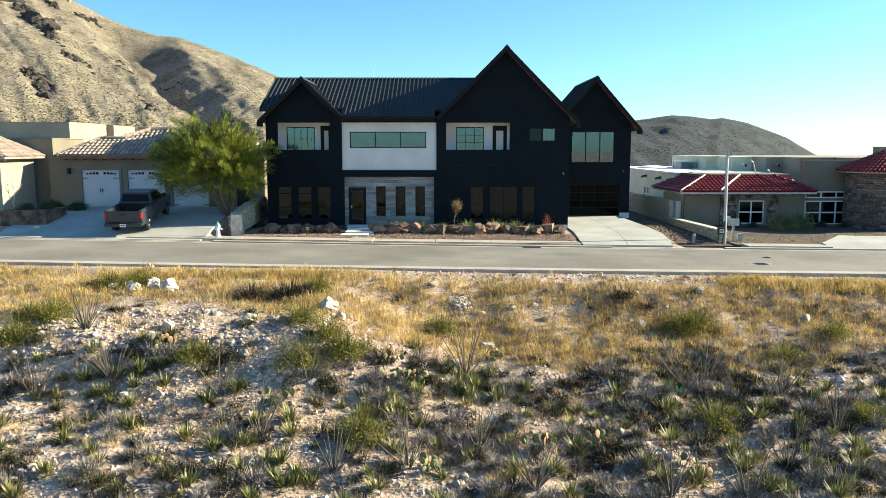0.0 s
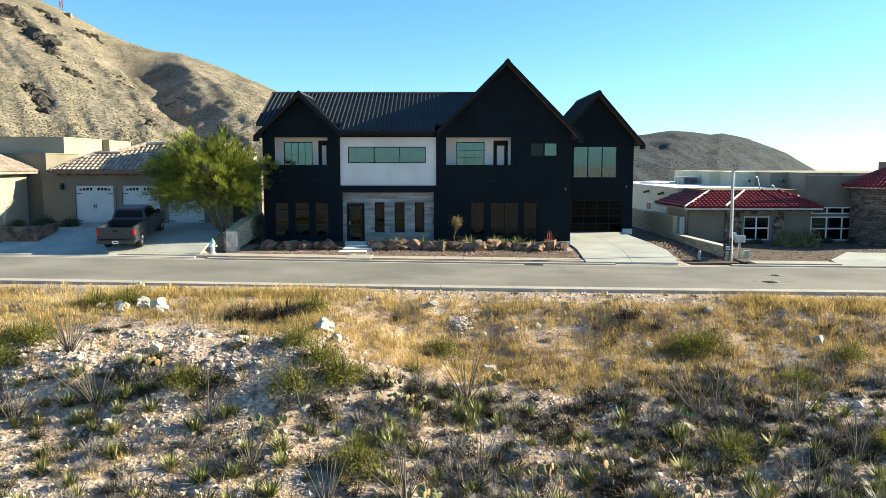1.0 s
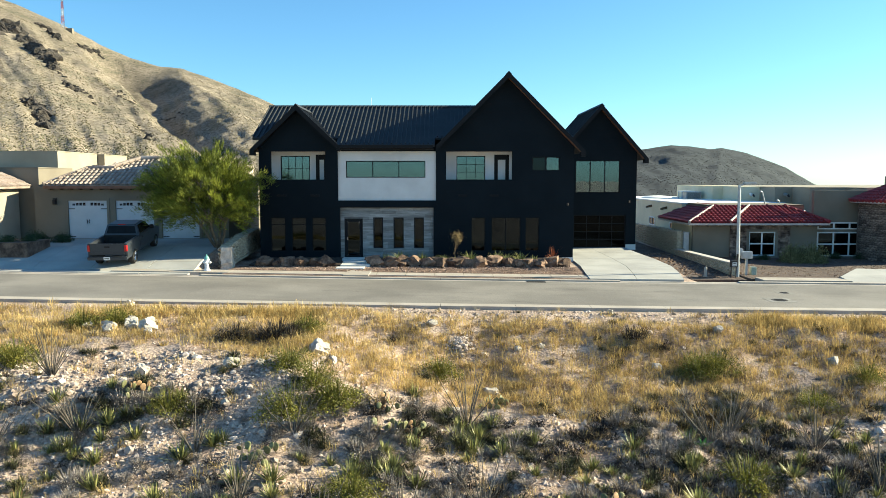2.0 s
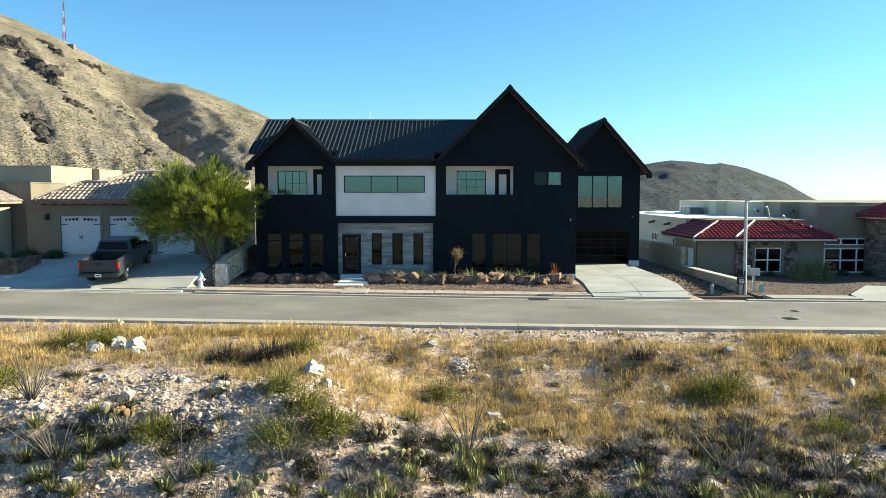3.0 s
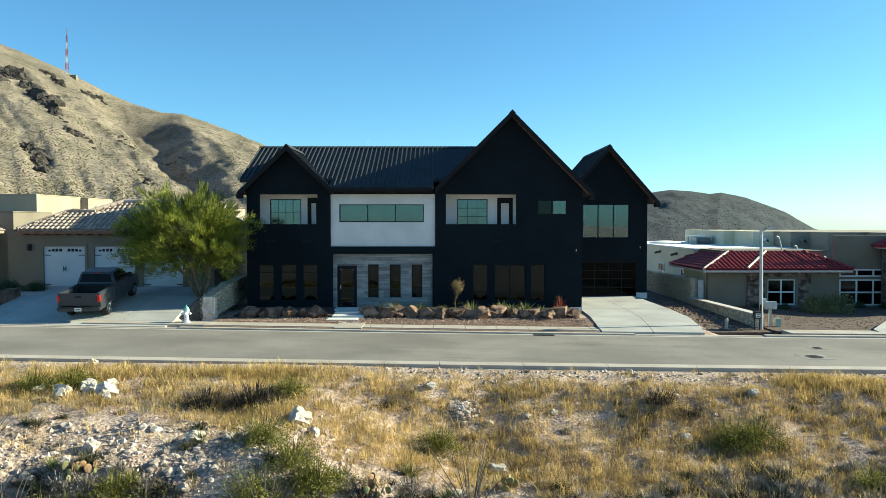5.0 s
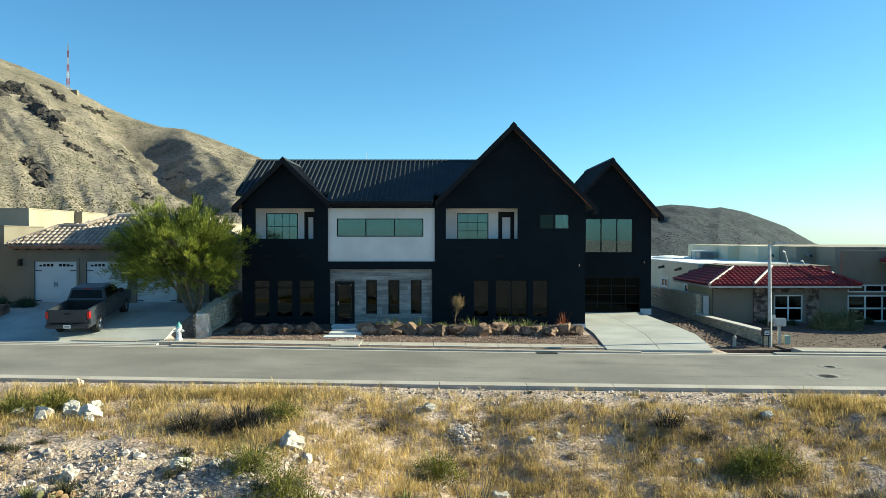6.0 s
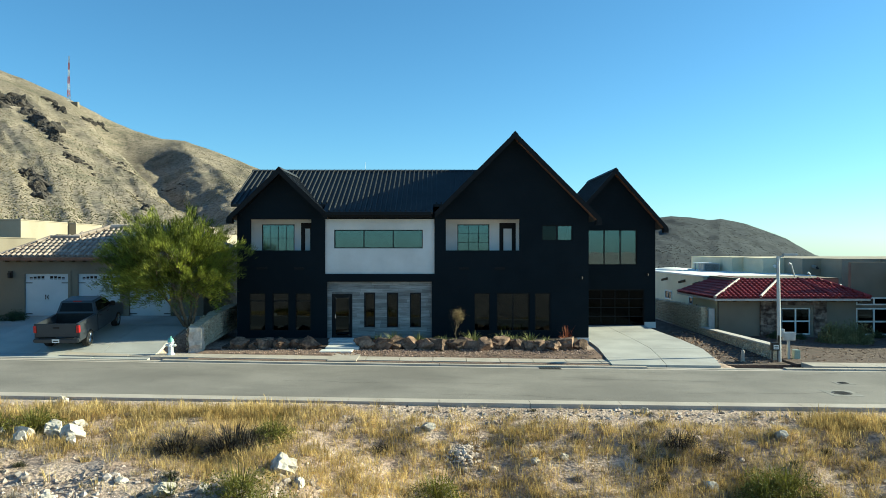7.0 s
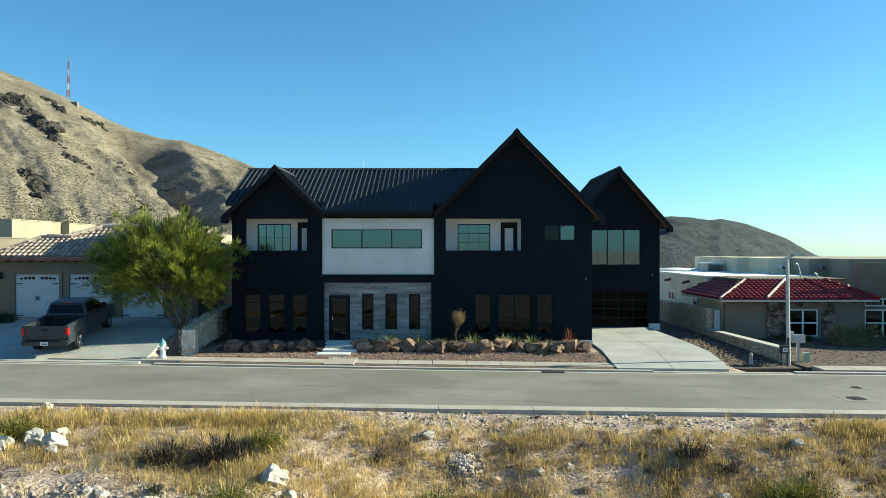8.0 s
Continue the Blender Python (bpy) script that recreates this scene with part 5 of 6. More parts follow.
    for q in range(6):
        bx(bm, x - r * 0.6, x + r * 0.6, y - r * 0.7 + q * r * 0.27, y - r * 0.62 + q * r * 0.27, z + 0.016, z + 0.026)
    part("cover", bm, mh_lid, th)
bm = bmesh.new()
bx(bm, 4.35, 5.3, 40.2, 40.62, float(road_z(4.8)) - 0.03, float(road_z(4.8)) + 0.02)
for q in range(7):
    bx(bm, 4.4 + q * 0.13, 4.47 + q * 0.13, 40.22, 40.6, float(road_z(4.8)) + 0.02, float(road_z(4.8)) + 0.032)
tagged(part("drain_grate", bm, mh_lid), "dark iron drain grate in the gutter", "drain")

hyd = thing("fire_hydrant", (-12.26, 42.0, 0.36), "silver fire hydrant with a green bonnet", "hydrant")
bm = bmesh.new()
for z0, z1, r0, r1 in ((0.28, 0.40, 0.17, 0.17), (0.40, 0.44, 0.13, 0.12), (0.44, 0.86, 0.115, 0.11), (0.86, 0.92, 0.15, 0.15)):
    rod(bm, (-12.26, 42, z0), (-12.26, 42, z1), r0, r1, 16)
part("barrel", bm, M_hydrant, hyd)
bm = bmesh.new()
rod(bm, (-12.26, 42, 0.92), (-12.26, 42, 1.02), 0.145, 0.12, 16)
rod(bm, (-12.26, 42, 1.02), (-12.26, 42, 1.1), 0.12, 0.06, 16)
rod(bm, (-12.26, 42, 1.1), (-12.26, 42, 1.18), 0.035, 0.03, 6)
part("bonnet", bm, M_green, hyd, "green bonnet")
for dx, dy, r in ((-1, 0, 0.06), (1, 0, 0.06), (0, -1, 0.08)):
    bm = bmesh.new()
    rod(bm, (-12.26, 42, 0.76), (-12.26 + dx * 0.2, 42 + dy * 0.2, 0.76), r, r, 12)
    rod(bm, (-12.26 + dx * 0.2, 42 + dy * 0.2, 0.76), (-12.26 + dx * 0.25, 42 + dy * 0.25, 0.76), r * 0.5, r * 0.5, 6)
    part("nozzle", bm, M_hydrant, hyd)

lamp = thing("street_lamp", (16.18, 43.5, -0.4), "galvanised street lamp with a flat head", "street lamp")
bm = bmesh.new()
rod(bm, (16.2, 43.5, -0.45), (16.14, 43.5, 4.8), 0.1, 0.075, 14)
part("pole", bm, M_galv, lamp)
bm = bmesh.new()
rod(bm, (16.2, 43.5, -0.5), (16.2, 43.5, -0.3), 0.27, 0.27, 18)
part("footing", bm, M_concrete, lamp)
bm = bmesh.new()
rod(bm, (16.14, 43.5, 4.72), (16.5, 43.4, 4.88), 0.035)
part("arm", bm, M_galv, lamp)
bm = bmesh.new()
bx(bm, 16.3, 17.0, 43.25, 43.55, 4.82, 4.93)
bmesh.ops.bevel(bm, geom=bm.edges[:], offset=0.04, segments=2, affect="EDGES")
part("lamp_head", bm, M_galv, lamp)
bm = bmesh.new()
rod(bm, (16.1, 43.38, 0.55), (16.1, 43.3, 1.05), 0.06, seg=8)
part("hand_hole", bm, M_iron, lamp)

box = thing("meter_box", (16.75, 43.9, -0.3), "grey utility meter box on a post", "utility box")
block("post", 16.78, 16.9, 43.9, 44.0, -0.5, 0.9, M_galv, box)
block("case", 16.5, 17.1, 43.75, 43.95, 0.75, 1.15, M_galv, box, "", 0.02)
block("cover", 16.55, 16.85, 43.72, 43.75, 0.8, 1.1, M_galv, box, "", 0.005)
block("case", 16.3, 16.6, 43.8, 44.0, 0.9, 1.3, M_galv, box, "", 0.03)
pb = block("pedestal_box", 17.2, 17.5, 44.1, 44.4, -0.4, 0.25, mat("pale_green_steel", (0.30, 0.36, 0.30), (0.36, 0.42, 0.36), 2, 0.5, 0.1, 30), None, "", 0.03)
tagged(pb, "pale green telephone pedestal box", "utility box")
bol = thing("marker_post", (14.4, 43.4, -0.4), "short weathered concrete marker post", "post")
bm = bmesh.new()
rod(bm, (14.4, 43.4, -0.5), (14.42, 43.4, 0.3), 0.1, 0.085, 10)
rod(bm, (14.42, 43.4, 0.3), (14.42, 43.4, 0.36), 0.085, 0.03, 10)
part("shaft", bm, M_concrete, bol)
sg = thing("wall_sign_box", (15.85, 43.2, 0.4), "dark mailbox with a white plate on the wall end", "mailbox")
block("case", 15.7, 16.05, 43.1, 43.35, 0.35, 0.72, M_iron, sg, "", 0.02)
block("plate", 15.76, 15.99, 43.085, 43.1, 0.42, 0.62, M_vinyl, sg, "white plate")
for k in range(2):
    block("bar", 15.79, 15.96, 43.08, 43.086, 0.46 + k * 0.08, 0.5 + k * 0.08, M_iron, sg)
block("leg", 15.72, 15.76, 43.2, 43.25, -0.45, 0.36, M_iron, sg)
block("leg", 15.99, 16.03, 43.2, 43.25, -0.45, 0.36, M_iron, sg)


# ---- the pickup truck ----
def arched(profile_low, cy, r, z_low, y0, y1):
    pts = []
    for i in range(11):
        a = math.pi - math.pi * i / 10
        pts.append((cy + r * math.cos(a), 0.36 + r * math.sin(a)))
    return [(y0, z_low)] + [(p, max(z_low, q)) for p, q in pts] + [(y1, z_low)]


truck = thing("pickup_truck", (0, 0, 0), "dark grey crew-cab pickup truck parked on the driveway", "truck")
RW, FW = 1.25, 4.95
for s in (-1, 1):
    bm = bmesh.new()
    prism_x(bm, arched(None, RW, 0.47, 0.52, 0.08, 2.22) + [(2.22, 1.32), (0.08, 1.36)], s * 0.86, s * 1.0)
    bmesh.ops.bevel(bm, geom=[e for e in bm.edges if abs(e.verts[0].co.x) > 0.95 and abs(e.verts[1].co.x) > 0.95], offset=0.03, segments=2, affect="EDGES")
    part("bed_side", bm, M_truck, truck)
bm = bmesh.new()
bx(bm, -0.86, 0.86, 0.1, 2.2, 0.72, 0.8)
bx(bm, -0.86, 0.86, 2.12, 2.2, 0.8, 1.34)
for s in (-1, 1):
    bx(bm, min(s * 0.86, s * 0.62), max(s * 0.86, s * 0.62), 0.85, 1.65, 0.8, 1.0)
part("bed_liner", bm, M_rubber, truck, "black bed liner")
bm = bmesh.new()
bx(bm, -0.87, 0.87, 0.03, 0.1, 0.74, 1.36)
bmesh.ops.bevel(bm, geom=bm.edges[:], offset=0.025, segments=2, affect="EDGES")
gate = part("tailgate", bm, M_truck, truck)
block("handle", -0.14, 0.14, 0.015, 0.035, 1.14, 1.22, M_rubber, gate, "black tailgate handle", 0.008)
block("crease", -0.84, 0.84, 0.022, 0.032, 0.86, 0.9, M_truck, gate)
for s in (-1, 1):
    a, b = sorted((s * 0.87, s * 1.005))
    block("tail_light", a, b, 0.02, 0.2, 0.94, 1.27, M_tail, truck, "red tail light", 0.025)
bm = bmesh.new()
bx(bm, -1.0, 1.0, -0.1, 0.12, 0.5, 0.7)
bmesh.ops.bevel(bm, geom=bm.edges[:], offset=0.04, segments=2, affect="EDGES")
bump = part("rear_bumper", bm, M_truck, truck, "grey rear bumper")
block("step_pad", -0.75, 0.75, -0.08, 0.1, 0.7, 0.712, M_rubber, bump)
block("number_plate", -0.16, 0.16, -0.115, -0.1, 0.52, 0.68, M_vinyl, bump, "white number plate with plain bars")
block("plate_bar", -0.12, 0.12, -0.12, -0.114, 0.57, 0.62, M_iron, bump)
bm = bmesh.new()
rod(bm, (0, -0.14, 0.44), (0, 0.4, 0.44), 0.04, seg=8)
part("tow_hitch", bm, M_iron, truck)
bm = bmesh.new()
prism_x(bm, arched(None, FW, 0.47, 0.45, 2.24, 5.72) + [(5.76, 0.9), (5.68, 1.14), (4.55, 1.26), (4.4, 1.32), (2.24, 1.32)], -1.0, 1.0)
bmesh.ops.bevel(bm, geom=[e for e in bm.edges if abs(e.verts[0].co.x) > 0.95 and abs(e.verts[1].co.x) > 0.95], offset=0.05, segments=2, affect="EDGES")
body = part("body", bm, M_truck, truck)
# cab
bm = bmesh.new()
lowr = [(-0.95, 2.26), (0.95, 2.26), (0.95, 4.5), (-0.95, 4.5)]
upr = [(-0.76, 2.5), (0.76, 2.5), (0.74, 3.7), (-0.74, 3.7)]
va = [bm.verts.new((x, y, 1.3)) for x, y in lowr]
vb = [bm.verts.new((x, y, 1.88)) for x, y in upr]
bm.faces.new(vb)
for i in range(4):
    j = (i + 1) % 4
    bm.faces.new((va[i], va[j], vb[j], vb[i]))
bmesh.ops.bevel(bm, geom=bm.edges[:], offset=0.06, segments=3, affect="EDGES")
cab = part("cab", bm, M_truck, truck)


def glazed(name, pts, out, parent):
    bm = bmesh.new()
    o = Vector(out)
    f = [bm.verts.new(Vector(p) + o * 0.03) for p in pts]
    g = [bm.verts.new(Vector(p) - o * 0.02) for p in pts]
    bm.faces.new(f)
    bm.faces.new(g[::-1])
    for i in range(len(f)):
        j = (i + 1) % len(f)
        bm.faces.new((f[i], f[j], g[j], g[i]))
    part(name, bm, M_carglass, parent, "dark tinted glass")


glazed("rear_window", [(-0.78, 2.3, 1.4), (0.78, 2.3, 1.4), (0.68, 2.45, 1.78), (-0.68, 2.45, 1.78)], (0, -0.9, 0.35), cab)
glazed("windscreen", [(-0.82, 4.36, 1.38), (0.82, 4.36, 1.38), (0.68, 3.78, 1.8), (-0.68, 3.78, 1.8)], (0, 0.6, 0.8), cab)
for s in (-1, 1):
    glazed("side_window", [(s * 0.93, 2.5, 1.38), (s * 0.93, 3.25, 1.38), (s * 0.79, 3.2, 1.8), (s * 0.79, 2.62, 1.8)], (s, 0, 0.35), cab)
    glazed("side_window", [(s * 0.93, 3.35, 1.38), (s * 0.93, 4.2, 1.38), (s * 0.79, 3.72, 1.8), (s * 0.79, 3.3, 1.8)], (s, 0, 0.35), cab)
    bm = bmesh.new()
    bx(bm, min(s * 0.99, s * 1.22), max(s * 0.99, s * 1.22), 3.95, 4.05, 1.32, 1.56)
    bmesh.ops.bevel(bm, geom=bm.edges[:], offset=0.03, segments=2, affect="EDGES")
    part("mirror", bm, M_rubber, truck)
    for y in (2.5, 3.5):
        block("door_handle", min(s * 0.995, s * 1.03), max(s * 0.995, s * 1.03), y, y + 0.2, 1.14, 1.18, M_chrome, body)
    for cy in (RW, FW):
        bm = bmesh.new()
        rod(bm, (s * 0.72, cy, 0.4), (s * 0.99, cy, 0.4), 0.4, 0.4, 28)
        bmesh.ops.bevel(bm, geom=[e for e in bm.edges if len(e.link_faces) == 2 and any(len(f.verts) > 4 for f in e.link_faces)], offset=0.04, segments=2, affect="EDGES")
        wheel = part("wheel", bm, M_rubber, truck, "black tyre on an alloy wheel")
        bm = bmesh.new()
        rod(bm, (s * 0.9, cy, 0.4), (s * 1.0, cy, 0.4), 0.25, 0.23, 20)
        for q in range(6):
            a = q * math.pi / 3
            rod(bm, (s * 1.0, cy, 0.4), (s * 1.0, cy + 0.22 * math.cos(a), 0.4 + 0.22 * math.sin(a)), 0.03, seg=5)
        part("rim", bm, M_chrome, wheel)
block("brake_light", -0.2, 0.2, 2.49, 2.53, 1.845, 1.875, M_tail, cab)
truck.matrix_basis = pose(-17.3, 41.75, 0.42, 8.6, 0, 3.5)


# ---- plants: shapes by arrays of slivers ----
def slivers(n, seed, length, width, lean, droop=0.2, base=0.05, origin=None, hemi=True):
    """n pointed blades: base pair, middle pair, tip. Returns vertices and triangles."""
    r = np.random.default_rng(seed)
    az = r.uniform(0, 2 * np.pi, n)
    tilt = r.uniform(lean[0], lean[1], n)
    ln = length * r.uniform(0.6, 1.15, n)
    d = np.c_[np.sin(tilt) * np.cos(az), np.sin(tilt) * np.sin(az), np.cos(tilt)]
    side = np.c_[-np.sin(az), np.cos(az), np.zeros(n)]
    rb = base * np.sqrt(r.uniform(0, 1, n))
    o = np.c_[rb * np.cos(az), rb * np.sin(az), np.zeros(n)] if origin is None else origin
    w = width * r.uniform(0.7, 1.3, n)
    mid = o + d * (ln * 0.55)[:, None]
    tip = o + d * ln[:, None] + np.c_[d[:, 0] * ln * droop, d[:, 1] * ln * droop, -ln * droop]
    v = np.stack([o - side * (w / 2)[:, None], o + side * (w / 2)[:, None], mid + side * (w * 0.42)[:, None], mid - side * (w * 0.42)[:, None], tip], 1)
    k = (np.arange(n) * 5)[:, None]
    t = np.concatenate([k + [0, 1, 2], k + [0, 2, 3], k + [3, 2, 4]])
    return v.reshape(-1, 3), t


def gather(*pieces):
    vs, ts, n = [], [], 0
    for v, t in pieces:
        vs.append(v)
        ts.append(np.asarray(t) + n)
        n += len(v)
    return np.concatenate(vs), np.concatenate(ts)


def scattered(templates, xs, ys, zs, rot, scale, pick, tall=None):
    """Copies of array templates at many places, as one pair of arrays."""
    out = []
    for k, (v, t) in enumerate(templates):
        m = np.where(pick == k)[0]
        if not len(m):
            continue
        c, s = np.cos(rot[m])[:, None], np.sin(rot[m])[:, None]
        sc = scale[m][:, None]
        th = sc if tall is None else tall[m][:, None]
        X = (v[None, :, 0] * c - v[None, :, 1] * s) * sc + xs[m][:, None]
        Y = (v[None, :, 0] * s + v[None, :, 1] * c) * sc + ys[m][:, None]
        Z = v[None, :, 2] * th + zs[m][:, None]
        T = np.asarray(t)[None] + (np.arange(len(m)) * len(v))[:, None, None]
        out.append((np.stack([X, Y, Z], -1).reshape(-1, 3), T.reshape(-1, 3)))
    return gather(*out)


def field(n, seed, y0, y1, keep):
    """Random places on the scrub land, thinned by keep(x, y)."""
    r = np.random.default_rng(seed)
    y = r.uniform(y0, y1, n)
    x = r.uniform(-1, 1, n) * (0.6 * y + 2.0)
    k = r.uniform(0, 1, n) < keep(x, y)
    return x[k], y[k], r


def patch(x, y, f, ph):
    return 0.5 + 0.5 * np.sin(f * x + ph + 1.3 * np.sin(0.7 * f * y + ph)) * np.sin(f * 1.1 * y - ph + 1.1 * np.sin(0.8 * f * x))


M_grass = leafy(mat("dry_golden_grass", (0.385, 0.28, 0.102), (0.625, 0.472, 0.197), 0.6, 0.85, 0.0, 4.0, island=0.5, fine_mix=0.3), 0.35)
M_straw = leafy(mat("pale_straw", (0.38, 0.31, 0.18), (0.54, 0.45, 0.28), 0.6, 0.85, 0.0, 4.0, island=0.4, fine_mix=0.25), 0.3)
M_greyshrub = mat("grey_dry_shrub", (0.15, 0.13, 0.113), (0.38, 0.335, 0.295), 1.5, 0.95, 0.0, 8.0, island=0.5)
M_olive = mat("olive_shrub", (0.034, 0.034, 0.014), (0.088, 0.082, 0.034), 1.5, 0.9, 0.0, 8.0, island=0.5)
M_yucca = leafy(mat("yucca_leaf", (0.09, 0.10, 0.026), (0.34, 0.32, 0.115), 3.0, 0.5, 0.0, 8.0, island=0.6), 0.12)
M_creo = leafy(mat("creosote_leaf", (0.085, 0.09, 0.013), (0.205, 0.19, 0.03), 2.0, 0.7, 0.0, 8.0, island=0.5), 0.25)
M_cane = mat("ocotillo_cane", (0.075, 0.064, 0.05), (0.15, 0.13, 0.105), 6.0, 0.95, 0.5, 40.0)
M_pad = mat("cactus_pad", (0.12, 0.14, 0.055), (0.24, 0.21, 0.10), 3.0, 0.6, 0.2, 25.0, vary=0.3)
M_rust = mat("rusty_cactus_pad", (0.20, 0.12, 0.06), (0.34, 0.22, 0.11), 4.0, 0.7, 0.2, 25.0, vary=0.2)
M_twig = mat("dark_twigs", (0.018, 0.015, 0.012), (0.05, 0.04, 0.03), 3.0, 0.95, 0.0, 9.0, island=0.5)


def stuff(name, arrays, material, label, category):
    return tagged(link_mesh(name, tri_mesh(name, *arrays), material), label, category, kind="stuff")


# golden grass
tufts = [slivers(20, 100 + k, 0.36, 0.0095, (0.05, 0.95), 0.25, 0.13) for k in range(6)]


def grass_keep(x, y):
    start = 26.2 + 1.2 * np.sin(0.5 * x) - 2.6 * ease(-2, 3, x) + 1.7 * ease(4, 8, x)
    zone = ease(start - 1.5, start + 0.6, y) * ease(32.2, 30.9, y + 0.9 * ease(9, 2, np.abs(x - 7)))
    return zone * (0.25 + 0.75 * patch(x, y, 0.9, 1.0)) + 0.035


x, y, r = field(26000, 11, 15.0, 32.3, grass_keep)
n = len(x)
stuff("dry_grass", scattered(tufts, x, y, land_z(x, y) - 0.02, r.uniform(0, 6.28, n), r.uniform(0.6, 1.25, n), r.integers(0, 6, n)), M_grass, "dry golden bunch grass over the scrub land", "grass")
x, y, r = field(12000, 12, 14.0, 32.4, lambda x, y: (0.16 + 0.5 * grass_keep(x, y)) * (1 - 0.55 * ease(2, 8, x)))
n = len(x)
stuff("pale_grass", scattered(tufts, x, y, land_z(x, y) - 0.02, r.uniform(0, 6.28, n), r.uniform(0.3, 0.8, n), r.integers(0, 6, n)), M_straw, "short bleached straw grass between the stones", "grass")
M_brown = leafy(mat("brown_dead_grass", (0.145, 0.103, 0.052), (0.31, 0.222, 0.115), 0.6, 0.9, 0.0, 4.0, island=0.5, fine_mix=0.3), 0.25)
x, y, r = field(15000, 13, 17.0, 32.0, lambda x, y: (0.08 + 0.75 * grass_keep(x, y) * patch(x, y, 1.5, 2.2)) * (0.35 + 0.65 * ease(-1, 5, x)))
n = len(x)
stuff("brown_grass", scattered(tufts, x, y, land_z(x, y) - 0.02, r.uniform(0, 6.28, n), r.uniform(0.5, 1.1, n), r.integers(0, 6, n)), M_brown, "brown dead grass among the golden grass", "grass")
# tall bright grass by the kerb
r = np.random.default_rng(14)
cl = [(-7.6, 30.6, 1.3), (-5.8, 30.9, 0.9), (14.4, 30.9, 1.7), (16.6, 30.6, 1.6), (12.6, 31.0, 0.8), (-11.6, 30.2, 1.4), (18.2, 30.4, 1.2)]
gx2 = np.concatenate([cx + r.normal(0, cr * 0.6, 170) for cx, cy, cr in cl])
gy2 = np.concatenate([np.minimum(cy + r.normal(0, 0.35, 170), 32.2) for cx, cy, cr in cl])
n = len(gx2)
stuff("tall_grass", scattered(tufts, gx2, gy2, land_z(gx2, gy2) - 0.02, r.uniform(0, 6.28, n), r.uniform(0.8, 1.3, n), r.integers(0, 6, n), r.uniform(1.1, 1.7, n)), M_grass, "tall bright golden grass near the kerb", "grass")

# rubble
chips = []
for k in range(6):
    rk = np.random.default_rng(60 + k)
    cv = np.array([(1, 0, 0), (0, 1, 0), (-1, 0, 0), (0, -1, 0), (0.1, 0.1, 0.5), (0, 0, -0.6)]) * rk.uniform(0.65, 1.2, (6, 1)) + rk.normal(0, 0.14, (6, 3))
    chips.append((cv, np.array([(0, 1, 4), (1, 2, 4), (2, 3, 4), (3, 0, 4), (1, 0, 5), (2, 1, 5), (3, 2, 5), (0, 3, 5)])))
rocks = []
for k in range(7):
    bm = bmesh.new()
    lumpy(bm, (1, 1, 0.75), 20 + k * 3.1, 0.6, 1)
    bm.verts.index_update()
    rocks.append((np.array([tuple(v.co) for v in bm.verts]), np.array([[v.index for v in f.verts] for f in bm.faces])))
    bm.free()


def rubble_keep(x, y):
    bank = ease(22.3, 23.0, y) * ease(25.9, 25.2, y) * ease(-1.5, -3.0, x) * (0.15 + 0.6 * patch(x, y, 1.6, 4.0))
    low = ease(24.5, 23.5, y - 2.2 * ease(4, 8, x)) * (0.2 + 0.4 * patch(x, y, 1.1, 2.0) ** 2)
    kerb = ease(30.9, 31.5, y) * ease(-6, 0, x) * 0.3
    return bank + low + kerb + 0.03


x, y, r = field(122000, 21, 14.0, 32.4, rubble_keep)
n = len(x)
stuff("rubble", scattered(chips, x, y, land_z(x, y), r.uniform(0, 6.28, n), 0.014 + 0.098 * r.uniform(0, 1, n) ** 3.2, r.integers(0, 6, n)), M_rubble, "pale broken limestone rubble and pebbles", "rubble")
x, y, r = field(2600, 22, 14.0, 32.0, lambda x, y: rubble_keep(x, y) * 0.75)
n = len(x)
stuff("cobbles", scattered(rocks, x, y, land_z(x, y) + 0.01, r.uniform(0, 6.28, n), r.uniform(0.07, 0.17, n), r.integers(0, 7, n)), M_rubble, "larger loose limestone cobbles", "cobbles")

# pale boulders
BIG = [(-3.85, 26.1, 0.54), (-0.31, 29.85, 0.3), (-10.2, 28.3, 0.5), (-10.85, 28.6, 0.48), (-11.5, 28.3, 0.42), (-11.3, 27.7, 0.36), (-10.4, 29.2, 0.36), (-12.3, 28.5, 0.45), (-9.9, 27.6, 0.3), (-8.73, 24.1, 0.36), (-6.2, 24.4, 0.34), (1.64, 26.0, 0.36),
       (0.45, 24.45, 0.27), (7.4, 27.75, 0.3), (-3.35, 25.4, 0.26), (-5.95, 22.65, 0.2), (2.73, 28.6, 0.22), (3.6, 28.9, 0.22), (6.75, 32.1, 0.24), (13.6, 28.0, 0.3), (-12.3, 32.1, 0.3), (-5.4, 24.6, 0.24), (10.2, 29.8, 0.3), (-7.4, 24.9, 0.2)]
for k, (x, y, s) in enumerate(BIG):
    s *= 0.72
    bm = bmesh.new()
    lumpy(bm, (s * 1.1, s * 0.8, s * 0.72), k * 2.3 + 1, 0.62, 3)
    ob = part("boulder", bm, M_lime)
    ob.matrix_basis = Matrix.Translation((x, y, float(land_z(x, y)) + s * 0.34)) @ pose(0, 0, 0, rng.uniform(-20, 20), rng.uniform(-25, 25), rng.uniform(0, 360))
    tagged(ob, "white limestone boulder half sunk in the scrub", "boulder", "limestone boulders")
rw = thing("rubble_mound", (0.7, 28.8, 0), "low mound of grey broken stone", "rubble mound", kind="stuff")
r = np.random.default_rng(5)
xx, yy = 0.7 + r.normal(0, 0.28, 160), 28.8 + r.normal(0, 0.22, 160)
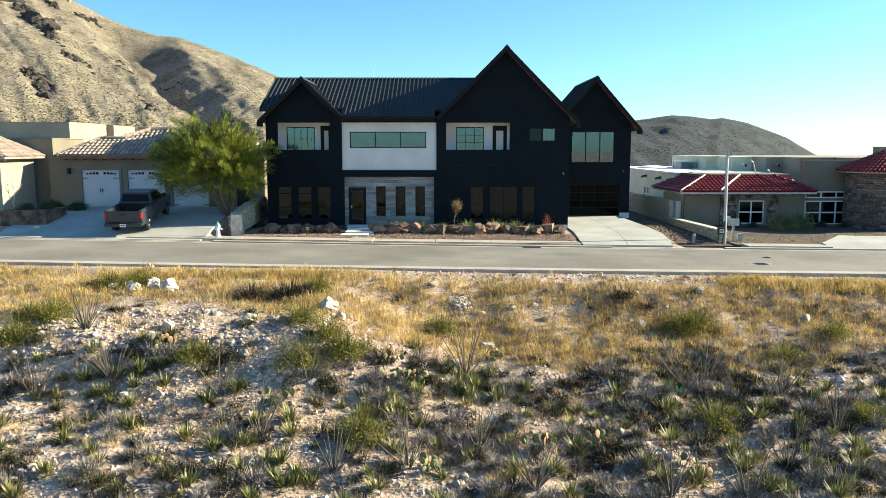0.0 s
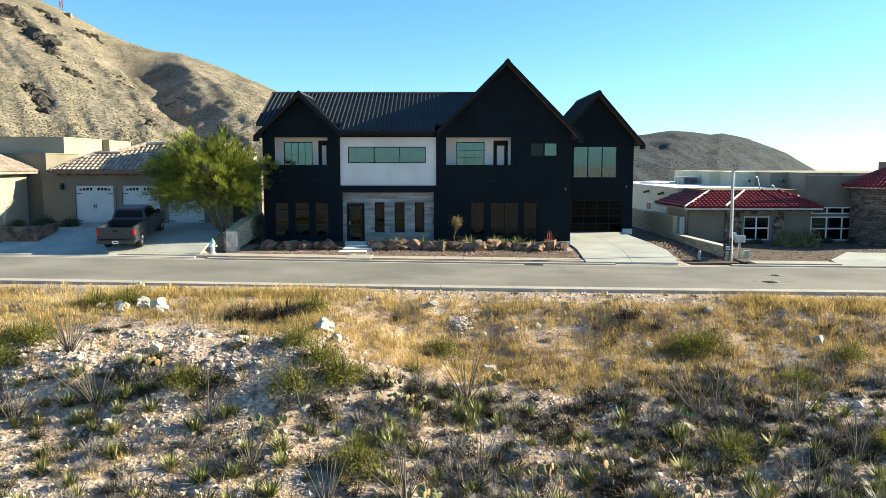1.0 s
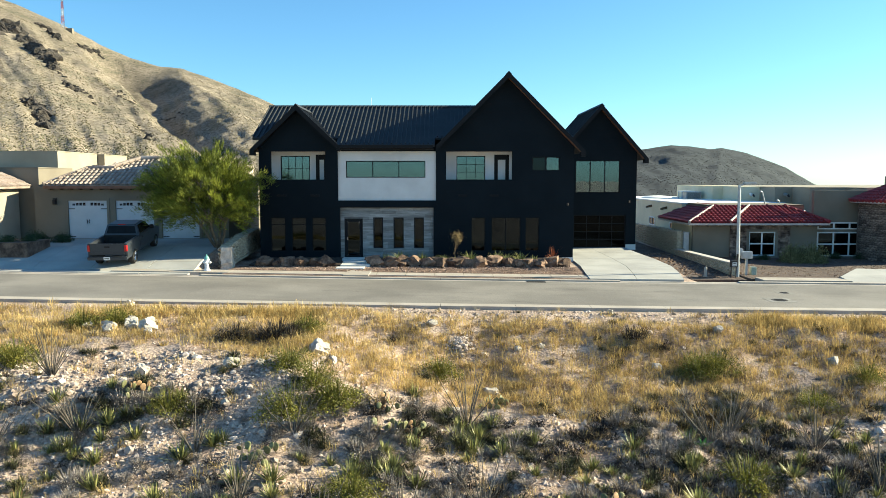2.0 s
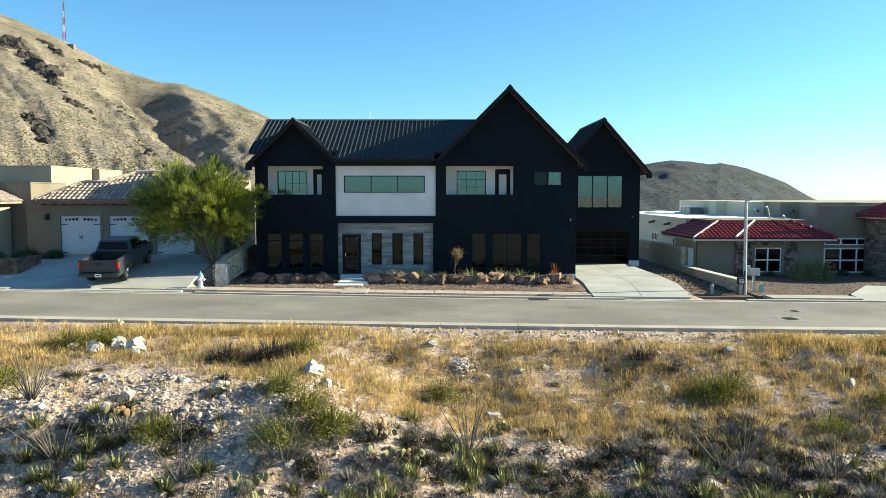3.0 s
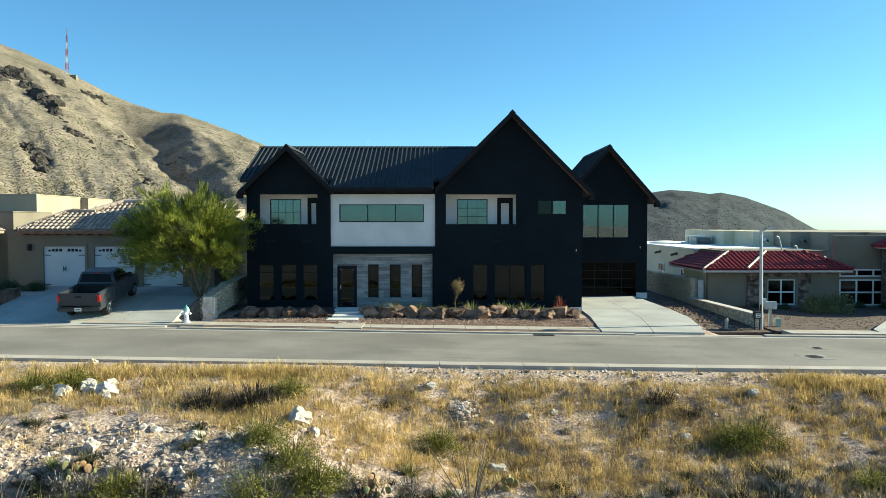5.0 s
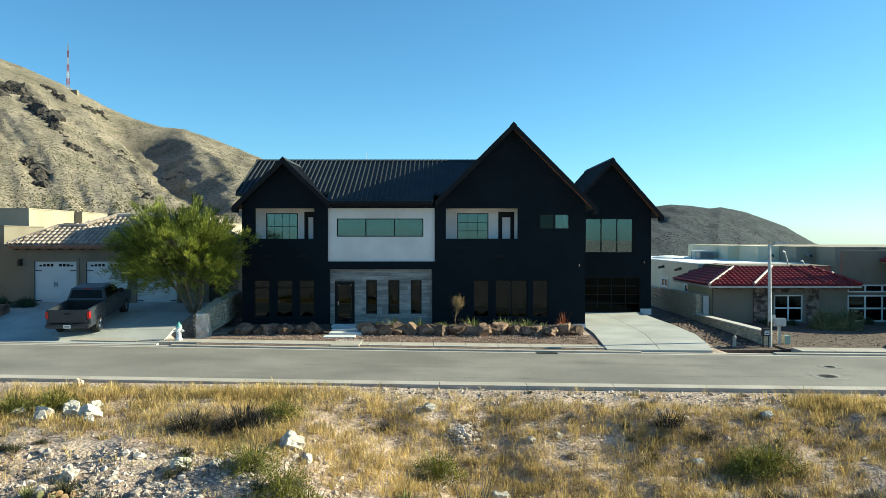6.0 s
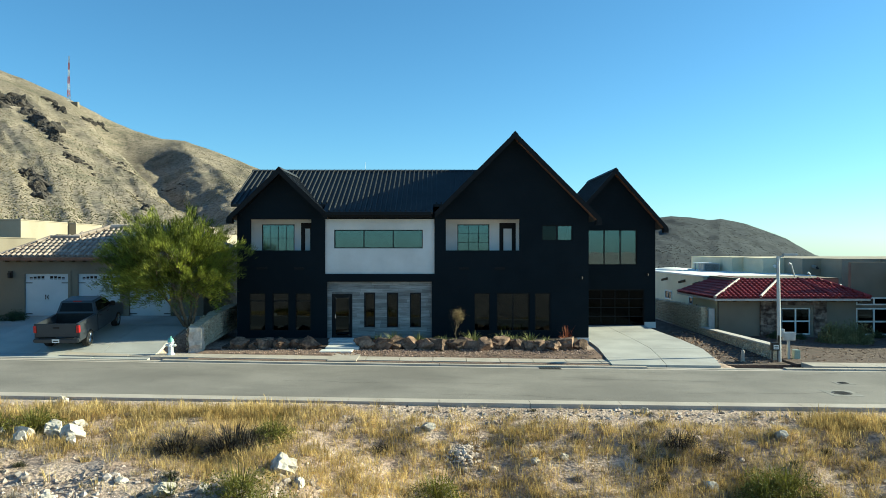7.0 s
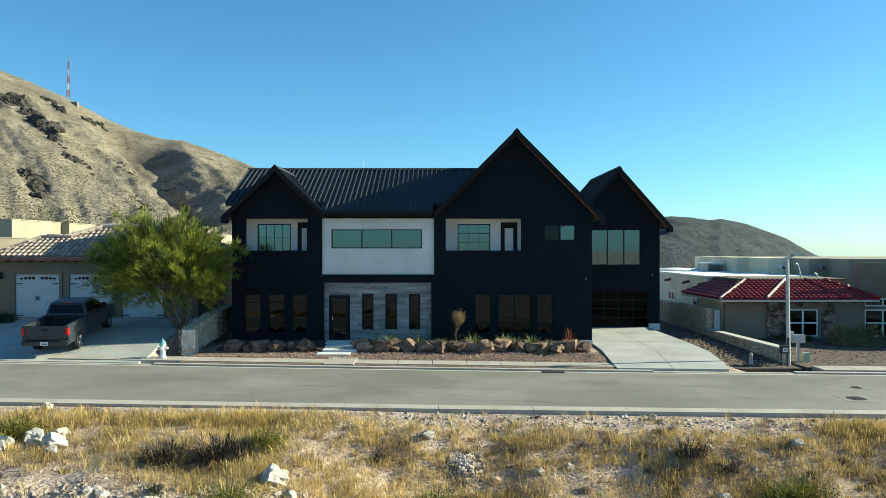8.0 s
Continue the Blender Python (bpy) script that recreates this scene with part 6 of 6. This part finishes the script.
link_mesh("stones", tri_mesh("stones", *scattered(rocks, xx, yy, land_z(xx, yy) + 0.22 * np.exp(-((xx - 0.7) ** 2 + (yy - 28.8) ** 2) * 6), r.uniform(0, 6, 160), r.uniform(0.04, 0.1, 160), r.integers(0, 7, 160))), M_rubble, rw)


# shrubs as single things that share their meshes
def plant_mesh(name, arrays, material):
    me = tri_mesh(name, *arrays)
    me.materials.append(material)
    return me


def cloud(n, seed, rx, rz, size):
    """Small leaves in a dome."""
    r = np.random.default_rng(seed)
    d = r.normal(0, 1, (n, 3))
    d[:, 2] = np.abs(d[:, 2])
    d /= np.linalg.norm(d, axis=1)[:, None]
    rad = r.uniform(0.35, 1.0, n) ** 0.6
    lobes = 0.8 + 0.3 * np.sin(3 * np.arctan2(d[:, 1], d[:, 0]) + seed) * np.sin(2.5 * d[:, 2] + seed)
    p = d * (rad * lobes)[:, None] * np.array([rx, rx, rz])
    a, b = r.normal(0, 1, (n, 3)), r.normal(0, 1, (n, 3))
    a /= np.linalg.norm(a, axis=1)[:, None]
    b /= np.linalg.norm(b, axis=1)[:, None]
    v = np.stack([p - a * size, p + a * size, p + b * size * 1.6], 1).reshape(-1, 3)
    return v, np.arange(3 * n).reshape(-1, 3)


GREY_A = [gather(slivers(170, 300 + k, 0.42, 0.014, (0.1, 1.45), 0.05, 0.1), cloud(560, 320 + k, 0.36, 0.34, 0.017)) for k in range(4)]
GREY = [plant_mesh("shrub", q, M_greyshrub) for q in GREY_A]
OLIVE_A = [gather(slivers(150, 340 + k, 0.4, 0.015, (0.1, 1.4), 0.05, 0.1), cloud(440, 360 + k, 0.42, 0.38, 0.019)) for k in range(4)]
OLIVE = [plant_mesh("shrub", q, M_olive) for q in OLIVE_A]
YUC = [plant_mesh("yucca", slivers(96, 400 + k, 0.46, 0.034, (0.1, 1.5), -0.02, 0.06), M_yucca) for k in range(4)]
CREO = [plant_mesh("creosote", gather(slivers(120, 440 + k, 0.85, 0.014, (0.1, 1.1), 0.05, 0.15), cloud(2600, 460 + k, 0.85, 0.62, 0.022)), M_creo) for k in range(3)]
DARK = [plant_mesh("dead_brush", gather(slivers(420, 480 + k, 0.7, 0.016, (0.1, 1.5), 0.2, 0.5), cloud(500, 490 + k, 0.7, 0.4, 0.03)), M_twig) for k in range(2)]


def set_plant(name, meshes, x, y, s, label, category, group, tall=1.0, z=None):
    ob = new(name, rng.choice(meshes))
    ob.matrix_basis = Matrix.Translation((x, y, (float(land_z(x, y)) if z is None else z) - 0.03)) @ pose(0, 0, 0, 0, 0, rng.uniform(0, 360)) @ Matrix.Diagonal((s, s, s * tall, 1))
    return tagged(ob, label, category, group)


x, y, r = field(2150, 31, 14.0, 26.8, lambda x, y: (0.08 + 1.05 * patch(x, y, 0.8, 0.5) ** 1.5) * ease(25.4, 23.8, y + 0.6 * ease(0, -4, x) - 1.4 * ease(4, 8, x)) * (0.42 + 0.95 * ease(-5, 7, x)))
order = np.argsort(y)
x, y = x[order], y[order]
near = np.zeros(len(x), bool)
near[np.linspace(0, len(x) - 1, min(len(x), 290)).astype(int)] = True
for q, k in enumerate(np.where(near)[0]):
    if q % 4 < 3:
        set_plant("shrub", GREY, x[k], y[k], rng.uniform(0.65, 1.3), "low grey leafless desert shrub", "shrub", "grey desert shrubs")
    else:
        set_plant("shrub", OLIVE, x[k], y[k], rng.uniform(0.65, 1.3), "low dark olive desert shrub", "shrub", "olive desert shrubs")
xr, yr = x[~near], y[~near]
for name, arrs, material, sel, label in (("grey_scrub", GREY_A, M_greyshrub, r.uniform(0, 1, len(xr)) < 0.62, "low grey scrub between the larger shrubs"), ("olive_scrub", OLIVE_A, M_olive, None, "low dark olive scrub between the larger shrubs")):
    last = sel if sel is not None else ~last
    xs_, ys_ = xr[last], yr[last]
    n = len(xs_)
    stuff(name, scattered(arrs, xs_, ys_, land_z(xs_, ys_) - 0.03, r.uniform(0, 6.28, n), r.uniform(0.45, 1.0, n), r.integers(0, 4, n)), material, label, "scrub")
x, y, r = field(170, 32, 25.2, 31, lambda x, y: 0.3 + 0.5 * ease(2, 7, x))
for k in range(len(x)):
    set_plant("shrub", GREY if k % 2 else OLIVE, x[k], y[k], rng.uniform(0.5, 0.9), "small dry shrub in the golden grass", "shrub", "shrubs in the grass", 0.8)
x, y, r = field(200, 33, 14.5, 24.6, lambda x, y: (0.4 + 0.6 * patch(x, y, 1.0, 2.5)) * ease(24.6, 23.0, y))
YP = [(-2.2, 20.5), (-1.4, 21.35), (-10.95, 21.2), (-8.8, 21.4), (-9.2, 23.1), (-5.7, 21.4), (-1.2, 18.7), (3.6, 18.85), (5.1, 20.1), (6.1, 19.4), (5.25, 22.2), (0.2, 24), (-8.7, 20.7), (-3.7, 17.1), (-3.1, 17.3), (-6.7, 19.3), (7.5, 18.8), (8, 17.2), (10.9, 18.8),
      (9.2, 18), (-6.8, 22.4), (-0.8, 24.8), (0.7, 22.5), (2.6, 22.6), (5.1, 18), (-3.2, 18.8), (-12, 22.4), (-8.7, 18.3), (3, 16.8), (9.5, 17)]
for q, w_ in ((-2.0, 20.8), (-1.0, 20.2), (-9.8, 21.5), (-8.3, 21.9), (4.2, 20.4), (6.4, 21.2), (8.8, 20.8), (0.9, 23.6), (1.4, 22.8), (10.6, 18.2)):
    for _ in range(4):
        YP.append((q + rng.gauss(0, 0.45), w_ + rng.gauss(0, 0.3)))
for px, py in YP + list(zip(x, y)):
    set_plant("yucca", YUC, px, py, rng.uniform(0.6, 1.15), "spiky green yucca rosette", "yucca", "yuccas on the slope")
for px, py in ((11.9, 20.6), (7.6, 20.3), (-2.9, 22.9), (-3.6, 23.4), (-12.7, 24.6), (-13.6, 24.9), (-11.5, 28.9), (-4.6, 28.1), (-4.5, 24.3), (8.7, 27.4), (9.35, 27.5), (-4.2, 22.3), (-7.4, 22.4), (0, 26.7), (14.1, 26.8), (11.5, 24.9), (-2.1, 19.2), (-13.1, 23.2), (-12.6, 28.6)):
    set_plant("creosote_bush", CREO, px, py, rng.uniform(0.9, 1.35), "rounded yellow-green creosote bush", "bush", "creosote bushes")
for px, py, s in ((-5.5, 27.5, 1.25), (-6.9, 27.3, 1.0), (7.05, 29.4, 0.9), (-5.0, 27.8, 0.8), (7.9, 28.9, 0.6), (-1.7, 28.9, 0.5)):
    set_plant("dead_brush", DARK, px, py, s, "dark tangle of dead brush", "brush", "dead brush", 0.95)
for px, py in ((6.9, 31.9), (10.4, 32.0), (11.8, 32.1), (13.2, 32.1), (3.1, 32.1)):
    set_plant("weed", OLIVE, px, py, 0.55, "small green weed at the kerb", "weed", "weeds at the kerb", 0.6)

# near-black twigs that stand in for deep shade between the shrubs
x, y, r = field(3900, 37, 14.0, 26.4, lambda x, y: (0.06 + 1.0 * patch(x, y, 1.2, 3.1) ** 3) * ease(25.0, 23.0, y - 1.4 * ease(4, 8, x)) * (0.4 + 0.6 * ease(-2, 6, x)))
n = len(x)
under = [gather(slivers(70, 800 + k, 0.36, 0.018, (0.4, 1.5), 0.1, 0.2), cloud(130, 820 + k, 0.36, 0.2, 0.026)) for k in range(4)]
stuff("undergrowth", scattered(under, x, y, land_z(x, y) - 0.02, r.uniform(0, 6.28, n), r.uniform(0.5, 1.3, n), r.integers(0, 4, n), r.uniform(0.5, 1.1, n)), M_twig, "near-black twigs standing in for shade between the shrubs", "undergrowth")

# ocotillo
for k in range(18):
    px, py = [(-9.6, 21.8), (-6.3, 21.15), (0.8, 23.8), (7.5, 22.6), (-11.1, 23.5), (1, 19.1), (-3.9, 21.8), (8.2, 23.2), (10.2, 22.2), (8.5, 17.9), (-2.6, 17.7), (2.2, 17), (7.1, 16.8), (-4.7, 19.2), (-0.8, 17.9), (-11.6, 21.2), (10.8, 20.1), (5.3, 16.8)][k]
    th = thing("ocotillo", (px, py, float(land_z(px, py)) - 0.05), "wand-like bare grey ocotillo", "ocotillo", "ocotillos on the slope")
    for q in range(rng.randint(12, 19)):
        bm = bmesh.new()
        az, tilt, ln = rng.uniform(0, 6.28), rng.uniform(0.15, 0.75), rng.uniform(0.8, 1.7) * (1.35 if k in (2, 3) else 1.0)
        p = Vector((px + 0.05 * math.cos(az), py + 0.05 * math.sin(az), float(land_z(px, py)) - 0.05))
        for seg in range(3):
            t2 = tilt + 0.12 * seg * rng.uniform(-0.6, 1.0)
            q2 = p + Vector((math.sin(t2) * math.cos(az), math.sin(t2) * math.sin(az), math.cos(t2))) * ln / 3
            rod(bm, p, q2, 0.018 - 0.004 * seg, 0.014 - 0.004 * seg, 5)
            p = q2
        part("cane", bm, M_cane, th)

# one broad-leaved green plant among the scrub
M_fresh = mat("fresh_green_leaf", (0.12, 0.28, 0.03), (0.18, 0.38, 0.05), 4, 0.5, 0, 10, island=0.2)
FRESH = [plant_mesh("green_plant", slivers(9, 700, 0.4, 0.12, (0.4, 1.4), 0.1, 0.03), M_fresh)]
set_plant("green_plant", FRESH, 7.15, 22.25, 0.9, "single bright green broad-leaved plant", "plant", "")

# prickly pear
pad_me = []
for mt_ in (M_pad, M_rust):
    bm = bmesh.new()
    bmesh.ops.create_icosphere(bm, subdivisions=2, radius=1.0)
    for v in bm.verts:
        v.co = Vector((v.co.x * (0.8 + 0.2 * v.co.z), v.co.y * 0.16, v.co.z + 0.9))
    me = bpy.data.meshes.new("pad")
    for f in bm.faces:
        f.smooth = True
    bm.to_mesh(me)
    bm.free()
    me.materials.append(mt_)
    pad_me.append(me)
for k, (px, py) in enumerate(((-1.4, 22.2), (-1.6, 23.2), (1.7, 24.85), (2.5, 18.9), (-0.3, 17.7), (4.1, 19.1), (-4.7, 20.7), (6.2, 17.8), (-0.7, 22.3), (-8.4, 22.9))):
    z = float(land_z(px, py))
    th = thing("prickly_pear", (px, py, z), "rust-tinged prickly pear cactus clump" if k % 2 else "prickly pear cactus clump with upright pads", "cactus", "prickly pears")
    for q in range(16):
        ob = link_mesh("pad", pad_me[1 if rng.random() < (0.5 if k % 2 else 0.2) else 0], None, th)
        s = rng.uniform(0.08, 0.13)
        lvl = q % 3
        ob.matrix_basis = Matrix.Translation((px + rng.gauss(0, 0.22), py + rng.gauss(0, 0.18), z - 0.03 + lvl * 0.13)) @ pose(0, 0, 0, rng.uniform(-30, 30), rng.uniform(-35, 35), rng.uniform(0, 360)) @ Matrix.Diagonal((s, s, s, 1))


# ---- garden of the dark house ----
def bed_z(y):
    return 0.3 + 0.1 * (y - 45) / 3


xb = -9.9
while xb < 7.4:
    if not (-6.3 < xb < -3.7):
        s = rng.uniform(0.36, 0.6)
        bm = bmesh.new()
        lumpy(bm, (s * 1.25, s * 0.8, s * 0.72), xb * 3.1, 0.65, 3)
        ob = part("boulder", bm, M_boulder)
        ob.matrix_basis = Matrix.Translation((xb, 45.0 + rng.uniform(-0.25, 0.2), 0.3 + s * 0.2)) @ pose(0, 0, 0, rng.uniform(-15, 15), rng.uniform(-15, 15), rng.uniform(0, 360))
        tagged(ob, "rough brown boulder edging the planting bed", "boulder", "boulders before the house")
        xb += s * 1.4
    else:
        xb += 0.4
r = np.random.default_rng(77)
n = 2600
px, py = r.uniform(-10.8, 7.4, n), r.uniform(42.6, 44.9, n)
stuff("gravel_stones", scattered(rocks, px, py, 0.16 + road_z(px) * np.where(py < 43, 1.0, 0.2) + 0.05 * (py > 43), r.uniform(0, 6, n), r.uniform(0.015, 0.05, n), r.integers(0, 7, n)), mat("gravel_stones", (0.20, 0.13, 0.10), (0.38, 0.28, 0.22), 3, 0.95, 0.3, 20, island=0.4), "loose reddish-brown gravel stones", "gravel")
M_tuft = mat("green_garden_grass", (0.13, 0.15, 0.04), (0.30, 0.29, 0.10), 3, 0.8, 0, 8, island=0.4)
M_orange = mat("copper_foliage", (0.30, 0.09, 0.03), (0.45, 0.16, 0.06), 3, 0.8, 0, 8, island=0.35)
TUFT = [plant_mesh("garden_grass", slivers(90, 500 + k, 0.55, 0.02, (0.05, 0.9), 0.15, 0.08), M_tuft) for k in range(3)]
SMALL = [plant_mesh("garden_shrub", gather(slivers(60, 520 + k, 0.4, 0.015, (0.1, 1.1), 0.1, 0.08), cloud(420, 530 + k, 0.3, 0.45, 0.022)), M_olive) for k in range(2)]
COP = [plant_mesh("copper_plant", gather(slivers(34, 540, 0.95, 0.018, (0.05, 0.45), 0.15, 0.12), slivers(40, 541, 0.5, 0.03, (0.1, 0.9), 0.2, 0.14)), M_orange)]
for gxp, gyp, s in ((-3.1, 45.9, 1.0), (-2.3, 45.8, 1.25), (-1.1, 45.8, 1.1), (0.2, 45.7, 0.9), (1.7, 45.7, 1.2), (4.6, 45.8, 1.1), (5.4, 45.7, 0.8), (3.3, 45.8, 1.2), (3.8, 45.7, 1.0), (0.75, 45.6, 0.7)):
    set_plant("garden_grass", TUFT, gxp, gyp, s * 1.3, "tufted green-gold ornamental grass", "ornamental grass", "grasses in the bed", 1.0, bed_z(gyp))
for gxp, gyp, s in ((-4.0, 46.2, 0.8), (-2.2, 46.3, 0.7), (-9.2, 46.4, 0.7), (-8.2, 46.5, 0.7), (-7.2, 46.4, 0.7), (2.6, 46.3, 0.7), (5.9, 46.2, 0.6), (7.2, 46.3, 0.6), (0.6, 46.6, 0.6), (-3.6, 46.6, 0.7)):
    set_plant("garden_shrub", SMALL, gxp, gyp, s, "small olive garden shrub", "shrub", "shrubs in the bed", 1.1, bed_z(gyp))
set_plant("copper_plant", COP, 6.5, 46.2, 1.15, "upright copper-orange plant behind the boulders", "plant", "", 1.0, bed_z(46.2))
set_plant("copper_plant", COP, -3.6, 46.1, 0.6, "small copper-orange plant in the bed", "plant", "", 1.0, bed_z(46.2))


def limb(bm, p, d, ln, r0, depth, tips, rg, kids=3, spread=0.6, up=0.1):
    """A limb that bends and forks."""
    d = d.normalized()
    for seg in range(3):
        q = p + d * ln / 3
        rod(bm, p, q, r0 * (1 - 0.15 * seg), r0 * (1 - 0.15 * (seg + 1)), 6)
        p = q
        d = (d + Vector((rg.uniform(-0.2, 0.2), rg.uniform(-0.2, 0.2), rg.uniform(-0.08, 0.15)))).normalized()
    tips.append((p, d))
    if depth:
        for _ in range(kids):
            e = (d + Vector((rg.uniform(-spread, spread), rg.uniform(-spread, spread), rg.uniform(-spread, spread) * 0.6 + up))).normalized()
            limb(bm, p, e, ln * rg.uniform(0.65, 0.85), r0 * 0.55, depth - 1, tips, rg, kids, spread, up)


# young bare tree before the tall gable
yt = thing("young_tree", (0.85, 46.4, 0.35), "slender young tree with sparse brown leaves", "tree")
rg = random.Random(8)
tips = []
bm = bmesh.new()
limb(bm, Vector((0.85, 46.4, 0.3)), Vector((0, 0, 1)), 0.56, 0.03, 3, tips, rg, 4, 0.34, 0.7)
part("trunk", bm, M_bark, yt)
pts = np.array([tuple(p) for p, d in tips for _ in range(11)])
r = np.random.default_rng(3)
pts = pts + r.normal(0, 0.12, pts.shape)
part_me = tri_mesh("crown", *slivers(len(pts), 7, 0.07, 0.03, (0, 3), 0.2, 0.0, pts))
link_mesh("crown", part_me, mat("brown_leaf", (0.16, 0.12, 0.05), (0.30, 0.22, 0.1), 3, 0.8, 0, 8, island=0.4), yt)

# the feathery tree by the western driveway
tree = thing("palo_verde_tree", (-12.85, 46.3, 1.05), "feathery yellow-green tree with drooping sprays", "tree")
rg = random.Random(21)
tips = []
bm = bmesh.new()
for az, tl in ((2.6, 0.45), (0.4, 0.4), (4.4, 0.35), (3.5, 0.7), (1.5, 0.25)):
    limb(bm, Vector((-12.85, 46.3, 0.95)), Vector((math.cos(az) * tl, math.sin(az) * tl, 1)), 1.7, 0.1, 3, tips, rg, 3, 0.75, 0.1)
part("trunk", bm, M_bark, tree)
r = np.random.default_rng(9)
N = 1550
d = r.normal(0, 1, (N, 3))
d /= np.linalg.norm(d, axis=1)[:, None]
rad = r.uniform(0.25, 1.0, N) ** 0.5
ang = np.arctan2(d[:, 1], d[:, 0])
lob = 0.84 + 0.27 * np.sin(4 * ang + 1.0) * np.sin(5 * d[:, 2] + 0.6) + 0.14 * np.sin(9 * ang) * np.sin(7 * d[:, 2])
skirt = (1 + 0.25 * np.clip(-d[:, 2], 0, 1))[:, None] * np.array([1, 1, 0]) + np.array([0, 0, 1])
cen = d * skirt * (rad * lob)[:, None] * np.array([3.4, 2.8, 2.35]) + np.array([-13.55, 45.95, 4.45])
cen = cen[(cen[:, 2] > 2.3 + 0.3 * np.abs(np.sin(cen[:, 0] * 2.1)))]
out = cen - np.array([-13.2, 46.2, 3.2])
out /= np.linalg.norm(out, axis=1)[:, None]
per = 44
base = np.repeat(cen, per, 0)
dirn = np.repeat(out * 0.8 + np.array([0, 0, 0.35]), per, 0) + r.normal(0, 0.28, (len(cen) * per, 3))
dirn /= np.linalg.norm(dirn, axis=1)[:, None]
along = r.uniform(0, 0.75, len(base))[:, None]
start = base + np.repeat(out * 0.8 + np.array([0, 0, 0.2]), per, 0) * along + r.normal(0, 0.07, base.shape) - np.array([0, 0, 0.6]) * along ** 2
ln = r.uniform(0.14, 0.3, len(base))[:, None]
sd = np.cross(dirn, r.normal(0, 1, dirn.shape))
sd /= np.linalg.norm(sd, axis=1)[:, None]
v = np.stack([start - sd * 0.014, start + sd * 0.014, start + dirn * ln], 1).reshape(-1, 3)
link_mesh("crown", tri_mesh("crown", v, np.arange(len(v)).reshape(-1, 3)), M_leaf, tree, "fine yellow-green foliage")

# planting round the neighbours
M_dkbush = mat("dark_green_bush", (0.025, 0.045, 0.018), (0.06, 0.085, 0.03), 2.5, 0.8, 0, 8, island=0.4)
M_tanbush = leafy(mat("sage_bush", (0.10, 0.105, 0.04), (0.30, 0.28, 0.13), 2.5, 0.85, 0, 8, island=0.5), 0.2)
BUSH = [plant_mesh("bush", gather(slivers(120, 600 + k, 0.8, 0.02, (0.1, 1.3), 0.1, 0.2), cloud(3000, 610 + k, 0.9, 0.75, 0.03)), M_dkbush) for k in range(2)]
SAGE = [plant_mesh("bush", gather(slivers(200, 620 + k, 0.9, 0.018, (0.1, 1.3), 0.1, 0.2), cloud(3000, 630 + k, 0.9, 0.8, 0.028)), M_tanbush) for k in range(2)]
for bxp, byp, bz, s in ((-24.2, 44.8, 1.6, 0.7), (-23.2, 45.2, 1.6, 0.6), (-23.0, 48.6, 1.3, 0.9), (-24.4, 48.2, 1.3, 1.1), (-26.3, 44.4, 1.2, 0.9), (-12.3, 50.0, 1.2, 0.9)):
    set_plant("bush", BUSH, bxp, byp, s, "dark green clipped bush by the tan house", "bush", "bushes of the west garden", 1.0, bz)
for bxp, byp, s in ((22.9, 51.6, 1.3), (24.1, 51.4, 1.4), (23.5, 52.2, 1.2)):
    set_plant("bush", SAGE, bxp, byp, s, "pale sage-coloured bush before the tan house", "bush", "bushes of the east garden", 1.3, -0.36)
for bxp, byp, s in ((27.2, 54.6, 0.6), (29.0, 54.4, 0.7), (20.6, 53.6, 0.8), (21.8, 53.4, 0.6), (25.2, 53.2, 0.7)):
    set_plant("bush", BUSH, bxp, byp, s, "dark bush under the big window", "bush", "bushes of the east garden", 1.2, -0.36)
tagged(strip("gravel_east", 16.5, 40, 42.3, 55, 0.0, 0.3, M_gravel_dark, 1.5, None, lambda x, y: float(road_z(x)) + (0.05 if y < 43 else -0.08)), "brown gravel yard before the tan house", "gravel", kind="structure")
r = np.random.default_rng(78)
n = 1500
px, py = r.uniform(16.8, 29, n), r.uniform(43.4, 54.0, n)
stuff("yard_stones", scattered(rocks, px, py, road_z(px) + 0.05 - 0.13 * np.clip((py - 42.3) / 12.7, 0, 1), r.uniform(0, 6, n), r.uniform(0.02, 0.06, n), r.integers(0, 7, n)), M_boulder, "loose brown stones over the yard", "stones")
n = 500
px, py = r.uniform(13.5, 16.0, n), r.uniform(43, 56, n)
stuff("side_stones", scattered(rocks, px, py, np.full(n, 0.0) - 0.22 + 0.005 * (py - 43), r.uniform(0, 6, n), r.uniform(0.04, 0.12, n), r.integers(0, 7, n)), M_boulder, "dark loose stones beside the driveway", "stones")
tagged(strip("gravel_side", 13.35, 16.3, 42.4, 66, 0.0, 0.3, M_gravel_dark, 0.6, None, lambda x, y: -0.22 if y < 43 else -0.12), "dark gravel strip beside the driveway", "gravel", kind="structure")
bare = thing("bare_tree", (-25.3, 45.6, 1.0), "small bare pale-barked tree", "tree")
tips = []
bm = bmesh.new()
limb(bm, Vector((-25.3, 45.6, 0.9)), Vector((0.1, 0, 1)), 1.0, 0.06, 3, tips, random.Random(4), 3, 0.6, 0.35)
part("trunk", bm, M_mortar, bare)
ant = thing("roof_antenna", (-5.0, 62.0, 7.0), "thin white antenna behind the roof", "antenna")
bm = bmesh.new()
rod(bm, (-5.05, 58.8, 7.2), (-5.05, 58.8, 11.0), 0.02, 0.012, 5)
part("rod", bm, M_vinyl, ant)
